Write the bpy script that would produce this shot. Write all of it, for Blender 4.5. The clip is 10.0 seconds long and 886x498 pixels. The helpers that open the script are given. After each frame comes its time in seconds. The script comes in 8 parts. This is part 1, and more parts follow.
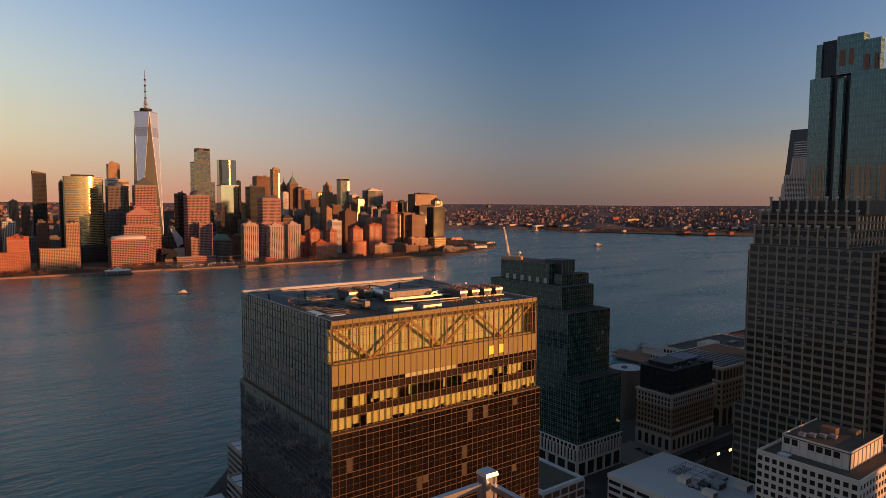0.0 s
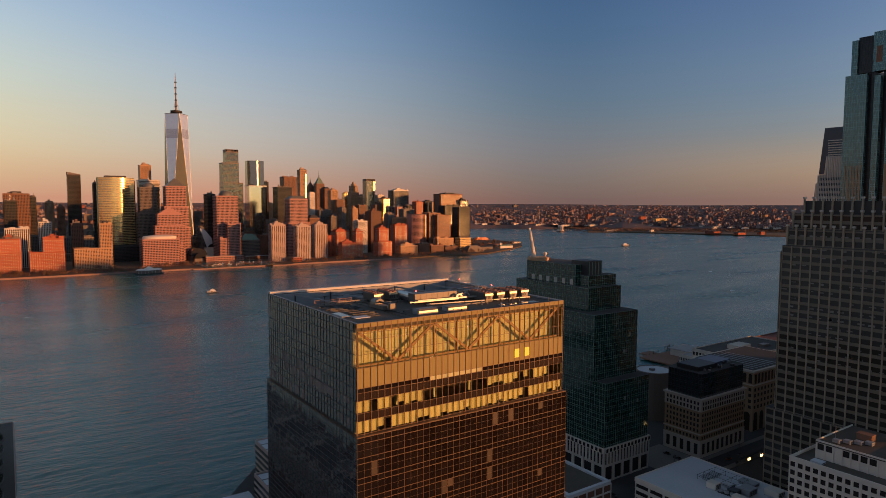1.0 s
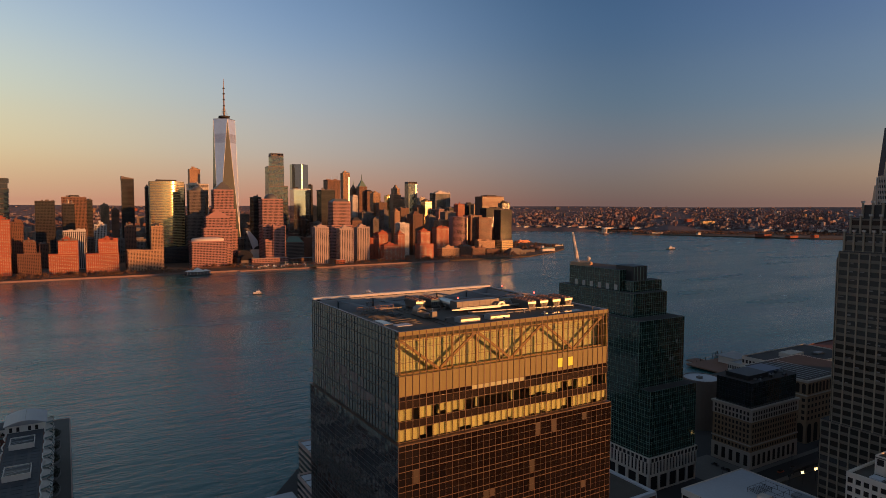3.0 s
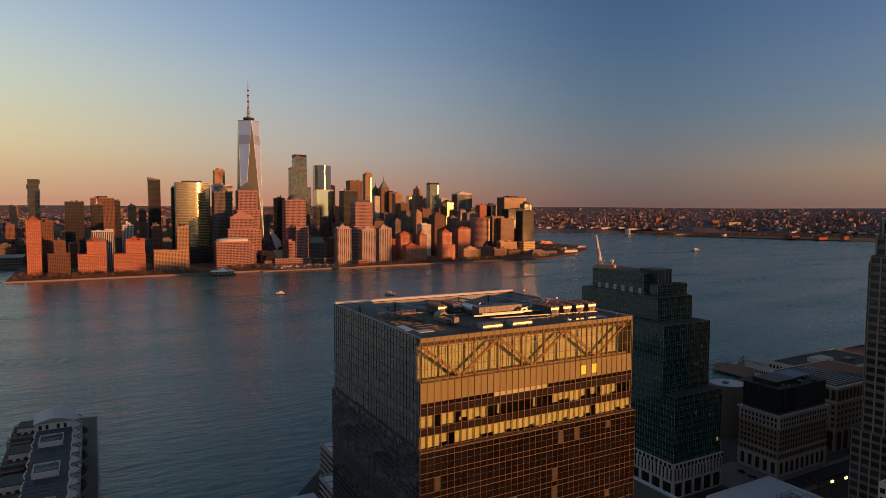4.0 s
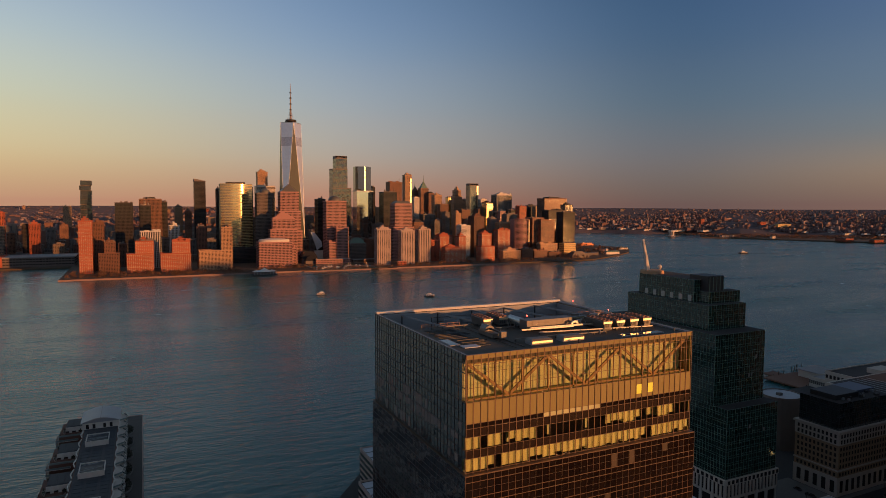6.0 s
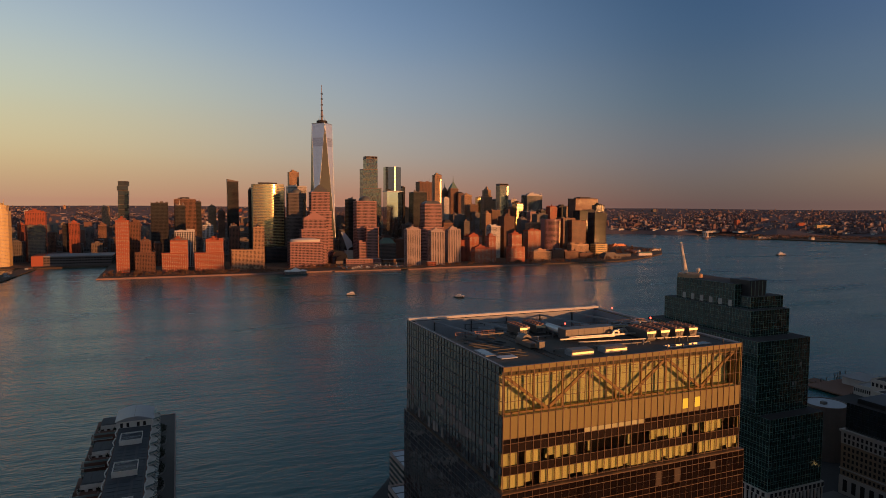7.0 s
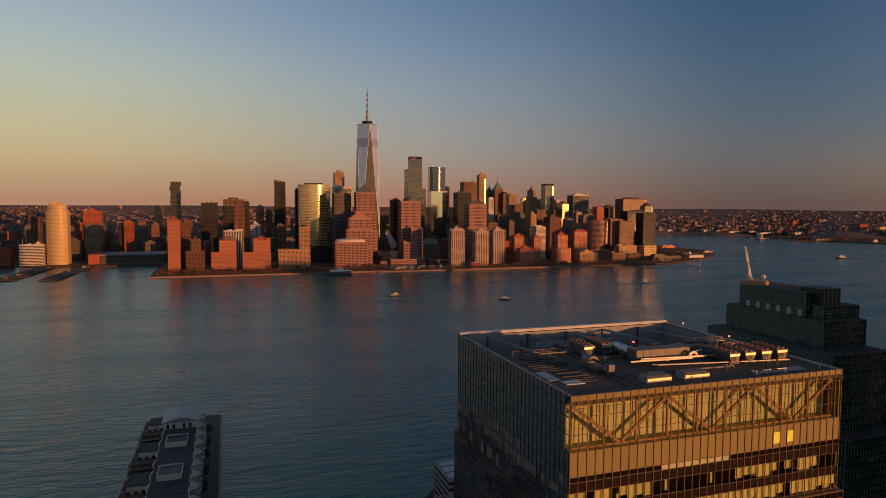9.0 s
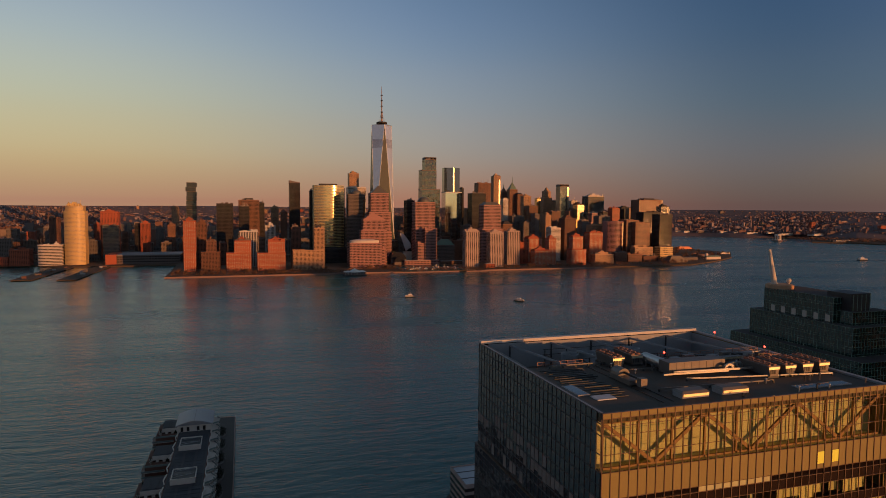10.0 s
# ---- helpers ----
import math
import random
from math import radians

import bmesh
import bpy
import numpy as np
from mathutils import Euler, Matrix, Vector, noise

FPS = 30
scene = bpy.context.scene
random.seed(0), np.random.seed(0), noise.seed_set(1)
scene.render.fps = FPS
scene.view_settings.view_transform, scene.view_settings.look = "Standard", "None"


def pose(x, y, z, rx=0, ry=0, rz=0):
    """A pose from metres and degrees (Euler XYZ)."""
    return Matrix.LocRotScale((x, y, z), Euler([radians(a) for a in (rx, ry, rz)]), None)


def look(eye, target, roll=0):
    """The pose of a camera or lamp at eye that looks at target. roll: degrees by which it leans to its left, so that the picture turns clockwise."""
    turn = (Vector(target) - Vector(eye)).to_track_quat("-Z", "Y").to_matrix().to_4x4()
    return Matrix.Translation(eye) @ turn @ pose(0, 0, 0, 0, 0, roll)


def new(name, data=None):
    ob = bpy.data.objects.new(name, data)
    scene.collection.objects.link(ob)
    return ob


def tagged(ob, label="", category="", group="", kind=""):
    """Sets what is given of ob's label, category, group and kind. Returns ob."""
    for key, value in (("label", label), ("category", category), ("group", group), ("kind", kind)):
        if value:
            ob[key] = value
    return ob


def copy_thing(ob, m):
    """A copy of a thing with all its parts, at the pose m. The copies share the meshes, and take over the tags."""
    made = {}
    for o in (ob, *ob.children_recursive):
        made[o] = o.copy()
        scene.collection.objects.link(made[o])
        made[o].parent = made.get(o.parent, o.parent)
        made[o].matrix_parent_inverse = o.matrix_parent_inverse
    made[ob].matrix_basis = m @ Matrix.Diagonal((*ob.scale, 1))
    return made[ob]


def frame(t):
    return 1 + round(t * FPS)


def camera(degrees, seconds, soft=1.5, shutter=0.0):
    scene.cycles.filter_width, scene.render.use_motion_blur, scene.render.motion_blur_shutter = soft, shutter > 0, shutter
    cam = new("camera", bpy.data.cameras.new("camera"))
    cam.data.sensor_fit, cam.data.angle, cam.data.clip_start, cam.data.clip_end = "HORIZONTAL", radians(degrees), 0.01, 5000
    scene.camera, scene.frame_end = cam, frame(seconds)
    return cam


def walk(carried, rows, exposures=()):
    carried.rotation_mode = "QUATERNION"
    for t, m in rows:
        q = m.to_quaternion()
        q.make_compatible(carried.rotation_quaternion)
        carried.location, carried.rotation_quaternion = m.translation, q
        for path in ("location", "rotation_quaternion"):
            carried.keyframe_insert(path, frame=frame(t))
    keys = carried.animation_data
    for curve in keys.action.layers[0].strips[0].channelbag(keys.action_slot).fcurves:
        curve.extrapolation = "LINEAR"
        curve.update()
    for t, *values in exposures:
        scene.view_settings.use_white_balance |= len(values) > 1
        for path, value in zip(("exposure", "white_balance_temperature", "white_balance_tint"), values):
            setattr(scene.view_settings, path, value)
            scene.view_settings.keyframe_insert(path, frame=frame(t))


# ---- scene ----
cam = camera(69.74, 10.0, soft=0.6)
walk(cam, [
    (0, pose(-55.28, -109.38, 156.32, 85.921, 0, -36.856) @ pose(0, 0, 0, 0, 0, 0.33)),
    (0.5, pose(-55.01, -109.14, 156.64, 85.883, 0, -35.672) @ pose(0, 0, 0, 0, 0, 0.29)),
    (1, pose(-54.91, -108.92, 156.86, 85.888, 0, -34.565) @ pose(0, 0, 0, 0, 0, 0.24)),
    (1.5, pose(-54.87, -108.76, 157.08, 85.945, 0, -33.195) @ pose(0, 0, 0, 0, 0, 0.30)),
    (2, pose(-54.72, -108.46, 157.38, 86.003, 0, -32.178) @ pose(0, 0, 0, 0, 0, 0.24)),
    (2.5, pose(-54.70, -108.29, 157.64, 86.043, 0, -31.593) @ pose(0, 0, 0, 0, 0, 0.17)),
    (4, pose(-54.28, -107.31, 158.99, 86.129, 0, -28.870) @ pose(0, 0, 0, 0, 0, 0.21)),
    (4.5, pose(-53.95, -106.31, 159.43, 86.145, 0, -28.002) @ pose(0, 0, 0, 0, 0, 0.22)),
    (5, pose(-53.38, -104.90, 159.78, 86.191, 0, -27.222) @ pose(0, 0, 0, 0, 0, 0.26)),
    (6.5, pose(-52.02, -98.17, 160.96, 86.144, 0, -24.111) @ pose(0, 0, 0, 0, 0, 0.28)),
    (7, pose(-51.37, -95.47, 161.30, 86.154, 0, -22.721) @ pose(0, 0, 0, 0, 0, 0.32)),
    (7.5, pose(-50.81, -92.59, 161.67, 86.145, 0, -21.718) @ pose(0, 0, 0, 0, 0, 0.34)),
    (8, pose(-50.16, -89.69, 161.96, 86.136, 0, -20.521) @ pose(0, 0, 0, 0, 0, 0.34)),
    (8.5, pose(-49.56, -86.68, 162.27, 86.136, 0, -19.514) @ pose(0, 0, 0, 0, 0, 0.33)),
    (9, pose(-49.13, -83.63, 162.44, 86.129, 0, -18.793) @ pose(0, 0, 0, 0, 0, 0.39)),
    (9.5, pose(-48.86, -80.64, 162.72, 86.140, 0, -18.167) @ pose(0, 0, 0, 0, 0, 0.43)),
    (10, pose(-48.72, -77.91, 162.99, 86.177, 0, -17.554) @ pose(0, 0, 0, 0, 0, 0.44)),
], exposures=[(0.0, 0.36), (2.5, 0.23), (4.5, 0.12), (7.5, -0.12), (10.0, -0.28)])
SKY_STRENGTH, DUSK_STRENGTH, SUN_POWER = 0.05, 0.95, 4.3
# ---- light ----
SUN_AZ, SUN_EL = 145.0, 4.0          # degrees clockwise from +y, and above the horizon
world = bpy.data.worlds.new("sky")
scene.world = world
world.use_nodes = True
wn = world.node_tree
wn.nodes.clear()
sky = wn.nodes.new("ShaderNodeTexSky")
sky.sky_type = "NISHITA"
sky.sun_disc = False
sky.sun_elevation, sky.sun_rotation = radians(SUN_EL), radians(SUN_AZ)
sky.altitude, sky.air_density, sky.dust_density, sky.ozone_density = 100, 1.0, 0.3, 4.0
wtc_ = wn.nodes.new("ShaderNodeTexCoord")
nrm = wn.nodes.new("ShaderNodeVectorMath")
nrm.operation = "NORMALIZE"
wn.links.new(wtc_.outputs["Generated"], nrm.inputs[0])
sep = wn.nodes.new("ShaderNodeSeparateXYZ")
wn.links.new(nrm.outputs[0], sep.inputs[0])


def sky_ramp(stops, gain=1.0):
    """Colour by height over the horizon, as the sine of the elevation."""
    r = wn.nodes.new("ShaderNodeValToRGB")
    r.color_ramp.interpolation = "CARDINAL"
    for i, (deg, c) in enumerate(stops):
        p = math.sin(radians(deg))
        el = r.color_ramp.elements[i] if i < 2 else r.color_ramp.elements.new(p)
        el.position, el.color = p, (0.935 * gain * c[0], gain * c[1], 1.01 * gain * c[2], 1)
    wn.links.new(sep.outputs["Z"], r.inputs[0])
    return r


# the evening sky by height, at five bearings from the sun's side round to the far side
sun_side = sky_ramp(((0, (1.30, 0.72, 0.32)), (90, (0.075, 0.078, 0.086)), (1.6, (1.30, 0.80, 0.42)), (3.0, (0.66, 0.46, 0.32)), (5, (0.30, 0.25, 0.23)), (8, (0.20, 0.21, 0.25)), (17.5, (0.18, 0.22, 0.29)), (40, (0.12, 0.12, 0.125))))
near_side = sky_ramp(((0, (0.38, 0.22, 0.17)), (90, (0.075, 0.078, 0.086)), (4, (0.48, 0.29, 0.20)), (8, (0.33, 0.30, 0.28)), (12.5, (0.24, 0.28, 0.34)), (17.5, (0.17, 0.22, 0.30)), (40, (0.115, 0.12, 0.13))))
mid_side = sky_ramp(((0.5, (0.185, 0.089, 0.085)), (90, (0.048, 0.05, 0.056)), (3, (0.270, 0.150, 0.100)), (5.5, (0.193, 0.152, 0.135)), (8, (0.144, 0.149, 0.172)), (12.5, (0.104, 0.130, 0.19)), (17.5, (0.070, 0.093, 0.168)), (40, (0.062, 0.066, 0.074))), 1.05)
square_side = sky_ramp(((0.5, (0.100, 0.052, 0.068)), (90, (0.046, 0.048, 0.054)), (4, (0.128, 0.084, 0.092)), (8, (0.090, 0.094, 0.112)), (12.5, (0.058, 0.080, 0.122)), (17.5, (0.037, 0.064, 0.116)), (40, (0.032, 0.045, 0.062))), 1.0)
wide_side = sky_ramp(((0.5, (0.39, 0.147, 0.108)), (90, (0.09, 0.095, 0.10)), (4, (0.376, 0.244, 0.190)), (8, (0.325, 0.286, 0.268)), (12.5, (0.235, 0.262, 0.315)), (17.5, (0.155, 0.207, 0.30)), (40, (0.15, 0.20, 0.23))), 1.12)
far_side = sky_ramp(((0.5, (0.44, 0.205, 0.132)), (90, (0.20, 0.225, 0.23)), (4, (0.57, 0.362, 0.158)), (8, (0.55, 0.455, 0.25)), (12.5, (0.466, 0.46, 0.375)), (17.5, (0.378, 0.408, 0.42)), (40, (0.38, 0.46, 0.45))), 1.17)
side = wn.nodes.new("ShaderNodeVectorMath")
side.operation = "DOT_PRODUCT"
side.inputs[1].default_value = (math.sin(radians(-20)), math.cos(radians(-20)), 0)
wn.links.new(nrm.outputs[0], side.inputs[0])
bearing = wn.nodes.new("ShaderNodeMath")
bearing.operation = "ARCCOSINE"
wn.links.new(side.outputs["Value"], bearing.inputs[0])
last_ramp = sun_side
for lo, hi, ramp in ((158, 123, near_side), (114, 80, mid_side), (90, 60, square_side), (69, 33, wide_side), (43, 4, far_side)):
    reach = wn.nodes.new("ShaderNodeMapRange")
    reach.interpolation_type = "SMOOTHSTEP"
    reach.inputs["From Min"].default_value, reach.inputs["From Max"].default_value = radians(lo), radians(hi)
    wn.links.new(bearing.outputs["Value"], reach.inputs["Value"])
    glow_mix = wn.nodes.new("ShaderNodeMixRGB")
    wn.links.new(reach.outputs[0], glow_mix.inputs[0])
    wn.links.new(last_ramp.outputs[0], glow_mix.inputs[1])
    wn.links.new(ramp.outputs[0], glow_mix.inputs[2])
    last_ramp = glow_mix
bg = wn.nodes.new("ShaderNodeBackground")
bg.inputs["Strength"].default_value = SKY_STRENGTH
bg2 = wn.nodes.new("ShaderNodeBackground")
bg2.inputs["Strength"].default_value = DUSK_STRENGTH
both = wn.nodes.new("ShaderNodeAddShader")
wout = wn.nodes.new("ShaderNodeOutputWorld")
wn.links.new(sky.outputs[0], bg.inputs["Color"])
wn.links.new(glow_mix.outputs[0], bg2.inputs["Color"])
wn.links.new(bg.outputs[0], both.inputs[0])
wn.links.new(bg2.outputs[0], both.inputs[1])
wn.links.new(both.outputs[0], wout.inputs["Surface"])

sun_data = bpy.data.lights.new("sun", "SUN")
sun_data.energy, sun_data.angle, sun_data.color = SUN_POWER, radians(0.6), (1.0, 0.385, 0.115)
sun = new("sun", sun_data)
sun_way = Vector((math.sin(radians(SUN_AZ)) * math.cos(radians(SUN_EL)), math.cos(radians(SUN_AZ)) * math.cos(radians(SUN_EL)), math.sin(radians(SUN_EL))))
sun.matrix_world = look((0, 0, 400), Vector((0, 0, 400)) - sun_way)


# ---- materials ----
def mat(name, color, rough=0.7, metal=0.0, vary=0.25, scale=0.25, fine=4.0, bump=0.0, island=0.0, objvar=0.0, ior=1.5, coords="Object"):
    """A surface with broad stains and fine grain; island and objvar vary single pieces."""
    m = bpy.data.materials.new(name)
    m.use_nodes = True
    nt = m.node_tree
    b = nt.nodes["Principled BSDF"]
    b.inputs["Roughness"].default_value, b.inputs["Metallic"].default_value, b.inputs["IOR"].default_value = rough, metal, ior
    tc = nt.nodes.new("ShaderNodeTexCoord")
    n1, n2 = nt.nodes.new("ShaderNodeTexNoise"), nt.nodes.new("ShaderNodeTexNoise")
    n1.inputs["Scale"].default_value, n2.inputs["Scale"].default_value = scale, fine
    n1.inputs["Detail"].default_value, n2.inputs["Detail"].default_value = 4, 3
    for n in (n1, n2):
        nt.links.new(tc.outputs[coords], n.inputs["Vector"])
    add = nt.nodes.new("ShaderNodeMath")
    add.operation = "ADD"
    nt.links.new(n1.outputs[0], add.inputs[0])
    nt.links.new(n2.outputs[0], add.inputs[1])
    last = add.outputs[0]
    if island or objvar:
        src = nt.nodes.new("ShaderNodeNewGeometry") if island else nt.nodes.new("ShaderNodeObjectInfo")
        mul = nt.nodes.new("ShaderNodeMath")
        mul.operation = "MULTIPLY_ADD"
        nt.links.new(src.outputs["Random Per Island" if island else "Random"], mul.inputs[0])
        mul.inputs[1].default_value = (island or objvar) / max(vary, 0.01)
        nt.links.new(last, mul.inputs[2])
        last = mul.outputs[0]
    rng = nt.nodes.new("ShaderNodeMapRange")
    mid = 1.0 + 0.5 * (island or objvar) / max(vary, 0.01)
    rng.inputs["From Min"].default_value, rng.inputs["From Max"].default_value = mid - 1, mid + 1
    rng.inputs["To Min"].default_value, rng.inputs["To Max"].default_value = 1 - 1.0 * vary, 1 + 1.0 * vary
    rng.clamp = False
    nt.links.new(last, rng.inputs["Value"])
    vm = nt.nodes.new("ShaderNodeVectorMath")
    vm.operation = "SCALE"
    vm.inputs[0].default_value = color
    nt.links.new(rng.outputs[0], vm.inputs["Scale"])
    nt.links.new(vm.outputs[0], b.inputs["Base Color"])
    if bump:
        bp = nt.nodes.new("ShaderNodeBump")
        bp.inputs["Strength"].default_value, bp.inputs["Distance"].default_value = 0.6, bump
        nt.links.new(n2.outputs[0], bp.inputs["Height"])
        nt.links.new(bp.outputs[0], b.inputs["Normal"])
    return m


def mirror_glass(name, color, rough=0.05, metal=0.0, ior=1.9, wobble=0.01, island=0.25, scale=0.35, tilt=0.0):
    """Coated facade glass: dark body, sharp reflection, panes a little out of true; tilt leans each pane."""
    m = mat(name, color, rough, metal, 0.2, 0.1, 2.0, 0.0, island, 0.0, ior)
    nt = m.node_tree
    b = nt.nodes["Principled BSDF"]
    n = nt.nodes.new("ShaderNodeTexNoise")
    n.inputs["Scale"].default_value = scale
    tc = nt.nodes.new("ShaderNodeTexCoord")
    nt.links.new(tc.outputs["Object"], n.inputs["Vector"])
    bp = nt.nodes.new("ShaderNodeBump")
    bp.inputs["Strength"].default_value, bp.inputs["Distance"].default_value = 1.0, wobble
    nt.links.new(n.outputs[0], bp.inputs["Height"])
    nt.links.new(bp.outputs[0], b.inputs["Normal"])
    if tilt:
        geo, lean, white = nt.nodes.new("ShaderNodeNewGeometry"), nt.nodes.new("ShaderNodeVectorMath"), nt.nodes.new("ShaderNodeTexWhiteNoise")
        white.noise_dimensions = "1D"
        nt.links.new(geo.outputs["Random Per Island"], white.inputs["W"])
        lean.operation = "MULTIPLY_ADD"
        lean.inputs[1].default_value = (2 * tilt, 2 * tilt, 2 * tilt)
        lean.inputs[2].default_value = (-tilt, -tilt, -tilt)
        nt.links.new(white.outputs["Color"], lean.inputs[0])
        plus, unit = nt.nodes.new("ShaderNodeVectorMath"), nt.nodes.new("ShaderNodeVectorMath")
        unit.operation = "NORMALIZE"
        nt.links.new(geo.outputs["Normal"], plus.inputs[0])
        nt.links.new(lean.outputs[0], plus.inputs[1])
        nt.links.new(plus.outputs[0], unit.inputs[0])
        nt.links.new(unit.outputs[0], bp.inputs["Normal"])
    return m


def clear_glass(name, tint, gloss=0.12):
    """Tinted see-through glass with a mirror coat."""
    m = bpy.data.materials.new(name)
    m.use_nodes = True
    nt = m.node_tree
    nt.nodes.clear()
    t, g, mix, lw, o = (nt.nodes.new(k) for k in ("ShaderNodeBsdfTransparent", "ShaderNodeBsdfGlossy", "ShaderNodeMixShader", "ShaderNodeFresnel", "ShaderNodeOutputMaterial"))
    t.inputs["Color"].default_value = (*tint, 1)
    g.inputs["Roughness"].default_value = 0.03
    g.inputs["Color"].default_value = (0.8, 0.8, 0.8, 1)
    lw.inputs["IOR"].default_value = 1.5 + gloss
    nt.links.new(lw.outputs[0], mix.inputs[0])
    nt.links.new(t.outputs[0], mix.inputs[1])
    nt.links.new(g.outputs[0], mix.inputs[2])
    nt.links.new(mix.outputs[0], o.inputs["Surface"])
    return m


def glow(name, color, power):
    m = mat(name, color)
    b = m.node_tree.nodes["Principled BSDF"]
    b.inputs["Emission Color"].default_value = (*color, 1)
    b.inputs["Emission Strength"].default_value = power
    return m


M = {
    "brick": mat("brick", (0.36, 0.092, 0.048), 0.85, vary=0.3, scale=0.05, fine=0.6, objvar=0.3),
    "brick_dark": mat("dark brick", (0.16, 0.075, 0.05), 0.85, scale=0.05, fine=0.6, objvar=0.3),
    "granite": mat("rose granite", (0.34, 0.162, 0.145), 0.6, vary=0.15, scale=0.04, fine=0.5),
    "granite_dark": mat("grey granite", (0.13, 0.10, 0.09), 0.6, vary=0.15, scale=0.04, fine=0.5),
    "tan": mat("sand stone", (0.42, 0.25, 0.145), 0.8, scale=0.05, fine=0.5, objvar=0.3),
    "brown": mat("brown stone", (0.22, 0.11, 0.07), 0.8, scale=0.05, fine=0.5, objvar=0.3),
    "grey": mat("grey stone", (0.17, 0.14, 0.125), 0.8, scale=0.05, fine=0.5, objvar=0.3),
    "white": mat("white stone", (0.62, 0.55, 0.48), 0.7, scale=0.05, fine=0.5),
    "concrete": mat("concrete", (0.42, 0.32, 0.28), 0.85, scale=0.08, fine=0.7),
    "black": mat("black steel", (0.036, 0.029, 0.027), 0.7, vary=0.3, scale=0.05, fine=0.5),
    "goldstone": mat("ochre stone", (0.58, 0.41, 0.17), 0.6, scale=0.05, fine=0.5),
    "roof_dark": mat("dark roofing", (0.055, 0.05, 0.05), 0.9, vary=0.4, scale=0.08, fine=0.7),
    "roof_pale": mat("pale roofing", (0.30, 0.30, 0.31), 0.9, vary=0.3, scale=0.08, fine=0.7),
    "copper": mat("green copper", (0.13, 0.20, 0.16), 0.6, scale=0.1, fine=0.8),
    "copper_dark": mat("dull copper", (0.12, 0.115, 0.10), 0.5, scale=0.1, fine=0.8),
    "metal": mat("galvanised metal", (0.45, 0.45, 0.45), 0.35, 0.8, scale=0.4, fine=5.0),
    "pale": mat("white frame", (0.55, 0.52, 0.49), 0.6, scale=0.05, fine=0.5),
}
G = {
    "win": mirror_glass("dark window glass", (0.034, 0.029, 0.028), 0.18, ior=1.25, island=0.8, wobble=0.0, tilt=0.015),
    "win_blue": mirror_glass("grey window glass", (0.028, 0.032, 0.037), 0.08, ior=1.7, island=0.5, wobble=0.0, tilt=0.03),
    "win_pale": mirror_glass("pale blind windows", (0.36, 0.27, 0.20), 0.3, ior=1.4, island=0.7, wobble=0.0),
    "green": mirror_glass("green curtain glass", (0.03, 0.05, 0.045), 0.08, 0.0, 2.0, 0.0, 0.4, tilt=0.03),
    "gold": mirror_glass("gold curtain glass", (0.62, 0.46, 0.22), 0.16, 0.8, 1.9, 0.0, 0.2, tilt=0.02),
    "mirror": mirror_glass("mirror curtain glass", (0.47, 0.43, 0.40), 0.05, 0.9, 1.9, 0.0, 0.03),
    "glint": mirror_glass("bronze mirror glint glass", (0.60, 0.50, 0.34), 0.24, 0.9, 1.9, 0.0, 0.10, tilt=0.012),
    "black": mirror_glass("black curtain glass", (0.024, 0.022, 0.023), 0.08, 0.0, 1.35, 0.0, 0.5),
}
# wall, glass, storey height, bay width, glass share across and up, thickness of the relief
STYLE = {
    "brick": ("brick", "win", 3.2, 3.9, 0.5, 0.5), "brick_dark": ("brick_dark", "win", 3.1, 3.4, 0.5, 0.5),
    "brick_white": ("brick", "win_pale", 3.2, 4.2, 0.5, 0.5), "granite": ("granite", "win", 4.2, 3.4, 0.66, 0.56),
    "granite_dark": ("granite_dark", "win", 3.9, 3.0, 0.6, 0.58), "tan": ("tan", "win", 3.3, 3.2, 0.5, 0.55),
    "brown": ("brown", "win", 3.8, 3.2, 0.5, 0.6), "grey": ("grey", "win", 3.6, 3.2, 0.5, 0.55),
    "white": ("white", "win", 3.6, 3.2, 0.5, 0.6), "black": ("black", "black", 3.8, 3.0, 0.8, 0.7),
    "bands_white": ("white", "win", 3.9, 40.0, 0.98, 0.45), "verticals": ("pale", "win", 5.0, 4.0, 0.6, 0.9),
    "lattice": ("pale", "win", 4.5, 3.2, 0.55, 0.8), "glass_dark": ("black", "win_blue", 3.8, 3.2, 0.88, 0.72),
    "glass_grey": ("grey", "win_blue", 3.8, 3.0, 0.88, 0.7), "glass_green": ("granite_dark", "green", 4.0, 3.0, 0.92, 0.78),
    "mirror": ("pale", "mirror", 4.2, 9.0, 0.99, 0.97), "gold_glass": ("goldstone", "gold", 3.9, 3.0, 0.93, 0.82),
    "gold_apt": ("goldstone", "win_pale", 3.4, 5.0, 0.8, 0.34), "ribs": ("concrete", "win", 2.9, 5.2, 0.5, 0.68),
    "piers": ("white", "black", 60.0, 4.6, 0.78, 0.97), "gold_stone": ("goldstone", "win", 6.0, 4.0, 0.5, 0.5),
    "glass_round": ("granite", "win", 3.8, 3.0, 0.72, 0.6),
}


# ---- mesh helpers ----
def add_box(v, f, x0, x1, y0, y1, z0, z1, bottom=False):
    k = len(v)
    v += [(x0, y0, z0), (x1, y0, z0), (x1, y1, z0), (x0, y1, z0), (x0, y0, z1), (x1, y0, z1), (x1, y1, z1), (x0, y1, z1)]
    f += [(k, k + 1, k + 5, k + 4), (k + 1, k + 2, k + 6, k + 5), (k + 2, k + 3, k + 7, k + 6), (k + 3, k, k + 4, k + 7), (k + 4, k + 5, k + 6, k + 7)]
    if bottom:
        f.append((k + 3, k + 2, k + 1, k))


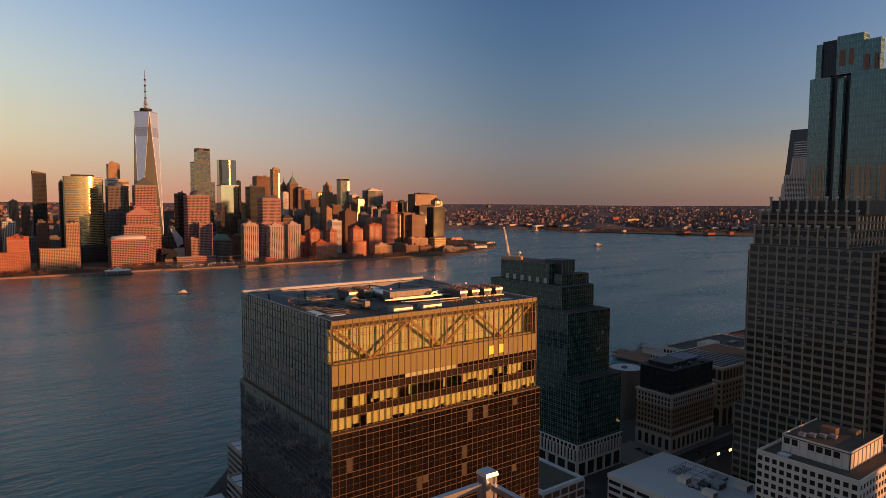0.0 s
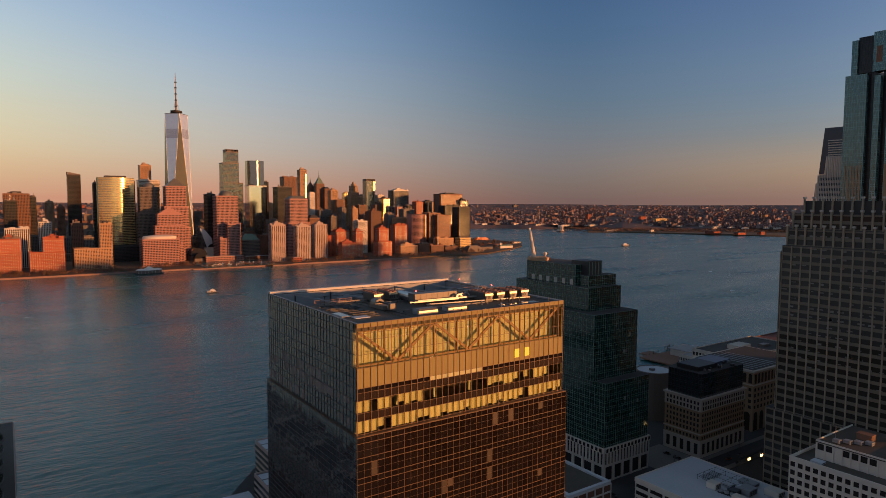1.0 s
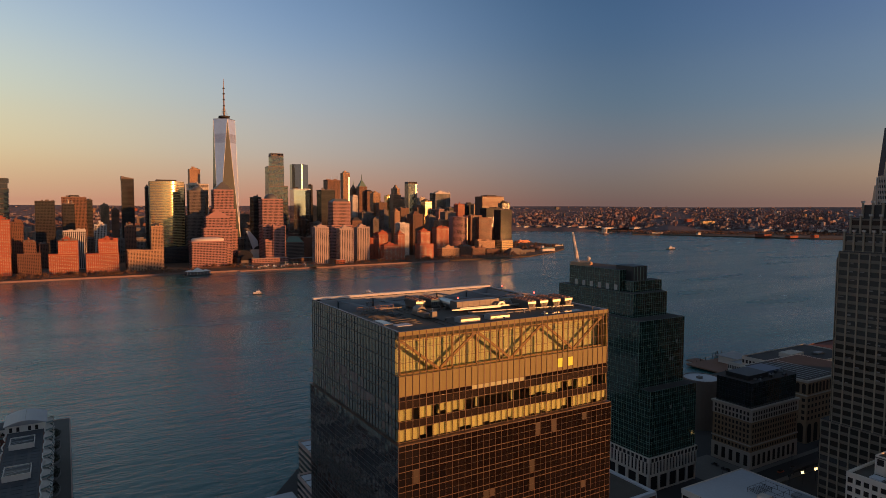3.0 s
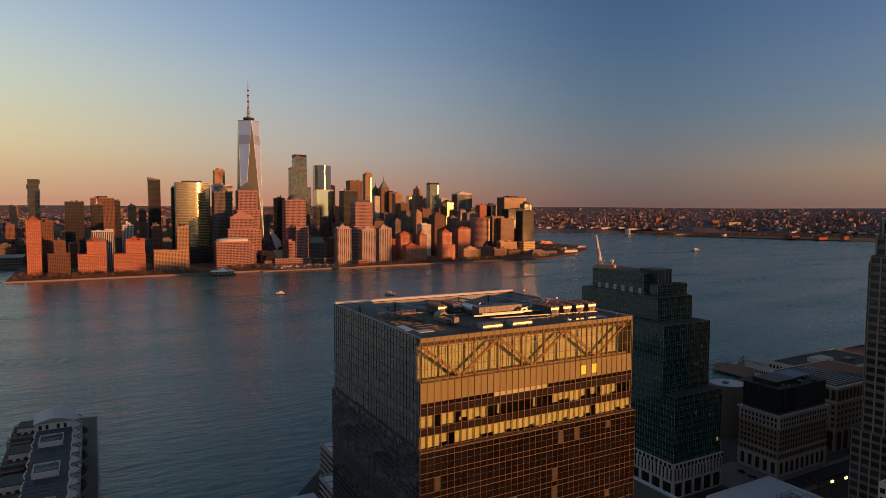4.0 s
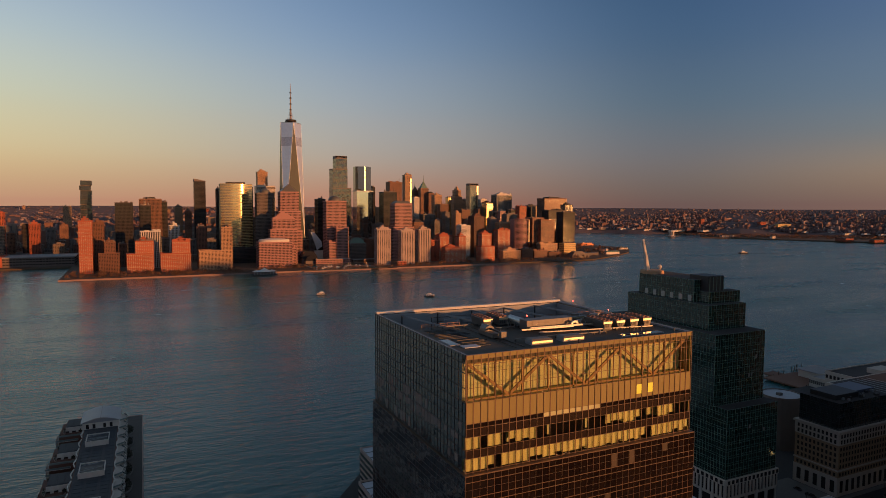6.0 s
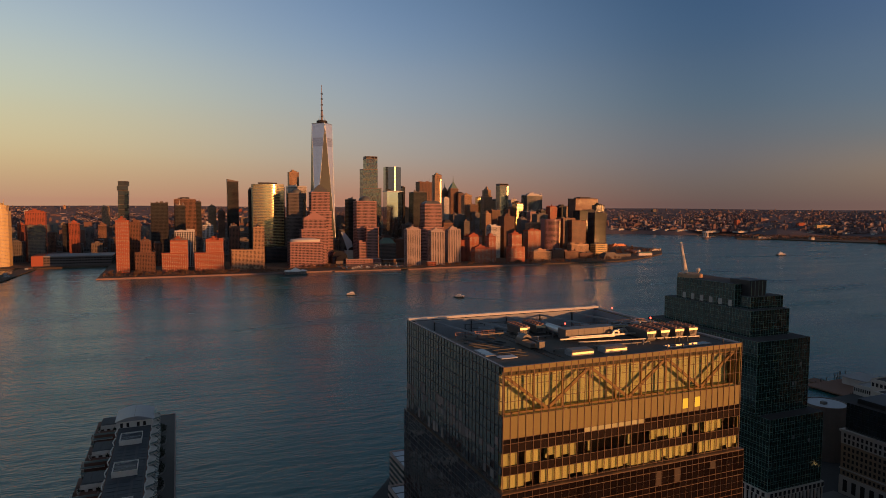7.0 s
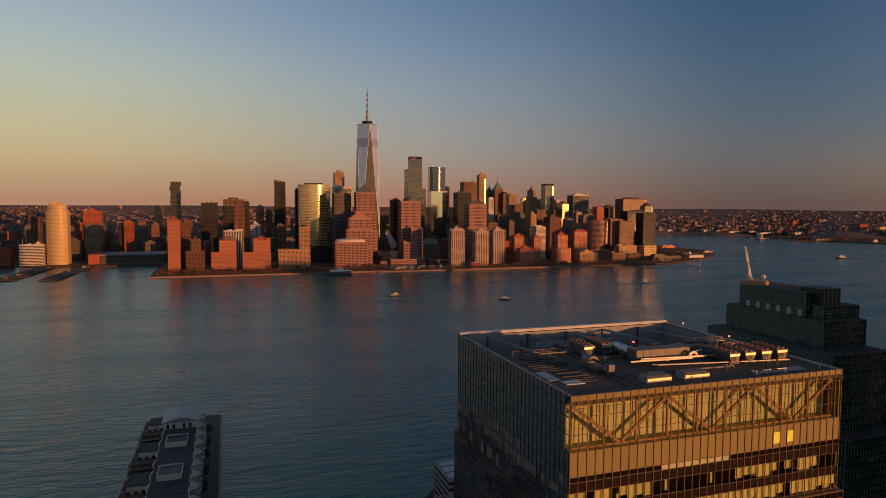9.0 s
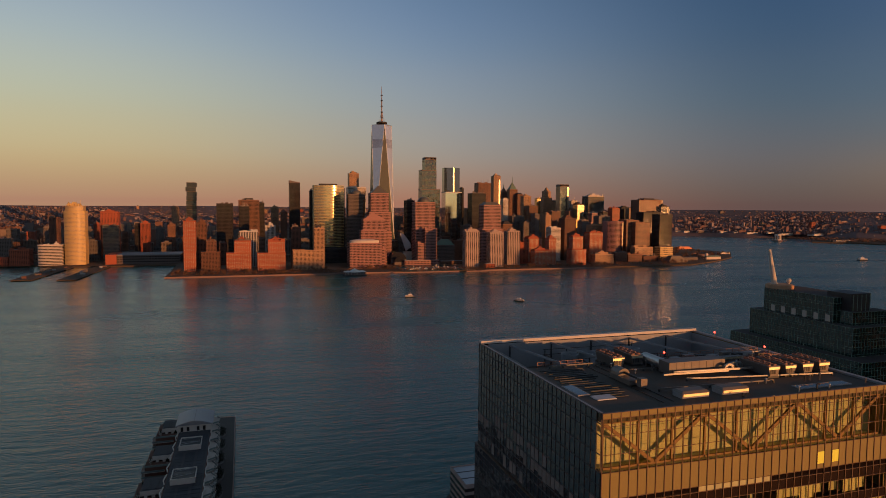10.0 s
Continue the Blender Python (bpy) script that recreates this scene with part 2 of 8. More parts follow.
def add_beam(v, f, a, b, w, h=None):
    """A square bar from a to b."""
    a, b, h = Vector(a), Vector(b), h or w
    d = (b - a).normalized()
    s = d.cross(Vector((0, 0, 1)))
    s = Vector((1, 0, 0)) if s.length < 1e-3 else s.normalized()
    u = s.cross(d)
    k = len(v)
    for p in (a, b):
        for i, j in ((-1, -1), (1, -1), (1, 1), (-1, 1)):
            v.append(tuple(p + s * i * w / 2 + u * j * h / 2))
    f += [(k, k + 1, k + 5, k + 4), (k + 1, k + 2, k + 6, k + 5), (k + 2, k + 3, k + 7, k + 6), (k + 3, k, k + 4, k + 7), (k + 3, k + 2, k + 1, k), (k + 4, k + 5, k + 6, k + 7)]


def add_lathe(v, f, cx, cy, profile, n=20, squash=1.0):
    """A turned form: profile rows of (radius, z)."""
    k = len(v)
    for r, z in profile:
        for i in range(n):
            a = 2 * math.pi * i / n
            v.append((cx + r * math.cos(a), cy + squash * r * math.sin(a), z))
    for j in range(len(profile) - 1):
        for i in range(n):
            f.append((k + j * n + i, k + j * n + (i + 1) % n, k + (j + 1) * n + (i + 1) % n, k + (j + 1) * n + i))
    f.append(tuple(k + (len(profile) - 1) * n + i for i in range(n)))


def add_taper(v, f, x0, x1, y0, y1, z0, z1, inset, inset_y=None):
    """A block whose top is drawn in on all sides."""
    iy = inset if inset_y is None else inset_y
    k = len(v)
    v += [(x0, y0, z0), (x1, y0, z0), (x1, y1, z0), (x0, y1, z0), (x0 + inset, y0 + iy, z1), (x1 - inset, y0 + iy, z1), (x1 - inset, y1 - iy, z1), (x0 + inset, y1 - iy, z1)]
    f += [(k, k + 1, k + 5, k + 4), (k + 1, k + 2, k + 6, k + 5), (k + 2, k + 3, k + 7, k + 6), (k + 3, k, k + 4, k + 7), (k + 4, k + 5, k + 6, k + 7)]


def hang(ob, parent):
    """Parents ob, whose mesh lies in world metres."""
    if parent:
        ob.parent = parent
        if parent.type == "EMPTY":
            ob.matrix_parent_inverse = Matrix.Translation(-parent.location)


def obj(name, v, f, material, parent=None, label="", kind="", smooth=False):
    me = bpy.data.meshes.new(name)
    me.from_pydata(v, [], f)
    me.materials.append(material)
    if smooth:
        me.polygons.foreach_set("use_smooth", [True] * len(me.polygons))
    ob = new(name, me)
    hang(ob, parent)
    return tagged(ob, label, kind=kind)


def thing(name, label, category, at=(0, 0, 0), group="", kind=""):
    e = new(name)
    e.location = at
    return tagged(e, label, category, group, kind)


def box(name, x0, x1, y0, y1, z0, z1, material, parent=None, label="", kind=""):
    v, f = [], []
    add_box(v, f, x0, x1, y0, y1, z0, z1, True)
    return obj(name, v, f, material, parent, label, kind)


def add_windows(v, f, x0, x1, y0, y1, z0, z1, storey, bay, across, up, proud=0.12, faces="-y -x +x +y"):
    """Rows of panes on the sides of a block."""
    rows = max(1, round((z1 - z0) / storey))
    dz = (z1 - z0) / rows
    for face in faces.split():
        a, b = (x0, x1) if face[1] == "y" else (y0, y1)
        cols = max(1, round((b - a) / bay))
        da = (b - a) / cols
        for i in range(cols):
            p, q = a + da * (i + 0.5 - across / 2), a + da * (i + 0.5 + across / 2)
            for j in range(rows):
                lo, hi = z0 + dz * (j + 0.5 - up / 2), z0 + dz * (j + 0.5 + up / 2)
                k = len(v)
                if face == "-y":
                    v += [(p, y0 - proud, lo), (q, y0 - proud, lo), (q, y0 - proud, hi), (p, y0 - proud, hi)]
                elif face == "+y":
                    v += [(q, y1 + proud, lo), (p, y1 + proud, lo), (p, y1 + proud, hi), (q, y1 + proud, hi)]
                elif face == "-x":
                    v += [(x0 - proud, q, lo), (x0 - proud, p, lo), (x0 - proud, p, hi), (x0 - proud, q, hi)]
                else:
                    v += [(x1 + proud, p, lo), (x1 + proud, q, lo), (x1 + proud, q, hi), (x1 + proud, p, hi)]
                f.append((k, k + 1, k + 2, k + 3))


GROUND = 3.0


# ---- water, ground, far land ----
def water_material():
    m = bpy.data.materials.new("river water")
    m.use_nodes = True
    nt = m.node_tree
    b = nt.nodes["Principled BSDF"]
    b.inputs["Base Color"].default_value = (0.009, 0.098, 0.100, 1)
    b.inputs["Roughness"].default_value, b.inputs["IOR"].default_value = 0.14, 1.33
    tc = nt.nodes.new("ShaderNodeTexCoord")
    last = None
    for scale, stretch, dist, turn in ((0.10, 0.34, 1.3, 28), (0.38, 0.5, 0.30, 18), (0.012, 0.5, 0.9, 40)):
        mp = nt.nodes.new("ShaderNodeMapping")
        mp.inputs["Rotation"].default_value[2] = radians(turn)
        mp.inputs["Scale"].default_value = (stretch, 1, 1)
        n = nt.nodes.new("ShaderNodeTexNoise")
        n.inputs["Scale"].default_value, n.inputs["Detail"].default_value, n.inputs["Roughness"].default_value = scale, 4, 0.6
        bp = nt.nodes.new("ShaderNodeBump")
        bp.inputs["Strength"].default_value, bp.inputs["Distance"].default_value = 1.0, dist
        nt.links.new(tc.outputs["Object"], mp.inputs["Vector"])
        nt.links.new(mp.outputs[0], n.inputs["Vector"])
        nt.links.new(n.outputs[0], bp.inputs["Height"])
        if last:
            nt.links.new(last.outputs[0], bp.inputs["Normal"])
        last = bp
    nt.links.new(last.outputs[0], b.inputs["Normal"])
    # wind lanes: smoother and rougher stretches of the surface
    mp = nt.nodes.new("ShaderNodeMapping")
    mp.inputs["Rotation"].default_value[2] = radians(30)
    mp.inputs["Scale"].default_value = (0.25, 1, 1)
    n = nt.nodes.new("ShaderNodeTexNoise")
    n.inputs["Scale"].default_value, n.inputs["Detail"].default_value = 0.012, 5
    lanes = nt.nodes.new("ShaderNodeMapRange")
    lanes.inputs["From Min"].default_value, lanes.inputs["From Max"].default_value = 0.35, 0.65
    lanes.inputs["To Min"].default_value, lanes.inputs["To Max"].default_value = 0.15, 0.28
    nt.links.new(tc.outputs["Object"], mp.inputs["Vector"])
    nt.links.new(mp.outputs[0], n.inputs["Vector"])
    nt.links.new(n.outputs[0], lanes.inputs["Value"])
    nt.links.new(lanes.outputs[0], b.inputs["Roughness"])
    return m


def disc(name, cx, cy, radius, z, material, label, category, kind="structure"):
    v = [(cx, cy, z)] + [(cx + radius * math.cos(2 * math.pi * i / 96), cy + radius * math.sin(2 * math.pi * i / 96), z) for i in range(96)]
    f = [(0, 1 + i, 1 + (i + 1) % 96) for i in range(96)]
    return tagged(obj(name, v, f, material), label, category, kind=kind)


def slab(name, outline, z0, z1, material, label, category, kind="structure"):
    """Land with a vertical edge."""
    n = len(outline)
    v = [(x, y, z0) for x, y in outline] + [(x, y, z1) for x, y in outline]
    f = [tuple(range(n, 2 * n))] + [(i, (i + 1) % n, n + (i + 1) % n, n + i) for i in range(n)]
    return tagged(obj(name, v, f, material), label, category, kind=kind)


EYE = (-52.0, -98.0)
M["asphalt"] = mat("asphalt", (0.045, 0.045, 0.047), 0.9, vary=0.35, scale=0.06, fine=0.8)
M["paving"] = mat("paving", (0.16, 0.15, 0.14), 0.9, vary=0.3, scale=0.08, fine=0.8)
M["soil"] = mat("winter park ground", (0.10, 0.065, 0.04), 0.95, vary=0.5, scale=0.02, fine=0.3)
M["far"] = mat("distant land", (0.125, 0.09, 0.09), 0.95, vary=0.6, scale=0.006, fine=0.05)
M["seawall"] = mat("stone seawall", (0.27, 0.165, 0.135), 0.9, scale=0.1, fine=0.8)
M["snow"] = mat("thin roof snow", (0.50, 0.53, 0.58), 0.8, vary=0.2, scale=0.06, fine=0.9)
disc("water", EYE[0], EYE[1], 4990, 0.0, water_material(), "dark blue rippled river water at dusk", "water")

jersey = [(-3500, -3000), (2500, -3000), (2500, 120), (900, 200), (690, 262), (560, 268), (470, 262), (300, 262), (120, 262), (64, 255), (38, 222), (20, 190), (-220, 170), (-3500, 170)]
slab("ground", jersey, -4, GROUND, M["asphalt"], "dark city ground with streets on the near bank", "ground")
island = [(-3200, 2050), (-560, 1800), (-480, 1745), (-215, 1740), (-212, 1432), (120, 1432), (300, 1440), (520, 1440), (530, 1428), (880, 1430), (1000, 1436), (1180, 1440), (1330, 1520), (1500, 1640), (1640, 1800), (1660, 1900), (1600, 2150), (1500, 2500), (1300, 4200), (-3200, 4200)]
slab("ground_island", island, -4, GROUND, M["soil"], "winter-brown city island ground behind a stone seawall", "ground")


def far_land():
    """Far country that climbs slowly to the skyline."""
    v, f = [], []
    n, m = 150, 12
    for i in range(n + 1):
        a = radians(-75 + 165 * i / n)
        near = 4000 + 130 * math.sin(i * 0.7) * math.sin(i * 0.23 + 1)
        for j in range(m + 1):
            s = j / m
            r = near + (4960 - near) * s
            z = 1.5 + 150 * s ** 0.9 + 2.5 * math.sin(i * 0.31) * s
            v.append((EYE[0] + r * math.sin(a), EYE[1] + r * math.cos(a), z if j else -4))
    for i in range(n):
        for j in range(m):
            k = i * (m + 1) + j
            f.append((k, k + m + 1, k + m + 2, k + 1))
    tagged(obj("backdrop", v, f, M["far"]), "hazy low far shore rising to the horizon", "land", kind="structure")


far_land()


def far_height(r, near=4000):
    s = min(1, max(0, (r - near) / (4960 - near)))
    return 1.5 + 150 * s ** 0.9


def scatter_far_city():
    """Countless small houses on the far shore."""
    rng = random.Random(5)
    for mname, wall, share in (("pale", "white", 0.28), ("red", "brick", 0.42), ("dark", "brown", 0.3)):
        v, f = [], []
        for _ in range(int(34000 * share)):
            a = radians(rng.uniform(-52, 76))
            s = rng.random() ** 1.5
            r = 4120 + 800 * s
            k = 1 - 0.72 * s
            w, d, h = rng.uniform(6, 17) * k, rng.uniform(6, 14) * k, rng.uniform(4, 9) * k
            if rng.random() < 0.05:
                h, w = h * 2.4, w * 0.7
            x, y = EYE[0] + r * math.sin(a), EYE[1] + r * math.cos(a)
            z = far_height(r) - 4
            add_box(v, f, x - w / 2, x + w / 2, y - d / 2, y + d / 2, z, z + h + 4)
        for _ in range(int(1500 * share)):
            a = radians(rng.uniform(-52, 76))
            s = rng.random() ** 1.2
            r = 4100 + 830 * s
            k = 1 - 0.7 * s
            w, d, h = rng.uniform(18, 60) * k, rng.uniform(10, 20) * k, rng.uniform(8, 22) * k
            if rng.random() < 0.3:
                w, h = w * 0.35, h * 1.7
            x, y = EYE[0] + r * math.sin(a), EYE[1] + r * math.cos(a)
            z = far_height(r) - 4
            add_box(v, f, x - w / 2, x + w / 2, y - d / 2, y + d / 2, z, z + h + 4)
            add_box(v, f, x - w / 6, x + w / 5, y - d / 4, y + d / 4, z + h, z + h + 4 + 3 * k)
        tagged(obj("far_houses", v, f, far_walls[wall]), "countless small %s houses of the far shore in late sun" % mname, "houses", kind="stuff")


far_walls = {k: mat("far " + k, c, 0.9, vary=0.3, scale=0.01, fine=0.08, island=0.35) for k, c in (("white", (0.31, 0.235, 0.22)), ("brick", (0.18, 0.10, 0.09)), ("brown", (0.115, 0.088, 0.088)))}
scatter_far_city()


def far_woods():
    """Bare street trees and park woods among the far houses."""
    rng = random.Random(15)
    v, f = [], []
    for _ in range(9000):
        g = rng.uniform(-52, 76)
        a = radians(g + rng.gauss(0, 0.5))
        r = 4090 + 820 * rng.random() ** 1.2
        x, y, z = EYE[0] + r * math.sin(a), EYE[1] + r * math.cos(a), far_height(r)
        k = 1 - 0.65 * (r - 4090) / 820
        n = len(v)
        for _ in range(3):
            v.append((x + rng.gauss(0, 11) * k, y + rng.gauss(0, 6), z + rng.uniform(-1, 7) * k))
        f.append((n, n + 1, n + 2))
    tagged(obj("far_woods", v, f, M["far_twig"]), "bare dark trees among the houses of the far shore", "woods", kind="stuff")


M["far_twig"] = mat("far bare trees", (0.075, 0.055, 0.05), 0.95, vary=0.3, scale=0.01, fine=0.1)
far_woods()


def far_block(name, label, az, r, w, h, wall, d=20):
    x, y = EYE[0] + r * math.sin(radians(az)), EYE[1] + r * math.cos(radians(az))
    z = far_height(r) if r > 4000 else 1.0
    e = thing(name, label, "building", (x, y, z))
    v, f = [], []
    add_box(v, f, x - w / 2, x + w / 2, y - d / 2, y + d / 2, z - 3, z + h)
    obj("wall", v, f, M[wall], e)
    v, f = [], []
    add_box(v, f, x - w * 0.2, x + w * 0.2, y - d * 0.2, y + d * 0.3, z + h - 1, z + h * 1.12)
    obj("roof_house", v, f, M["roof_dark"], e)
    v, f = [], []
    add_windows(v, f, x - w / 2, x + w / 2, y - d / 2, y + d / 2, z + 1, z + h, 5, 6, 0.5, 0.5, faces="-y -x")
    obj("window_grid", v, f, G["win"], e, kind="stuff")


# ---- the city across the river ----
def cap_on(e, kind, x0, x1, y0, y1, z, wall):
    w, d, cx, cy = x1 - x0, y1 - y0, (x0 + x1) / 2, (y0 + y1) / 2
    v, f = [], []
    if kind == "pent":
        add_box(v, f, x0 + w * 0.22, x1 - w * 0.25, y0 + d * 0.25, y1 - d * 0.2, z - 0.5, z + 6)
        add_box(v, f, x0 + w * 0.35, x1 - w * 0.45, y0 + d * 0.35, y1 - d * 0.3, z + 5, z + 10)
        obj("roof_house", v, f, wall, e)
    elif kind == "roofbox":
        add_box(v, f, x0 + w * 0.3, x1 - w * 0.3, y0 + d * 0.2, y1 - d * 0.2, z - 0.5, z + 6.5)
        obj("roof_house", v, f, M["roof_dark"], e)
    elif kind == "tank":
        add_box(v, f, x0 + w * 0.15, x1 - w * 0.2, y0 + 4, y1 - 4, z - 0.5, z + 5)
        obj("roof_house", v, f, wall, e)
        v, f = [], []
        add_lathe(v, f, cx - w * 0.1, cy, [(2.4, z + 4.5), (2.4, z + 9), (0.2, z + 11.5)], 12)
        obj("water_tank", v, f, M["brown"], e)
    elif kind == "crown":
        add_lathe(v, f, cx, cy, [(w * 0.5, z - 1), (w * 0.5, z + 1), (w * 0.36, z + 6), (w * 0.22, z + 9), (w * 0.05, z + 10)], 20, d / w)
        obj("roof", v, f, wall, e)
    elif kind in ("dome", "drum"):
        if kind == "dome":
            r = min(w, d) * 0.44
            add_lathe(v, f, cx, cy, [(r, z - 1), (r, z + 2)] + [(r * math.cos(a), z + 2 + r * 0.75 * math.sin(a)) for a in (0.25, 0.5, 0.75, 1.0, 1.25, 1.5)], 24)
            obj("dome", v, f, M["copper_dark"], e, smooth=True)
        else:
            add_lathe(v, f, cx, cy, [(w * 0.47, z - 1), (w * 0.47, z + 5), (w * 0.44, z + 7), (w * 0.2, z + 9.5)], 32, d / w)
            obj("drum_roof", v, f, M["white"], e)
    elif kind == "pyramid":
        add_taper(v, f, x0 + 1, x1 - 1, y0 + 1, y1 - 1, z - 0.5, z + w * 0.42, w * 0.46, d * 0.46)
        obj("roof", v, f, M["copper_dark"], e)
    elif kind == "steps":
        for i in range(5):
            s = 0.09 * (i + 0.5)
            add_box(v, f, x0 + w * s, x1 - w * s, y0 + d * s, y1 - d * s, z - 0.5, z + 3.6 * (i + 1))
        obj("stepped_roof", v, f, M["granite"], e)
    elif kind == "frustum":
        add_taper(v, f, x0, x1, y0, y1, z - 0.5, z + 9, w * 0.22, d * 0.22)
        obj("roof", v, f, M["copper_dark"], e)
    elif kind == "hip":
        add_taper(v, f, x0, x1, y0, y1, z - 0.5, z + w * 0.32, w * 0.3, d * 0.3)
        obj("roof", v, f, M["copper"] if wall == M["granite_dark"] else M["roof_dark"], e)
    elif kind in ("spire", "greenspire"):
        add_taper(v, f, x0 + 2, x1 - 2, y0 + 2, y1 - 2, z - 0.5, z + w * 0.75, w * 0.36, d * 0.38)
        obj("roof", v, f, M["copper"] if kind == "greenspire" else M["brown"], e)
        v, f = [], []
        add_lathe(v, f, cx, cy, [(2.2, z + w * 0.7), (1.4, z + w * 1.1), (0.3, z + w * 1.55)], 8)
        obj("spire", v, f, M["copper"], e)
    elif kind == "lantern":
        add_box(v, f, x0 + w * 0.2, x1 - w * 0.2, y0 + d * 0.2, y1 - d * 0.2, z - 0.5, z + 8)
        add_lathe(v, f, cx, cy, [(w * 0.2, z + 7.5), (w * 0.2, z + 14), (w * 0.05, z + 18)], 10)
        obj("lantern", v, f, wall, e)
    elif kind == "mast":
        add_lathe(v, f, cx, cy, [(1.2, z - 1), (0.8, z + 8), (0.3, z + 16)], 8)
        obj("mast", v, f, M["metal"], e)
    elif kind == "pentframe":
        for i in range(9):
            p = x0 + (w - 1) * i / 8
            add_box(v, f, p, p + 1, y0 + 0.5, y1 - 0.5, z - 1, z + 7)
        add_box(v, f, x0 - 0.2, x1 + 0.2, y0 + 0.2, y1 - 0.2, z + 6.8, z + 8)
        obj("roof_screen", v, f, M["granite_dark"], e)
    elif kind == "slant":
        k = len(v)
        v += [(x0, y0, z - 1), (x1, y0, z - 1), (x1, y1, z - 1), (x0, y1, z - 1), (x0, y0, z + 9), (x1, y0, z + 2), (x1, y1, z + 2), (x0, y1, z + 9)]
        f += [(0, 1, 5, 4), (1, 2, 6, 5), (2, 3, 7, 6), (3, 0, 4, 7), (4, 5, 6, 7)]
        obj("crown", v, f, M["grey"], e)


def tower(name, label, category, y, depth, tiers, style, cap=""):
    """A building across the river: stacked blocks (x0, x1, top), the lowest first."""
    wall_key, glass_key, storey, bay, across, up = STYLE[style]
    wall, glass = M[wall_key], G[glass_key]
    x0, x1 = tiers[0][0], tiers[0][1]
    e = thing(name, label, category, ((x0 + x1) / 2, y + depth / 2, GROUND))
    z0 = GROUND - 0.5
    rounded = style in ("gold_apt", "glass_round")
    for i, (a, b, top) in enumerate(tiers):
        back = y + depth - 3 * i
        front = y + 2.0 * i
        v, f, wv, wf, rv, rf = [], [], [], [], [], []
        if rounded:
            arc_block(v, f, wv, wf, a, b, front, back, z0, top, storey, bay, across, up)
        elif cap == "jenga":
            rng = random.Random(3)
            for j in range(14):
                s = 0.0 if j < 9 else 1.0
                dx, dy = rng.uniform(-2.5, 2.5) * (0.3 + s), rng.uniform(-2, 2) * (0.3 + s)
                lo, hi = z0 + (top - z0) * j / 14, z0 + (top - z0) * (j + 1) / 14 - 1.5
                box("glass_box", a + 1 + dx, b - 1 + dx, front + dy, back + dy, lo, hi, wall, e)
                box("neck", a + 3, b - 3, front + 3, back - 3, hi, hi + 1.5, M["grey"], e)
                add_windows(wv, wf, a + 1 + dx, b - 1 + dx, front + dy, back + dy, lo, hi, storey, bay, across, up, faces="-y -x +x")
        else:
            add_box(v, f, a, b, front, back, z0, top)
            add_windows(wv, wf, a, b, front, back, z0 + 1.5, top - 1.8, storey, bay if bay < 30 else b - a, across, up, faces="-y -x +x")
            add_box(rv, rf, a + 0.4, b - 0.4, front + 0.4, back - 0.4, top - 0.2, top + 0.15)
        shell = obj("wall", v, f, wall, e) if f else e
        obj("window_grid", wv, wf, glass, shell, kind="stuff")
        if rf:
            deck = obj("roof", rv, rf, M["roof_dark"], e)
        if not rounded and cap != "jenga":
            pv, pf = [], []
            for p in ((a - 0.3, b + 0.3, front - 0.3, front + 0.3), (a - 0.3, b + 0.3, back - 0.3, back + 0.3), (a - 0.3, a + 0.3, front + 0.3, back - 0.3), (b - 0.3, b + 0.3, front + 0.3, back - 0.3)):
                add_box(pv, pf, *p, top - 1.2, top + 0.9)
            obj("parapet", pv, pf, wall, deck)
            if style == "brick_white":
                for h in (0.30, 0.62, 0.93):
                    zb, bv, bf = z0 + (top - z0) * h, [], []
                    add_box(bv, bf, a - 0.2, b + 0.2, front - 0.2, back, zb, zb + 0.7, True)
                    obj("stone_band", bv, bf, M["tan"], shell, "pale stone band")
    a, b, top = tiers[-1]
    if cap in ("", "pent", "roofbox", "mast", "tank", "pentframe"):
        rng = random.Random(int(a * 10 + y))
        v, f = [], []
        y0, y1 = y + 2.0 * (len(tiers) - 1), y + depth - 3 * (len(tiers) - 1)
        for i in range(rng.randint(4, 8)):
            cx, cy = rng.uniform(a + 3, b - 3), rng.uniform(y0 + 2, y1 - 4)
            w, d, h = rng.uniform(1, 0.16 * (b - a) + 1.2), rng.uniform(1, 4), rng.uniform(1.5, 5.5)
            add_box(v, f, max(a + 0.5, cx - w), min(b - 0.5, cx + w), cy - d, cy + d, top, top + h)
        if rng.random() < 0.4:
            cx = rng.uniform(a + 4, b - 4)
            add_lathe(v, f, cx, y0 + 6, [(2.2, top + 2), (2.2, top + 7), (0.2, top + 9.5)], 10)
            add_box(v, f, cx - 1.6, cx + 1.6, y0 + 4.4, y0 + 7.6, top, top + 2.1)
        if rng.random() < 0.35:
            cx = rng.uniform(a + 4, b - 4)
            add_beam(v, f, (cx, y0 + 8, top), (cx, y0 + 8, top + rng.uniform(9, 18)), 0.7)
        obj("roof_plant", v, f, wall if rng.random() < 0.5 else M["grey"], e, kind="stuff")
    cap_on(e, cap, a, b, y + 2.0 * (len(tiers) - 1), y + depth - 3 * (len(tiers) - 1), top, wall)
    return e


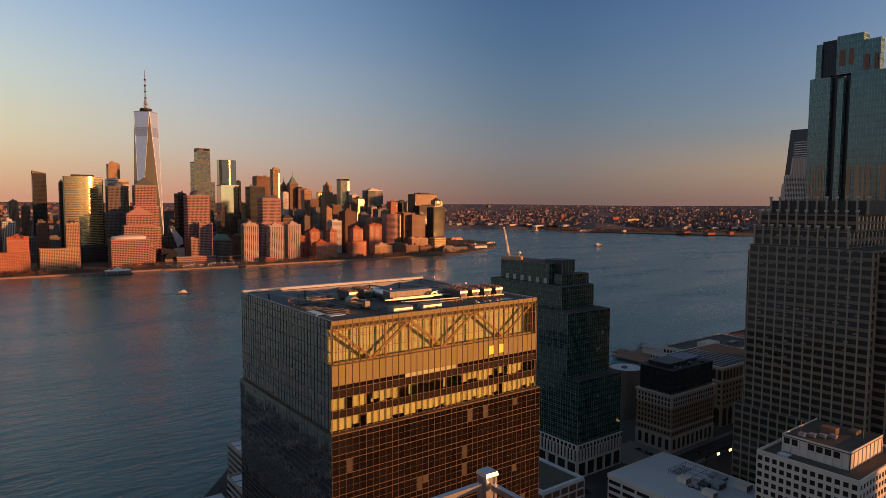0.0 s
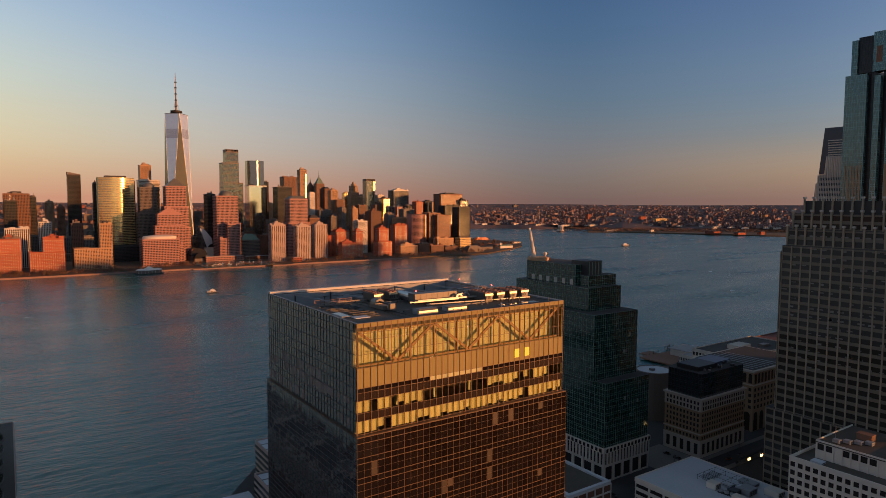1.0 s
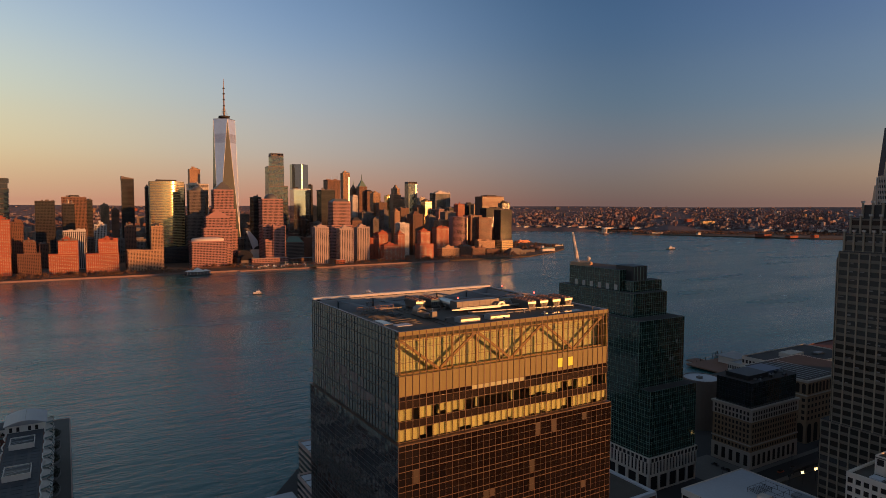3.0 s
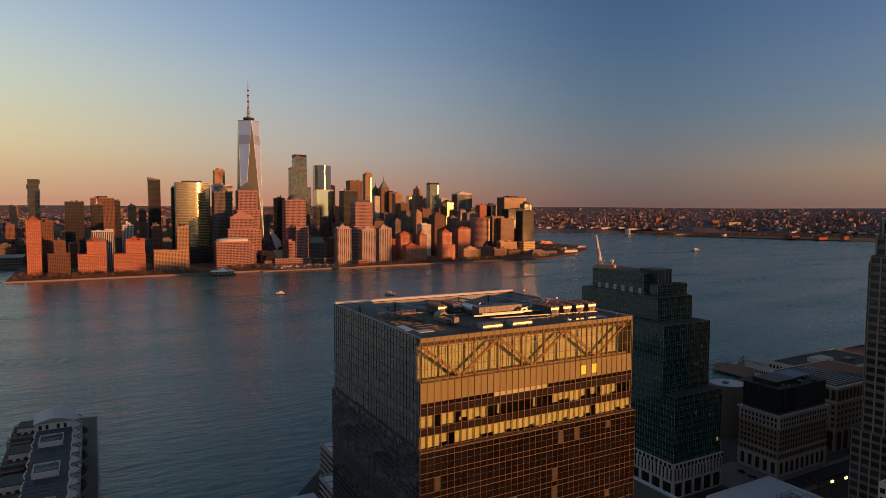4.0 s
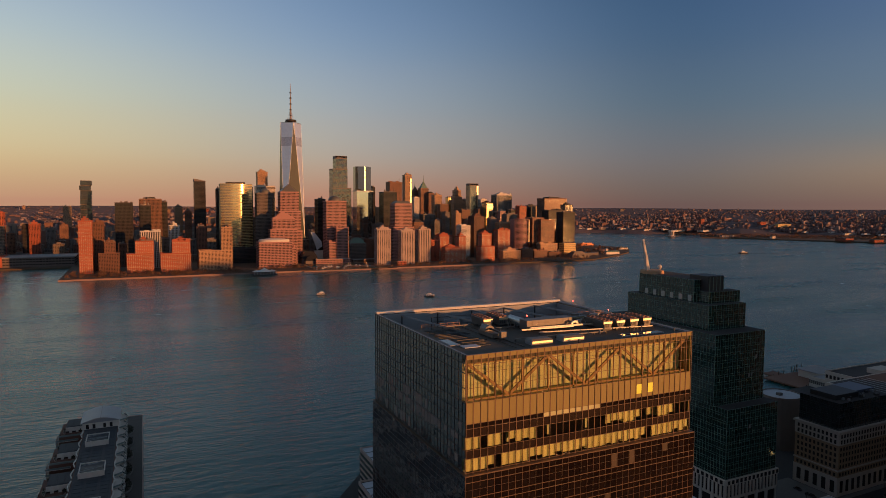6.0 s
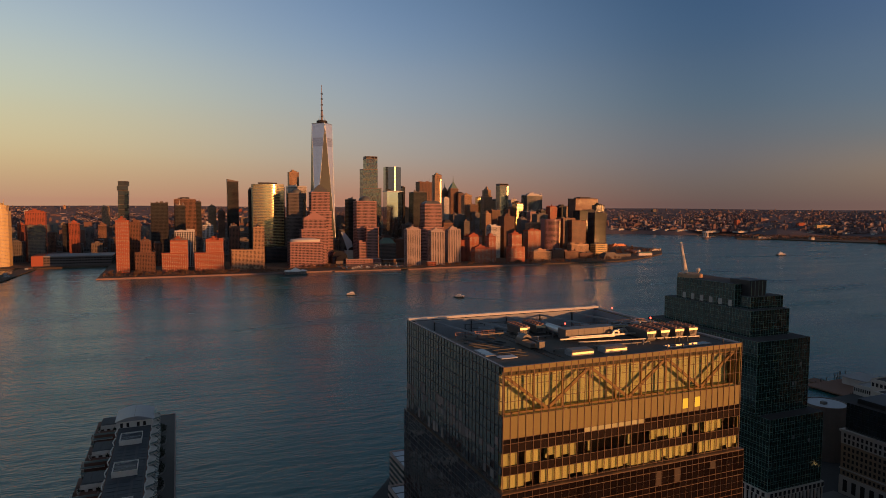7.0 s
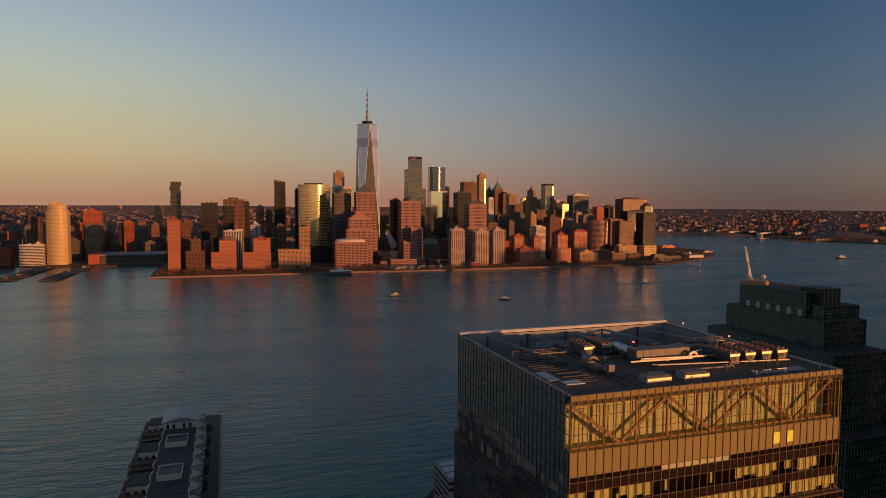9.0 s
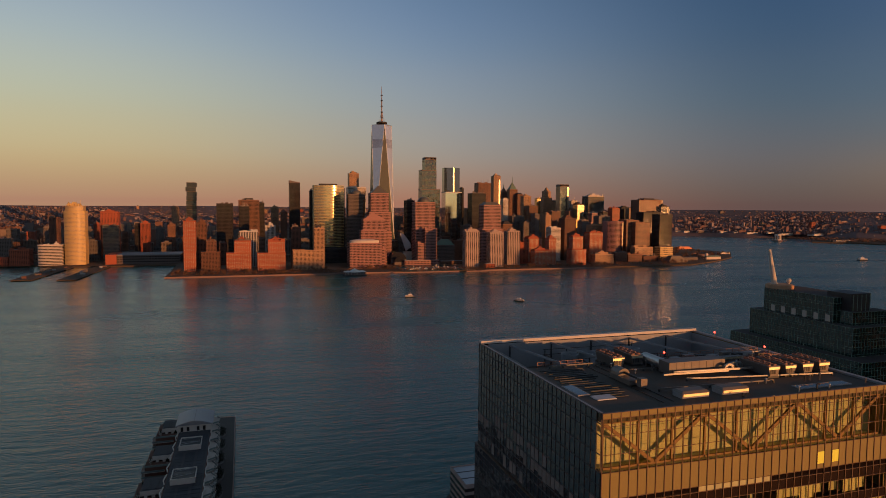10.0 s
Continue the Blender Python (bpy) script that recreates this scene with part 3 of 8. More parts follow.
def glint_bay(e, x, y, w, z0, z1, bearing, storey=4.0):
    """Mirror panes, floor by floor, angled on a front to add a sun glint."""
    a = radians(bearing)
    dx, dy = -w * math.cos(a), w * math.sin(a)
    p, q = (x, y - dy - 0.3), (x + dx, y - 0.3)
    v, f = [], []
    n = max(1, round((z1 - z0) / storey))
    for j in range(n):
        lo, hi, k = z0 + (z1 - z0) * j / n, z0 + (z1 - z0) * (j + 0.93) / n, len(v)
        v += [(*p, lo), (*q, lo), (*q, hi), (*p, hi)]
        f.append((k, k + 1, k + 2, k + 3))
    obj("glazed_bay", v, f, G["glint"], e, "angled mirror panes added for a sun glint", "stuff")
    v = [(*p, z0), (*q, z0), (q[0], y + 0.5, z0), (p[0], y + 0.5, z0), (*p, z1), (*q, z1), (q[0], y + 0.5, z1), (p[0], y + 0.5, z1)]
    v = [(vx, vy + 0.15, vz) for vx, vy, vz in v]
    obj("bay_frame", v, [(0, 1, 5, 4), (1, 2, 6, 5), (3, 0, 4, 7), (4, 5, 6, 7)], M["black"], e)


def arc_block(v, f, wv, wf, a, b, front, back, z0, top, storey, bay, across, up, bulge=None, n=18):
    """A block whose front swells towards the river."""
    w = b - a
    bulge = w * 0.22 if bulge is None else bulge
    pts = [(a + w * i / n, front + bulge * ((2 * i / n - 1) ** 2)) for i in range(n + 1)] + [(b, back), (a, back)]
    m, k = len(pts), len(v)
    v += [(x, y, z0) for x, y in pts] + [(x, y, top) for x, y in pts]
    f += [(k + i, k + (i + 1) % m, k + m + (i + 1) % m, k + m + i) for i in range(m)]
    f.append(tuple(range(k + m, k + 2 * m)))
    rows = max(1, round((top - z0) / storey))
    dz = (top - z0) / rows
    for i in range(n + 2):
        (xa, ya), (xb, yb) = pts[i], pts[(i + 1) % m]
        if i == n + 1:
            continue
        ex, ey = xb - xa, yb - ya
        length = math.hypot(ex, ey)
        nx, ny = ey / length * 0.12, -ex / length * 0.12
        cols = max(1, round(length / bay))
        for c in range(cols):
            s0, s1 = (c + 0.5 - across / 2) / cols, (c + 0.5 + across / 2) / cols
            for j in range(rows):
                lo, hi = z0 + dz * (j + 0.5 - up / 2), z0 + dz * (j + 0.5 + up / 2)
                q = len(wv)
                p0, p1 = (xa + ex * s0 + nx, ya + ey * s0 + ny), (xa + ex * s1 + nx, ya + ey * s1 + ny)
                wv += [(*p0, lo), (*p1, lo), (*p1, hi), (*p0, hi)]
                wf.append((q, q + 1, q + 2, q + 3))


tower("apartment_tower", "tall golden apartment tower with rounded glazed front and domed cap", "tower", 1790, 45, ((-491.8, -442.4, 143.1), (-487.4, -445.9, 157.7)), "gold_apt", "pent")
tower("office_block", "low white banded office block beside the ferry pier", "building", 1790, 40, ((-550.7, -495.7, 56.1),), "bands_white")
tower("warehouse", "red brick warehouse with white ground floor on the riverfront", "building", 1790, 35, ((-614.8, -570, 44),), "brick")
tower("warehouse", "low red brick warehouse wing on the riverfront", "building", 1792, 30, ((-668.8, -617.4, 24.8),), "brick")
tower("residential_tower", "slim tower of staggered glass boxes far behind the waterfront", "tower", 2600, 30, ((-256.9, -217.8, 249.9),), "glass_dark", "jenga")
tower("apartment_tower", "tall slim red brick apartment tower at the park's end", "tower", 1545, 30, ((-182.2, -154.7, 123.9),), "brick_white", "pent")
# dark brick colour stands in for the taller neighbour's shade
tower("apartment_tower", "brick apartment slab coloured dark for its neighbour's shade", "building", 1600, 30, ((-157, -133.5, 118.3),), "brick_dark", "pent")
tower("apartment_house", "dark brick apartment house with lit upper floors", "building", 1540, 30, ((-143.2, -99.9, 49.8), (-131.3, -108.4, 75.3)), "brick_dark", "tank")
tower("apartment_house", "stepped red brick apartment house with white window rows", "building", 1530, 30, ((-85.6, -28.5, 47.5), (-67.1, -28.1, 76.5)), "brick_white", "pent")
tower("apartment_house", "stepped red brick apartment house with pale stone trim", "building", 1530, 30, ((-14, 52.9, 46.3), (11.6, 51.8, 75.6)), "brick_white", "pent")
tower("apartment_house", "sand-coloured apartment house with tall corner tower", "building", 1535, 30, ((71, 148.7, 50.8), (122.5, 149.1, 106.7)), "tan", "roofbox")
tower("office_slab", "dark windowless-looking office slab", "tower", 1800, 40, ((-116, -72.8, 166.1),), "black")
tower("office_slab", "brown telephone exchange slab with flat top", "tower", 1850, 45, ((-57.9, -0.1, 176.3),), "brown", "roofbox")
tower("office_slab", "dark slim office tower with small mast", "tower", 1800, 25, ((-56.4, -29.1, 158.6),), "black", "mast")
tower("office_slab", "dark narrow office slab beside the brown slab", "tower", 1870, 30, ((0.3, 14.7, 168.7),), "black")
tower("residential_tower", "slim dark glass tower with sloping crown", "tower", 2120, 30, ((104.1, 139.4, 238),), "black", "slant")
tower("office_slab", "thin dark tower edge behind the curved glass tower", "tower", 1900, 30, ((150.6, 160.7, 207.6),), "black")
tower("apartment_house", "low building with white vertical frame on its roof storey", "building", 1650, 30, ((-56.9, -9.1, 94.8),), "verticals")
tower("apartment_house", "white lattice-fronted building with dark roof house", "building", 1700, 30, ((11.2, 37.8, 107.6),), "lattice", "pent")
tower("apartment_house", "dark red brick tower with two lit roof houses", "building", 1620, 25, ((73.6, 98.1, 105.4),), "brick_dark", "pent")
tower("apartment_house", "grey brick block behind the park", "building", 1720, 30, ((-29.8, 14.5, 73.5),), "grey")
tower("apartment_house", "small grey apartment block", "building", 1760, 30, ((110, 133.6, 65.3),), "grey")
tower("apartment_house", "small dark apartment block", "building", 1700, 25, ((-107.3, -87.5, 61.8),), "brick_dark")
tower("apartment_house", "brick apartment tower with gabled crown", "building", 1950, 30, ((-434.6, -388, 138.5),), "brick", "pent")
tower("office_block", "grey glass office block with flat roof", "building", 1880, 20, ((-416.7, -377.3, 103.5),), "glass_grey")
tower("apartment_tower", "slim red brick tower with pale lower shaft", "building", 2000, 25, ((-338, -311.9, 106.2),), "brick", "pent")
tower("office_slab", "dark slab beside the slim brick tower", "building", 2010, 25, ((-354.9, -339.5, 100.9),), "black")
tower("apartment_tower", "pale apartment slab far inland", "building", 3300, 30, ((-378.1, -345.0, 150.0),), "tan")
tower("apartment_block", "dark apartment block behind the ferry pier", "building", 2100, 30, ((-713.6, -686.2, 86.1),), "grey")
tower("apartment_block", "brick block behind the golden tower", "building", 2000, 30, ((-576.2, -553.4, 123),), "brick_dark")
tower("office_block", "low dark convention block with glass front", "building", 1700, 40, ((172.2, 230.3, 42.7),), "glass_dark")
tower("office_tower", "pale stone tower with stepped top behind the banded tower", "tower", 2200, 35, ((318.4, 352.9, 278.3),), "tan", "pent")
tower("office_tower", "pale tower with white horizontal bands", "tower", 2050, 40, ((290.1, 351.1, 223.8),), "bands_white")
glint_on = tower("office_tower", "dark stepped granite tower with rounded dark roof", "tower", 1700, 38, ((230.7, 288.1, 128.9), (235.7, 283.5, 195.1)), "granite_dark", "dome")
glint_bay(glint_on, 276, 1702, 6, 110, 180, 167.5)
tower("office_tower", "rose granite tower with stepped shoulders and pyramid roof", "tower", 1660, 48, ((286.8, 350.7, 90.6), (286.9, 347.5, 145.3), (291.7, 342.7, 198.2)), "granite", "pyramid")
tower("office_tower", "rose granite front block with stepped pyramid roof", "tower", 1625, 30, ((256.9, 328.4, 96.8), (263.1, 323.7, 125.8)), "granite", "steps")
tower("trading_block", "low round-cornered granite block with pale drum roof", "building", 1530, 45, ((211.5, 294, 67.7),), "granite", "drum")
tower("trading_block", "granite side wing of the low block", "building", 1560, 30, ((300.4, 311, 50),), "granite")
tower("office_tower", "rose granite tower with notched lower blocks and copper dome", "tower", 1640, 45, ((414, 476.8, 100.1), (413.8, 471.4, 174.1)), "granite", "dome")
tower("office_block", "granite stepped corner block at the tower's foot", "building", 1615, 20, ((413.8, 449.6, 60.4),), "granite")
tower("office_block", "granite mid block at the tower's foot", "building", 1612, 20, ((433.9, 466.6, 99.4),), "granite")
tower("office_slab", "dark tower beside the domed tower", "tower", 1700, 40, ((404.8, 426.6, 179.2),), "black")
tower("office_tower", "tall green glass tower with stepped sides", "tower", 1950, 45, ((518.5, 581, 219), (518.3, 568.8, 281.9), (529.7, 568.6, 317.3)), "glass_green", "pentframe")
def ridge_tower():
    """Mirror-glass tower, upper shaft folded to a ridge for mirrored dark sky and glint."""
    e = tower("office_tower", "pale mirror-glass tower with a folded upper shaft", "tower", 1980, 45, ((609.8, 668.4, 212),), "mirror")
    plan = [(611, 1999), (637, 1981.5), (641.5, 1982.5), (668, 2003.5), (668, 2024), (611, 2024)]
    for name, i, glass in (("left_face", 0, "dim_fold"), ("ridge", 1, "glint"), ("right_face", 2, "dim_fold"), ("side_face", 3, "dim_fold"), ("rear_face", 4, "dim_fold"), ("side_face", 5, "dim_fold")):
        (xa, ya), (xb, yb) = plan[i], plan[(i + 1) % 6]
        v, f = [], []
        n = max(1, round(math.hypot(xb - xa, yb - ya) / 6))
        for j in range(20):
            z0, z1 = 212 + 83 * j / 20, 212 + 83 * (j + 1) / 20
            for c in range(n):
                s0, s1, k = c / n, (c + 1) / n, len(v)
                p, q = (xa + (xb - xa) * s0, ya + (yb - ya) * s0), (xa + (xb - xa) * s1, ya + (yb - ya) * s1)
                v += [(*p, z0), (*q, z0), (*q, z1), (*p, z1)]
                f.append((k, k + 1, k + 2, k + 3))
        obj(name, v, f, G[glass], e, kind="stuff")
    obj("upper_roof", [(x, y, 295) for x, y in plan], [tuple(range(6))], M["roof_dark"], e)


# the lower shaft's glass again, its colour darkened for the sky it mirrors
G["dim_fold"] = mirror_glass("mirror glass toned for dark sky", (0.22, 0.25, 0.29), 0.07, 0.9, 1.9, 0.0, 0.1, tilt=0.006)
ridge_tower()
tower("office_slab", "dark sliver tower beside the mirror-glass tower", "tower", 2010, 40, ((679.5, 685.7, 226.5),), "black")
tower("office_block", "low block with green copper hipped roof", "building", 1640, 30, ((478.7, 529.4, 53.3),), "granite_dark", "hip")
tower("office_slab", "black steel office tower", "tower", 1900, 45, ((676.8, 724.7, 207),), "black")
tower("office_slab", "brown office tower with flat top", "tower", 2150, 45, ((792.9, 842.6, 250.5),), "brown", "mast")
tower("office_tower", "granite tower with cut-off pyramid roof", "tower", 1640, 45, ((611.8, 677.1, 99.1), (618, 672.6, 167.6)), "granite", "frustum")
tower("apartment_tower", "slim concrete apartment tower with lit ribs", "tower", 1500, 26, ((513.3, 551.5, 98.6),), "ribs", "pent")
tower("apartment_tower", "slim concrete apartment tower with pale ribs", "tower", 1495, 26, ((580.1, 619.2, 93.9),), "ribs", "pent")
tower("apartment_tower", "slim concrete apartment tower in half shade", "tower", 1540, 26, ((650.1, 687.5, 96.2),), "ribs", "pent")
glint_on = tower("residential_tower", "slender tall tower with stone crown", "tower", 2250, 28, ((894.2, 922.9, 284.1),), "tan", "pent")
glint_bay(glint_on, 915, 2250, 7, 170, 270, 169)
tower("office_tower", "old stone tower with slim spire", "tower", 2450, 28, ((1015.2, 1038.7, 227.9),), "brown", "spire")
tower("office_tower", "narrow white stone tower", "tower", 1950, 25, ((808, 828, 190.1),), "white")
tower("office_tower", "stone tower with green pyramid roof and spire", "tower", 2400, 32, ((1027.4, 1063.7, 236.5),), "brown", "greenspire")
tower("office_tower", "dark tower with mansard roof", "tower", 2380, 32, ((1055, 1080.9, 215.2),), "brown", "hip")
tower("office_tower", "tan stone tower with stepped top", "tower", 2250, 32, ((1023.7, 1055.8, 206),), "tan", "pent")
glint_on = tower("office_tower", "slim golden glass-topped office tower", "tower", 2550, 28, ((1229.4, 1254.8, 202),), "gold_glass")
glint_bay(glint_on, 1240, 2550, 13, 150, 200, 171.5)
tower("office_tower", "slim stone tower with lantern crown", "tower", 2450, 30, ((1210.5, 1251.7, 205.8), (1215.5, 1245.6, 232.9)), "tan", "lantern")
glint_on = tower("residential_tower", "tall curved glass apartment tower", "tower", 2350, 36, ((1236.4, 1279.2, 252.5),), "glass_green", "pentframe")
glint_bay(glint_on, 1270, 2350, 9, 150, 250, 172)
tower("office_tower", "pale tower with lattice top", "tower", 2400, 32, ((1319, 1349.4, 191.6),), "white")
glint_on = tower("office_tower", "bright golden glass office tower", "tower", 2080, 30, ((1166.6, 1198.2, 173.1),), "gold_glass")
glint_bay(glint_on, 1167, 2080, 31, 120, 172, 171.5)
tower("office_tower", "dark tower with white vertical piers and set-back roof", "tower", 2250, 48, ((1314, 1388.4, 211.4),), "piers", "pent")
tower("office_block", "pale brick block with stepped top", "building", 2200, 30, ((1025.4, 1062, 167.9),), "brown")
tower("apartment_house", "slim red brick apartment tower with flat roof", "building", 1900, 30, ((1207.7, 1237.8, 161.2),), "brick")
tower("office_block", "dark flat-topped office block", "building", 2350, 40, ((1516.6, 1608.4, 158.3),), "black", "roofbox")
tower("office_slab", "broad brown office slab with roof house", "tower", 2080, 55, ((1440.9, 1550.9, 194.9),), "brown", "roofbox")
tower("office_slab", "black glass tower with lit side wall", "tower", 1900, 45, ((1337, 1414.1, 147.6),), "black")
glint_on = tower("office_tower", "slim tower with bright metal crown", "tower", 1960, 30, ((1455.2, 1492.9, 168.5),), "glass_dark", "pent")
glint_bay(glint_on, 1482, 1960, 5, 146, 168, 172.5)
tower("office_tower", "dark glass tower above a gilded base", "tower", 1640, 40, ((1215.5, 1262.3, 142.7),), "black")
tower("office_block", "low gilded stone base block", "building", 1600, 30, ((1191.6, 1237.5, 41.3),), "gold_stone")
glint_on = tower("office_tower", "rounded glass office tower with dark crown", "tower", 1650, 40, ((1039.8, 1098.6, 121.2),), "glass_round", "round")
glint_bay(glint_on, 1084, 1648, 4, 30, 117, 170.5)
tower("office_block", "brown gridded office block by the park", "building", 1660, 45, ((1107.2, 1152.8, 124.4),), "brown")
tower("office_block", "brown gridded office block with stepped side", "building", 1640, 40, ((1126.9, 1180.7, 116),), "brown")
tower("office_block", "pale low podium block", "building", 1600, 25, ((1099.7, 1164.8, 42.5),), "tan")
tower("office_block", "narrow brown side block of the gridded offices", "building", 1700, 30, ((1224.9, 1237.9, 79.1),), "brown")
tower("apartment_house", "long red brick apartment house by the water", "building", 1500, 25, ((713.9, 758.5, 44.8),), "brick_white", "pent")
tower("apartment_tower", "red brick corner apartment tower", "building", 1505, 25, ((758.7, 781.2, 76.6),), "brick_white", "pent")
tower("apartment_house", "red brick apartment block", "building", 1590, 30, ((735.4, 780.3, 74.2),), "brick_white", "pent")
tower("apartment_house", "small red brick apartment house", "building", 1570, 25, ((701.7, 726.2, 62.7),), "brick")
tower("office_block", "white gridded office block", "building", 1640, 35, ((834.5, 866.6, 101.3),), "white")
tower("office_block", "dark red office tower", "building", 1640, 40, ((879.3, 915.7, 130.1),), "brick_dark", "pent")
tower("apartment_house", "stepped brick apartment tower by the promenade", "building", 1500, 28, ((826.5, 872.9, 46.2), (831, 863, 82.5)), "brick_white", "pent")
tower("apartment_house", "red brick apartment house with flat roof", "building", 1580, 30, ((929.7, 973.5, 89.6),), "brick_white", "roofbox")
tower("apartment_house", "low long tan apartment house on the promenade", "building", 1500, 25, ((902.1, 962.6, 30.7),), "tan", "pent")
tower("office_block", "pinkish stone block with wide top", "building", 1720, 35, ((1020.1, 1071.8, 106.9),), "tan")
tower("office_block", "grey narrow office block with flat roof", "building", 1800, 30, ((1029, 1054.5, 119.5),), "grey")
tower("office_tower", "stepped pink stone tower with pyramid roof", "building", 1900, 30, ((1122.5, 1154.1, 111.2), (1126.2, 1148.8, 142.9)), "granite", "pyramid")
tower("office_tower", "slim golden brick tower", "building", 1800, 28, ((895.6, 916.1, 138),), "tan", "pent")
tower("office_slab", "narrow grey office slab", "building", 1760, 28, ((837.8, 853.6, 140.3),), "grey")
tower("office_block", "grey stone office block", "building", 1850, 35, ((840.6, 877.6, 111.1),), "grey", "pent")
tower("office_block", "brown block with pyramid roof", "building", 1720, 32, ((710.8, 742.7, 109.6),), "brown", "hip")
tower("office_block", "dark stone office block", "building", 1900, 35, ((821.6, 865.4, 132.7),), "grey")
tower("office_block", "brown office block between towers", "building", 2000, 35, ((1021, 1055.1, 147.6),), "brown")
tower("office_block", "grey stone block with setback", "building", 2100, 35, ((1144.4, 1178.4, 149.3),), "brown", "pent")
tower("office_block", "dark brown masonry office block with flat roof", "building", 1900, 35, ((987.5, 1022.4, 113.3),), "brick_dark")
tower("office_block", "grey office block behind the brick houses", "building", 1800, 35, ((1092.7, 1136.1, 134.6),), "grey")
tower("office_block", "dark flat office block with small windows", "building", 2000, 35, ((1230.8, 1274.1, 146.2),), "black")
tower("office_block", "dark red block by the tunnel plaza", "building", 1620, 30, ((930.7, 955.8, 69.2),), "brick_dark")
tower("office_block", "dark lower office block", "building", 1750, 35, ((668.5, 692.9, 140.1),), "brown")
tower("office_block", "dark office block behind the mirror tower", "building", 1850, 35, ((630.4, 659.4, 102.4),), "grey")
tower("office_block", "dark brick blocks at the avenue", "building", 1700, 25, ((549.5, 576.1, 62.2),), "brick_dark")
tower("office_tower", "dark grey tower in the gap between towers", "tower", 2100, 30, ((462.3, 492.8, 125.1),), "grey")
tower("office_block", "low dark block beside the plaza", "building", 2000, 25, ((460.1, 483.6, 96.5),), "grey")
tower("office_block", "low brick block by the terminal", "building", 1540, 22, ((991.9, 1032.1, 31.2),), "brick_dark")
tower("office_block", "low brick block with flat roof", "building", 1545, 22, ((1039.4, 1088.2, 25),), "brown")
tower("office_block", "low dark block beside the park", "building", 1545, 22, ((1092.3, 1143.9, 19),), "brick_dark")

tower("office_block", "tan stepped office block behind the lattice front", "building", 2320, 28, ((53.3, 79.1, 153.9),), "tan", "pent")
tower("office_block", "brown masonry block behind the riverside houses", "building", 2280, 28, ((84.6, 106.3, 140.1),), "brown", "pent")
tower("office_block", "small tan block in the gap beside the mirror tower", "building", 2260, 28, ((773.5, 789.9, 154.5),), "tan", "")
tower("office_tower", "tan stone tower with small dome", "building", 2480, 28, ((1267.1, 1303.6, 186.4),), "tan", "dome")
tower("office_tower", "red brick tower behind the golden glass tower", "building", 2330, 28, ((1302.3, 1332.1, 178.9),), "brick", "roofbox")
tower("office_block", "dark glass block with pale roof house", "building", 2440, 28, ((1596.3, 1638.1, 166.2),), "glass_dark", "roofbox")
tower("office_block", "sunlit tan block between dark towers", "building", 2300, 28, ((1544.6, 1567.3, 161.4),), "tan", "")
tower("office_block", "grey masonry block with roof tank", "building", 2240, 28, ((1046.6, 1071.5, 149.5),), "grey", "tank")
tower("office_block", "grey blue-lit block beside the curved tower", "building", 1960, 28, ((176.8, 190.9, 111.6),), "grey", "")
tower("apartment_house", "brick block far behind the park", "building", 2350, 28, ((131.2, 147.6, 131.3),), "brick", "tank")
tower("office_block", "narrow brown block behind the apartment towers", "building", 2050, 28, ((865.2, 883.0, 123.5),), "brown", "tank")
tower("apartment_house", "old brick block behind the pier shed", "building", 2100, 28, ((-482.4, -467.0, 101.5),), "brick", "tank")
tower("office_block", "low brown loft block behind the pier shed", "building", 2080, 28, ((-402.3, -383.6, 77.7),), "brown", "")
tower("office_block", "grey loft block far behind the pier", "building", 2200, 28, ((-318.4, -294.6, 83.6),), "grey", "tank")
tower("office_block", "brown loft block inland", "building", 2350, 28, ((-299.6, -274.0, 90.1),), "brown", "pent")
tower("office_block", "grey loft block behind the white offices", "building", 2200, 28, ((-643.4, -625.0, 88.3),), "grey", "tank")
tower("apartment_house", "brick apartment block far inland", "building", 2300, 28, ((-717.5, -695.4, 70.6),), "brick", "")
tower("office_block", "brown block behind the park's end", "building", 2300, 28, ((-197.0, -174.9, 83.6),), "brown", "tank")

def curved_glass_tower():
    """Broad office tower with a convex mirror-glass front."""
    e = thing("office_tower", "broad glass office tower with convex mirror front tinted evening gold", "tower", (190, 1780, GROUND))
    v, f, wv, wf = [], [], [], []
    arc_block(v, f, wv, wf, 147, 233, 1750, 1800, GROUND - 0.5, 221, 4.4, 3.0, 0.995, 0.66, bulge=16.5, n=40)
    obj("wall", v, f, M["goldstone"], e)
    obj("window_grid", wv, wf, G["curve"], e, kind="stuff", label="mirror glass bands tinted for the golden evening sky")
    box("roof_house", 165, 215, 1772, 1796, 220, 226, M["roof_dark"], e)
    box("side_fin", 233.2, 236, 1772, 1800, GROUND, 214, M["black"], e)


# gold of the mirrored evening sky is put into this tint and the wall
G["curve"] = mirror_glass("bronze mirror glass", (0.62, 0.49, 0.29), 0.15, 0.9, 1.9, 0.0, 0.10, tilt=0.008)
curved_glass_tower()


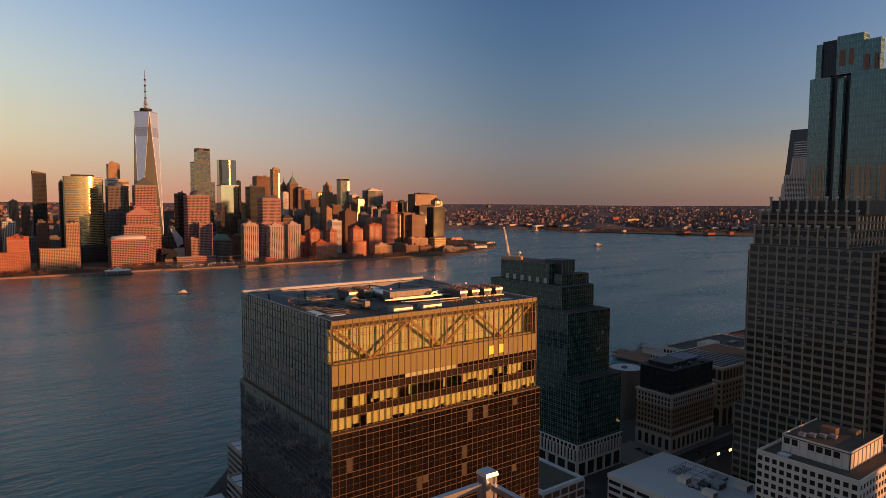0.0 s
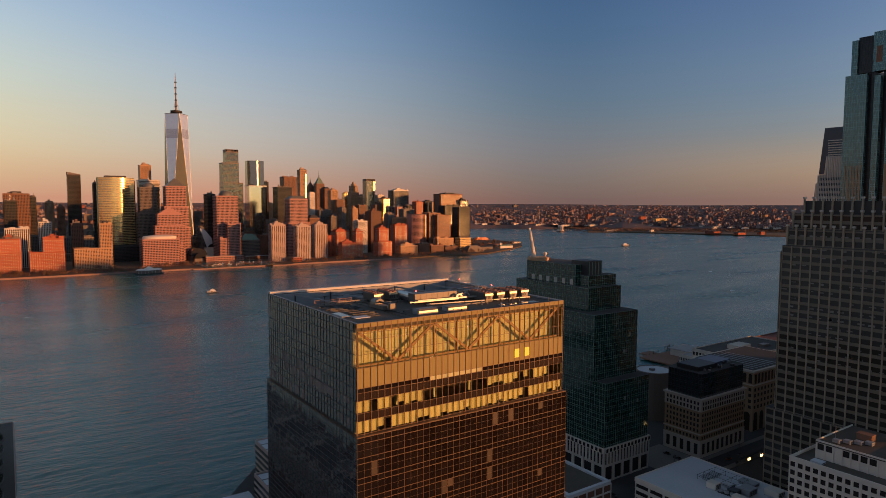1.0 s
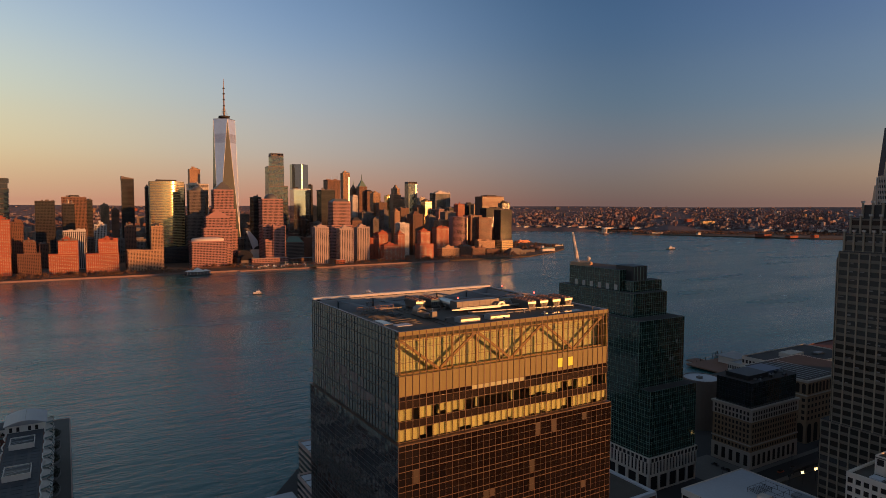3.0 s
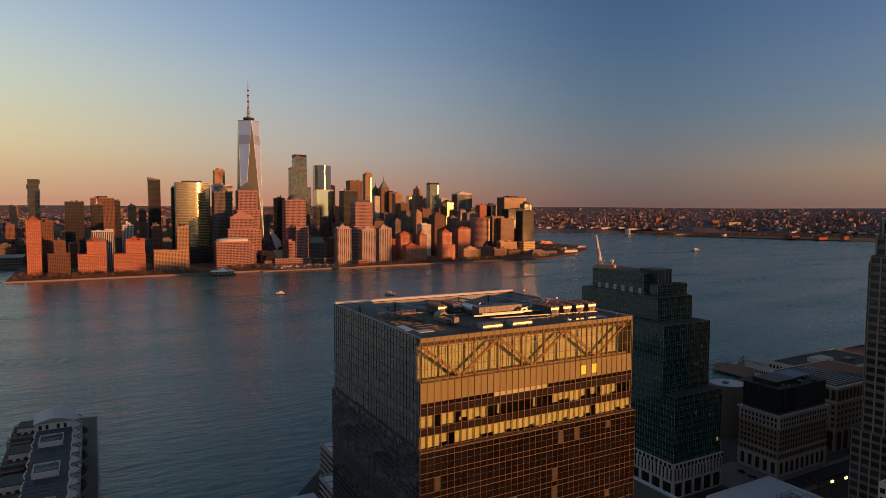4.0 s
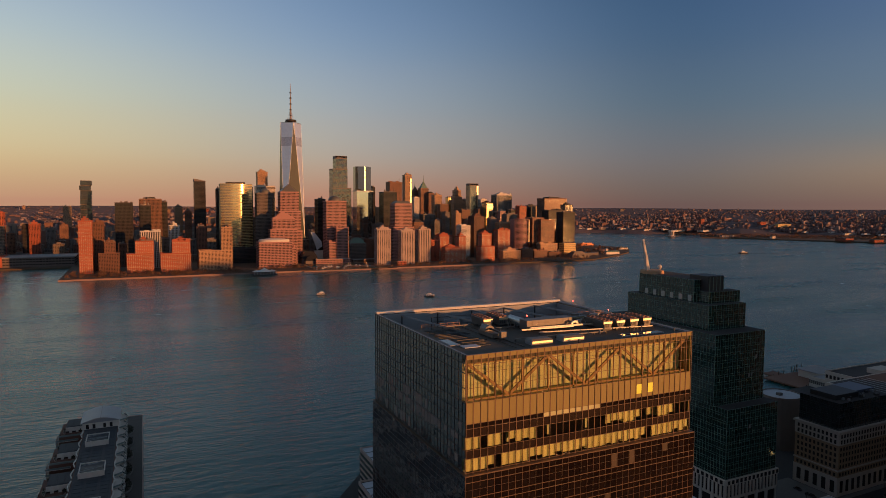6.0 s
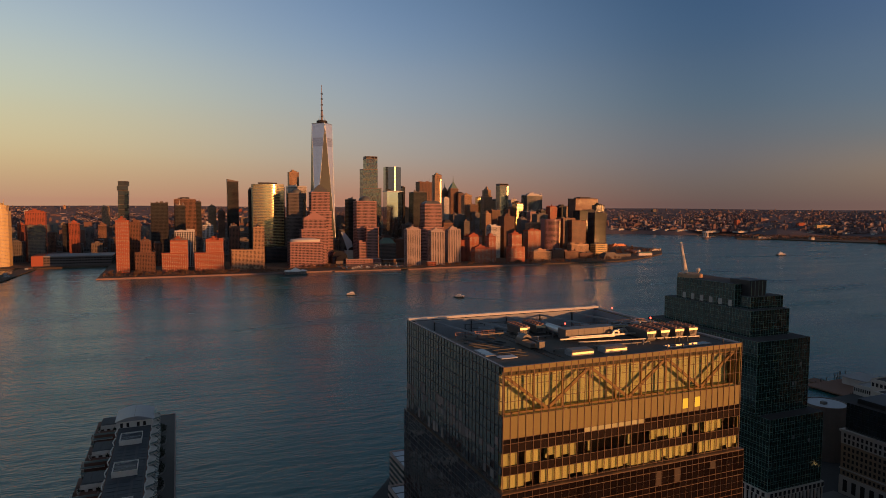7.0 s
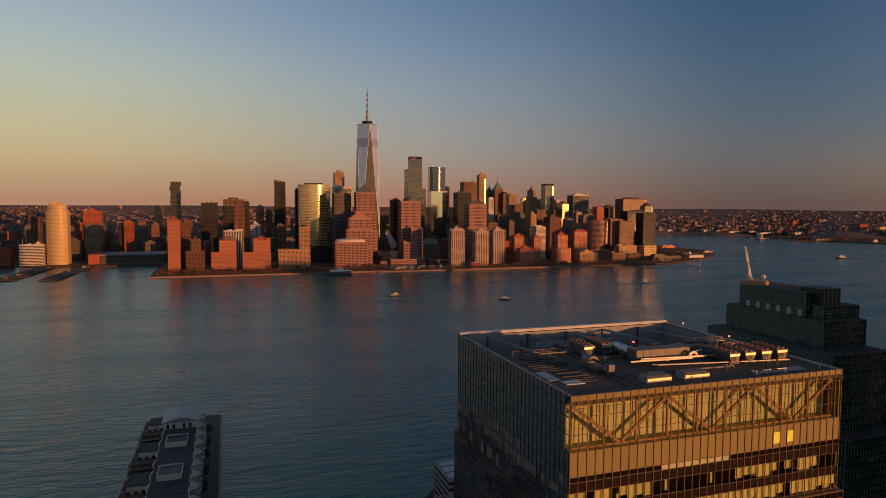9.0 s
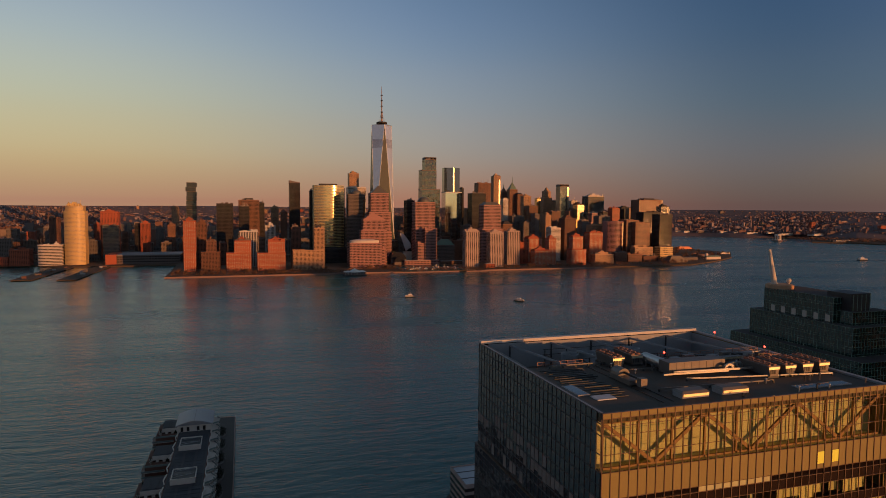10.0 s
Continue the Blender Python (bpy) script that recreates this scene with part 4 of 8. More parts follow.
def spire_tower():
    """Tallest tower: square base, square top turned by 45 degrees, eight tall triangles, ring and mast."""
    cx, cy, a, z0, z1 = 374.5, 1910, 32.2, 57.0, 416.0
    e = thing("skyscraper", "tallest tapering glass skyscraper with chamfered corners and mast", "tower", (cx, cy, GROUND))
    rot = radians(4)
    def turned(r, ang):
        return (cx + r * math.cos(ang + rot), cy + r * math.sin(ang + rot))
    low = [turned(a * math.sqrt(2), radians(45 + 90 * i)) for i in range(4)]
    high = [turned(a * 1.0, radians(90 + 90 * i)) for i in range(4)]
    for i in range(4):
        j = (i + 1) % 4
        obj("glass_face", [(*low[i], z0), (*low[j], z0), (*high[i], z1)], [(0, 1, 2)], G["wtc_dim"], e, "upright glass face toned dark for its dim reflection")
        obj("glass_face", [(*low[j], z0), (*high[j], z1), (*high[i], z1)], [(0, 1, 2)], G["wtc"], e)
    v, f = [], []
    n = 4
    k = [(*p, GROUND) for p in low] + [(*p, z0) for p in low]
    obj("base", k, [(i, (i + 1) % 4, 4 + (i + 1) % 4, 4 + i) for i in range(4)], M["pale"], e)
    obj("roof", [(*p, z1) for p in high], [(0, 1, 2, 3)], M["roof_dark"], e)
    v, f = [], []
    for i in range(4):
        j = (i + 1) % 4
        add_beam(v, f, (*low[i], z0), (*high[i], z1), 0.45)
        add_beam(v, f, (*low[j], z0), (*high[i], z1), 0.45)
        add_beam(v, f, (*high[i], z1), (*high[j], z1), 1.6)
    obj("edge_trim", v, f, M["metal"], e, "bright steel edge trim")
    # louvred plant floors, a darker belt under the top
    for lo, hi in ((345, 372),):
        bv, bf = [], []
        for i in range(4):
            j = (i + 1) % 4
            def along(p, q, z):
                s = (z - z0) / (z1 - z0)
                return (p[0] + (q[0] - p[0]) * s, p[1] + (q[1] - p[1]) * s)
            for p0, p1, q0, q1 in ((low[j], low[j], high[i], high[j]),):
                for m in range(9):
                    za, zb = lo + (hi - lo) * m / 9, lo + (hi - lo) * (m + 0.7) / 9
                    pa, pb, pc, pd = along(p0, q0, za), along(p1, q1, za), along(p1, q1, zb), along(p0, q0, zb)
                    kk = len(bv)
                    for (px_, py_), zz in ((pa, za), (pb, za), (pc, zb), (pd, zb)):
                        s = 1.004
                        bv.append((cx + (px_ - cx) * s, cy + (py_ - cy) * s, zz))
                    bf.append((kk, kk + 1, kk + 2, kk + 3))
        obj("louvre_belt", bv, bf, M["belt"], e)
    v, f = [], []
    add_lathe(v, f, cx, cy, [(10, z1), (10, z1 + 4), (17, z1 + 5), (17.5, z1 + 6.5), (15, z1 + 7), (15, z1 + 8.5), (16.5, z1 + 9), (16.5, z1 + 10), (13, z1 + 11), (4, z1 + 12)], 28)
    obj("antenna_ring", v, f, M["black"], e)
    v, f = [], []
    add_lathe(v, f, cx, cy, [(3.2, z1 + 11), (2.6, z1 + 40), (2.0, z1 + 42), (1.9, z1 + 75), (1.3, z1 + 77), (1.1, z1 + 106), (0.45, z1 + 122)], 10)
    obj("mast", v, f, M["mast"], e, "segmented broadcast mast")
    for h in (22, 40, 58, 76, 92):
        v, f = [], []
        add_lathe(v, f, cx, cy, [(3.3, z1 + h), (3.3, z1 + h + 3), (2.2, z1 + h + 3.5)], 10)
        obj("mast_collar", v, f, M["black"], e)
    for i in range(6):
        t, v, f = i * math.pi / 3, [], []
        add_beam(v, f, (cx + 12 * math.cos(t), cy + 12 * math.sin(t), z1 + 10), (cx, cy, z1 + 42), 0.4)
        obj("stay", v, f, M["mast"], e)


# one glass in two tones: upright facets darkened for their dimmer reflection
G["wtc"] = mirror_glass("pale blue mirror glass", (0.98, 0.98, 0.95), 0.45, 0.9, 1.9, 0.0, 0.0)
G["wtc_dim"] = mirror_glass("tower glass toned for dim reflection", (0.048, 0.056, 0.053), 0.25, 0.0, 1.4, 0.0, 0.0)
M["belt"] = mat("louvre grey", (0.50, 0.49, 0.51), 0.4, 0.7)
M["mast"] = mat("painted mast steel", (0.30, 0.22, 0.19), 0.5, 0.3)
spire_tower()


def white_fin():
    """White winged hall roof, seen between the towers."""
    e = thing("winged_hall", "white steel wing of a sculptural hall between towers", "hall", (408, 1690, GROUND))
    outline = [(379, 86), (387, 85), (395, 76), (409, 58), (411, 44), (403, 41), (397, 34), (391, 52), (385, 70)]
    n = len(outline)
    v = [(x, 1684, z) for x, z in outline] + [(x + 2, 1687 - 0.05 * (z - 34), z) for x, z in outline]
    f = [tuple(range(n)), tuple(range(2 * n - 1, n - 1, -1))] + [(i, n + i, n + (i + 1) % n, (i + 1) % n) for i in range(n)]
    obj("wing", v, f, M["snow"], e)
    for k in range(6):
        v, f = [], []
        add_beam(v, f, (384 + 3.6 * k, 1683.7, 82 - 6.5 * k), (398 + 1.8 * k, 1683.7, 37 + 2.0 * k), 0.5)
        obj("rib", v, f, M["pale"], e)
    box("hall_base", 392, 426, 1682, 1698, GROUND - 0.5, 33, M["white"], e)


white_fin()


def winter_garden():
    e = thing("glass_hall", "dark barrel-vaulted glass hall between granite towers", "hall", (361, 1640, GROUND))
    for k, (cx, r) in enumerate(((361, 21), (361, 15))):
        v, f = [], []
        y0, y1 = (1622, 1665) if k == 0 else (1606, 1622)
        n = 14
        for y in (y0, y1):
            for i in range(n + 1):
                t = math.pi * i / n
                v.append((cx - r * math.cos(t), y, GROUND + 14 - 6 * k + r * 0.95 * math.sin(t)))
        f = [(i, i + 1, n + 2 + i, n + 1 + i) for i in range(n)] + [tuple(range(n + 1)), tuple(range(2 * n + 1, n, -1))]
        obj("glass_vault", v, f, G["black"], e)
        box("vault_wall", cx - r, cx + r, y0, y1, GROUND - 0.5, GROUND + 14 - 6 * k, M["granite_dark"], e)


winter_garden()


def pier_shed():
    e = thing("pier_shed", "long low dark pier shed with pale flat roof", "shed", (-290, 1830, GROUND))
    box("wall", -368, -212, 1790, 1890, GROUND - 0.5, 26, M["granite_dark"], e)
    box("roof", -370, -210, 1788, 1892, 26.01, 28, M["roof_pale"], e, "pale flat roof")
    for z in (9, 16, 22):
        v, f = [], []
        add_windows(v, f, -368, -212, 1790, 1890, z - 2, z + 2, 4, 7, 0.8, 0.7, faces="-y +x -x")
        obj("window_grid", v, f, G["win"], e, kind="stuff")
    box("head_house", -394, -368.2, 1786, 1880, GROUND - 0.5, 29, M["brick"], e, "red brick head house")


pier_shed()


def finger_pier(label, x, y0, y1, w, lean):
    e = thing("pier", label, "pier", (x, (y0 + y1) / 2, 0))
    v, f = [], []
    k = len(v)
    o = [(x - w / 2 + lean, y0), (x + w / 2 + lean, y0), (x + w / 2, y1), (x - w / 2, y1)]
    v += [(px_, py_, 1.2) for px_, py_ in o] + [(px_, py_, 2.6) for px_, py_ in o]
    f += [(i, (i + 1) % 4, 4 + (i + 1) % 4, 4 + i) for i in range(4)] + [(4, 5, 6, 7), (3, 2, 1, 0)]
    obj("deck", v, f, M["soil"], e)
    rng = random.Random(int(x))
    for i in range(12):
        t = (i + 0.5) / 12
        cx, cy = x + lean * (1 - t), y0 + (y1 - y0) * t
        box("pile", cx - w / 2 + 0.5, cx - w / 2 + 1.3, cy, cy + 0.8, -2, 1.25, M["brown"], e)
        box("pile", cx + w / 2 - 1.3, cx + w / 2 - 0.5, cy, cy + 0.8, -2, 1.25, M["brown"], e)
    for i in range(8):
        t = rng.uniform(0.08, 0.95)
        cx, cy = x + lean * (1 - t) + rng.uniform(-w * 0.3, w * 0.3), y0 + (y1 - y0) * t
        a = rng.uniform(3, 7)
        box("deck_house", cx - a, cx + a, cy - 3, cy + 3, 2.6, 2.6 + rng.uniform(2.5, 4.5), M[rng.choice(("roof_pale", "brick_dark", "grey"))], e)


finger_pier("dark finger pier with sports decks on the far bank", -478, 1445, 1745, 42, -14)
finger_pier("dark finger pier with small sheds on the far bank", -390, 1430, 1745, 36, -14)


M["tent"] = mat("white tent cloth", (0.80, 0.74, 0.68), 0.7, vary=0.08)


def river_pavilion():
    e = thing("ferry_pavilion", "floating ferry pavilion with white tent roof at the seawall", "pavilion", (203, 1405, 0))
    box("pontoon", 176, 230, 1390, 1424, 0.2, 1.6, M["black"], e)
    box("hall", 180, 226, 1394, 1421, 1.6, 8, M["granite_dark"], e)
    v, f = [], []
    for cx, r, top in ((186, 10.5, 11.5), (203, 17, 16.0), (220, 10.5, 11.5)):
        add_lathe(v, f, cx, 1407.5, [(r, 8.02), (r * 0.8, 9.2), (r * 0.4, 8.6 + (top - 8.0) * 0.5), (0.5, top)], 12, 1.1)
    obj("tent_roof", v, f, M["tent"], e, "white tent roof")
    for i in range(8):
        box("post", 178 + i * 7, 178.6 + i * 7, 1391, 1391.6, 1.6, 8, M["pale"], e)


river_pavilion()

def yacht(x, y, heading, size):
    e = thing("yacht", "small white moored yacht in the basin", "boat", (x, y, 0), "basin yachts")
    m4 = Matrix.Translation((x, y, GROUND + 0.25)) @ Matrix.Rotation(radians(heading), 4, "Z") @ Matrix.Scale(size, 4)
    v = []
    for z, w in ((-0.4, 0.75), (1.3, 1.0)):
        v += [(-6 * w, -1.8 * w, z), (2 * w, -1.8 * w, z), (6.5 * w, 0, z), (2 * w, 1.8 * w, z), (-6 * w, 1.8 * w, z)]
    obj("hull", [tuple(m4 @ Vector(p)) for p in v], [(i, (i + 1) % 5, 5 + (i + 1) % 5, 5 + i) for i in range(5)] + [(5, 6, 7, 8, 9)], M["tent"], e)
    v, f = [], []
    add_taper(v, f, -4, 1.5, -1.3, 1.3, 1.3, 3.2, 0.5)
    obj("cabin", [tuple(m4 @ Vector(p)) for p in v], f, M["tent"], e)
    v, f = [], []
    add_box(v, f, -0.1, 0.1, -0.1, 0.1, 3.1, 9.0)
    obj("mast", [tuple(m4 @ Vector(p)) for p in v], f, M["metal"], e)


tagged(box("basin_water", 330, 505, 1432, 1580, GROUND, GROUND + 0.25, bpy.data.materials["river water"]), "dark sheltered water of the yacht basin", "water", kind="structure")
rng_y = random.Random(9)
for i in range(14):
    yacht(345 + 11 * i, 1452 + rng_y.uniform(0, 70), rng_y.choice((80, 95, 10)), rng_y.uniform(0.8, 1.3))
for label, x0, x1, y0, y1, h, wall in (("long low granite plaza block above the yacht basin", 372, 470, 1596, 1606, 12, "granite"), ("low brown terrace block beside the plaza", 476, 560, 1592, 1603, 9, "brown"), ("low brick pavilion on the promenade", 560, 585, 1470, 1480, 11, "brick")):
    e = thing("plaza_building", label, "building", ((x0 + x1) / 2, (y0 + y1) / 2, GROUND))
    wall_ob = box("wall", x0, x1, y0, y1, GROUND - 0.3, GROUND + h, M[wall], e)
    v, f = [], []
    add_windows(v, f, x0, x1, y0, y1, GROUND + 1, GROUND + h - 1, 4.5, 4.0, 0.6, 0.6, faces="-y -x +x")
    obj("window_grid", v, f, G["win"], wall_ob, kind="stuff")
    box("roof", x0 - 0.5, x1 + 0.5, y0 - 0.5, y1 + 0.5, GROUND + h, GROUND + h + 0.8, M["roof_pale"], e)

# promenade seawalls
for x0, x1, y in ((-213, 120, 1431.4), (120.5, 300, 1433), (540, 880, 1427)):
    tagged(box("seawall", x0, x1, y - 1.5, y + 0.6, -4, 3.5, M["seawall"]), "pale stone seawall along the promenade", "wall", kind="structure")
tagged(box("breakwater", 300, 470, 1424, 1428, -4, 2.6, M["seawall"]), "low stone breakwater of the yacht basin", "breakwater", kind="structure")
tagged(box("breakwater", 488, 540, 1418, 1422, -4, 2.4, M["seawall"]), "low stone breakwater of the yacht basin", "breakwater", kind="structure")


def bare_tree(name, label, seed, height=11.0):
    """Leafless tree: trunk, limbs and a haze of fine twigs."""
    rng = random.Random(seed)
    e = thing(name, label, "tree", (0, 0, 0))
    v, f = [], []
    add_lathe(v, f, 0, 0, [(0.45, -0.5), (0.32, height * 0.3), (0.15, height * 0.6)], 6)
    tips = []
    for i in range(9):
        a, t = rng.uniform(0, 6.28), rng.uniform(0.28, 0.55)
        tip = Vector((math.cos(a) * height * rng.uniform(0.2, 0.42), math.sin(a) * height * rng.uniform(0.2, 0.42), height * rng.uniform(0.6, 0.98)))
        add_beam(v, f, (0, 0, height * t), tip, 0.16)
        tips.append(tip)
    obj("trunk", v, f, M["bark"], e)
    v, f = [], []
    for tip in tips:
        for _ in range(26):
            c = tip * rng.uniform(0.55, 1.05) + Vector((rng.gauss(0, 0.9), rng.gauss(0, 0.9), rng.gauss(0, 0.8)))
            d = Vector((rng.gauss(0, 1), rng.gauss(0, 1), rng.gauss(0.4, 0.8))) * 0.8
            s = Vector((rng.gauss(0, 1), rng.gauss(0, 1), rng.gauss(0, 1))) * 0.22
            k = len(v)
            v += [tuple(c - d), tuple(c + s), tuple(c + d)]
            f.append((k, k + 1, k + 2))
    obj("crown", v, f, M["twig"], e)
    return e


M["bark"] = mat("bark", (0.10, 0.065, 0.045), 0.95)
M["twig"] = mat("bare twigs", (0.17, 0.09, 0.055), 0.95, objvar=0.3, vary=0.2)


def plant_trees():
    rng = random.Random(11)
    kinds = [bare_tree("tree", "bare winter tree in the riverside park", s, 9 + s) for s in range(4)]
    spots = []
    for i in range(70):
        spots.append((rng.uniform(-205, 150), rng.uniform(1440, 1475) if rng.random() < 0.8 else rng.uniform(1475, 1520)))
    for i in range(46):
        spots.append((rng.uniform(545, 1000), rng.uniform(1434, 1470)))
    for i in range(110):
        x = rng.uniform(1040, 1600)
        lo = 1448 + max(0, x - 1180) * 0.72
        spots.append((x, rng.uniform(lo + 6, lo + 120 + (x - 1040) * 0.35)))
    for i in range(14):
        spots.append((rng.uniform(240, 340), rng.uniform(1500, 1520)))
    for i, k in enumerate(kinds):
        k.location = (*spots[i], GROUND)
        tagged(k, group="park trees")
    for x, y in spots[4:]:
        s = rng.uniform(0.8, 1.25)
        t = copy_thing(rng.choice(kinds), pose(x, y, GROUND, 0, 0, rng.uniform(0, 360)))
        t.scale = (s, s, s)


plant_trees()


def shrub_belt():
    """Low winter hedges and young trees behind the promenade, too many to count."""
    rng = random.Random(31)
    v, f = [], []
    for _ in range(520):
        x = rng.choice((rng.uniform(-200, 210), rng.uniform(150, 540), rng.uniform(545, 1180)))
        y, h = rng.uniform(1444, 1490), rng.uniform(2.5, 7.5)
        if 215 < x < 330:
            y = rng.uniform(1495, 1518)
        for _ in range(26):
            c = Vector((x + rng.gauss(0, h * 0.3), y + rng.gauss(0, h * 0.3), GROUND + h * rng.uniform(0.15, 1.0)))
            d = Vector((rng.gauss(0, 1), rng.gauss(0, 1), rng.gauss(0.5, 0.8))) * 0.7
            s = Vector((rng.gauss(0, 1), rng.gauss(0, 1), rng.gauss(0, 1))) * 0.5
            k = len(v)
            v += [tuple(c - d), tuple(c + s), tuple(c + d)]
            f.append((k, k + 1, k + 2))
    tagged(obj("shrubs", v, f, M["twig"]), "brown winter hedges and young trees along the promenade", "shrubs", kind="stuff")


shrub_belt()


def city_fill():
    """The mass of lower houses between and behind the towers."""
    rng = random.Random(21)
    for key, share in (("brick_dark", 0.4), ("grey", 0.3), ("brown", 0.3)):
        v, f, wv, wf = [], [], [], []
        for _ in range(int(2300 * share)):
            y = 1790 + 2350 * rng.random() ** 1.3
            lo = -700 - 0.45 * (y - 1780)
            hi = 1280 - 0.1 * (y - 1780)
            x = rng.uniform(lo, hi)
            if x < -190 and y < 1900:
                continue
            w, d = rng.uniform(14, 42), rng.uniform(14, 26)
            h = rng.uniform(12, 30) + (rng.random() < 0.25) * rng.uniform(10, 35)
            if x > 250:
                h += rng.uniform(5, 40)
            if any(a - 2 < x + w / 2 and x - w / 2 < b + 2 and c - 2 < y + d / 2 and y - d / 2 < dd + 2 for a, b, c, dd in FOOT):
                continue
            add_box(v, f, x - w / 2, x + w / 2, y - d / 2, y + d / 2, GROUND - 0.5, GROUND + h)
            if rng.random() < 0.5:
                add_box(v, f, x - w / 5, x + w / 6, y - d / 5, y + d / 6, GROUND + h - 0.5, GROUND + h + 4)
            if y < 2600:
                add_windows(wv, wf, x - w / 2, x + w / 2, y - d / 2, y + d / 2, GROUND + 2, GROUND + h - 1, 3.6, 4.0, 0.5, 0.5, faces="-y -x +x")
        tagged(obj("city_houses", v, f, fill_walls[key]), "crowd of lower %s town houses among the towers" % {"brick_dark": "brick", "grey": "grey stone", "brown": "brown stone"}[key], "houses", kind="stuff")
        tagged(obj("city_house_windows", wv, wf, G["win"]), "dark window rows of the lower town houses", "windows", kind="stuff")


fill_walls = {k: mat("town " + k, c, 0.9, vary=0.3, scale=0.02, fine=0.2, island=0.5) for k, c in (("brick_dark", (0.17, 0.085, 0.06)), ("grey", (0.15, 0.13, 0.12)), ("brown", (0.22, 0.16, 0.12)))}
FOOT = [(o.location.x - 30, o.location.x + 30, o.location.y - 26, o.location.y + 30) for o in scene.collection.objects if o.type == "EMPTY" and o.parent is None and o.location.y > 1400]
city_fill()


# ---- harbour islands and the park's end ----
def low_island():
    shore = [(2600, 2330), (2735, 2250), (2890, 1900), (3050, 1575), (3400, 1250), (3900, 1150), (4100, 1500), (3700, 2100), (3150, 2500), (2800, 2520)]
    slab("ground_islet", shore, -4, 5, M["soil"], "low wooded harbour island in winter", "ground")
    rng = random.Random(17)
    v, f = [], []
    for _ in range(5200):
        t, s = rng.random(), rng.random()
        x = 2680 + 1250 * t
        y = 2330 - 1050 * t + 420 * (s - 0.15)
        h = rng.uniform(6, 16)
        c = Vector((x, y, 5 + h * rng.uniform(0.2, 1.0)))
        k = len(v)
        for _ in range(3):
            v.append(tuple(c + Vector((rng.gauss(0, 5), rng.gauss(0, 5), rng.gauss(0, 2.2)))))
        f.append((k, k + 1, k + 2))
    tagged(obj("island_trees", v, f, M["twig"]), "bare brown woods covering the harbour island", "woods", kind="stuff")
    for label, x, y, w, d, h, wall in (("red sandstone round fort on the island shore", 2950, 1800, 60, 50, 14, "brick"), ("low red barracks on the island", 3010, 1690, 70, 25, 10, "brick"), ("long pale hall on the island", 2740, 2290, 90, 20, 9, "white"),
                                       ("brick house among island trees", 3120, 1640, 40, 20, 14, "brick"), ("white house among island trees", 2860, 2110, 26, 14, 12, "white"), ("dark ferry shed on the island", 2700, 2310, 40, 20, 9, "grey")):
        e = thing("island_building", label, "building", (x, y, 5))
        box("wall", x - w / 2, x + w / 2, y - d / 2, y + d / 2, 4.5, 5 + h, M[wall], e)
        v, f = [], []
        add_taper(v, f, x - w / 2 - 1, x + w / 2 + 1, y - d / 2 - 1, y + d / 2 + 1, 5 + h, 8.5 + h, d * 0.3)
        obj("roof", v, f, M["roof_dark"], e)
        v, f = [], []
        add_windows(v, f, x - w / 2, x + w / 2, y - d / 2, y + d / 2, 6, 5 + h, 4, 5, 0.5, 0.5, faces="-y -x")
        obj("window_grid", v, f, G["win"], e, kind="stuff")


low_island()


def vent_tower():
    e = thing("vent_building", "white octagonal vent tower standing in the harbour", "tower", (2560, 2500, 0))
    v, f = [], []
    add_lathe(v, f, 2560, 2500, [(30, -3), (30, 4)], 8)
    obj("base", v, f, M["seawall"], e)
    v, f = [], []
    add_lathe(v, f, 2560, 2500, [(16, 4), (16, 34), (13, 36)], 8)
    obj("wall", v, f, M["white"], e)
    for i in range(8):
        a = 2 * math.pi * (i + 0.5) / 8
        box("louvre", 2560 + 15.2 * math.cos(a) - 2, 2560 + 15.2 * math.cos(a) + 2, 2500 + 15.2 * math.sin(a) - 2, 2500 + 15.2 * math.sin(a) + 2, 10, 28, M["grey"], e)


vent_tower()

# piers, sheds and larger blocks of the far shore
rng_f = random.Random(44)
for i in range(34):
    az = 33 + 40 * i / 34 + rng_f.uniform(-0.4, 0.4)
    far_block("pier_shed", "long pale pier shed on the far harbour shore", az, rng_f.uniform(4085, 4120), rng_f.uniform(40, 110), rng_f.uniform(5, 9), rng_f.choice(("white", "pale", "white", "grey")), 14)
for az, r, w, h, wall, label in ((53.5, 4230, 110, 24, "goldstone", "long golden warehouse slab on the far shore"), (52, 4300, 50, 22, "brick", "red grain tower on the far shore"), (58.6, 4700, 40, 11, "white", "pale apartment slab on the far ridge"), (61.5, 4450, 40, 16, "tan", "tan factory block on the far shore"),
                                 (47.5, 4300, 30, 34, "brick", "brick tower block on the far shore"), (44, 4350, 18, 18, "tan", "white tower block on the far shore"), (41, 4800, 30, 18, "grey", "grey slab on the far ridge"), (60.5, 4560, 20, 18, "tan", "white tower block on the far ridge"),
                                 (-4, 4700, 16, 30, "white", "white tower block far inland"), (-10.5, 4600, 18, 26, "white", "white water tower block far inland"), (-8, 4800, 14, 24, "tan", "slim tan tower far inland"), (-14, 4400, 30, 26, "brown", "brown block far inland"),
                                 (2, 4650, 22, 26, "tan", "tan slab far inland"), (5, 4700, 26, 20, "brick", "brick slab far inland"), (66, 4600, 40, 26, "brick", "brick block on the far shore"), (69, 4500, 60, 14, "tan", "pale long block on the far shore")):
    far_block("far_building", label, az, r, w, h, wall)


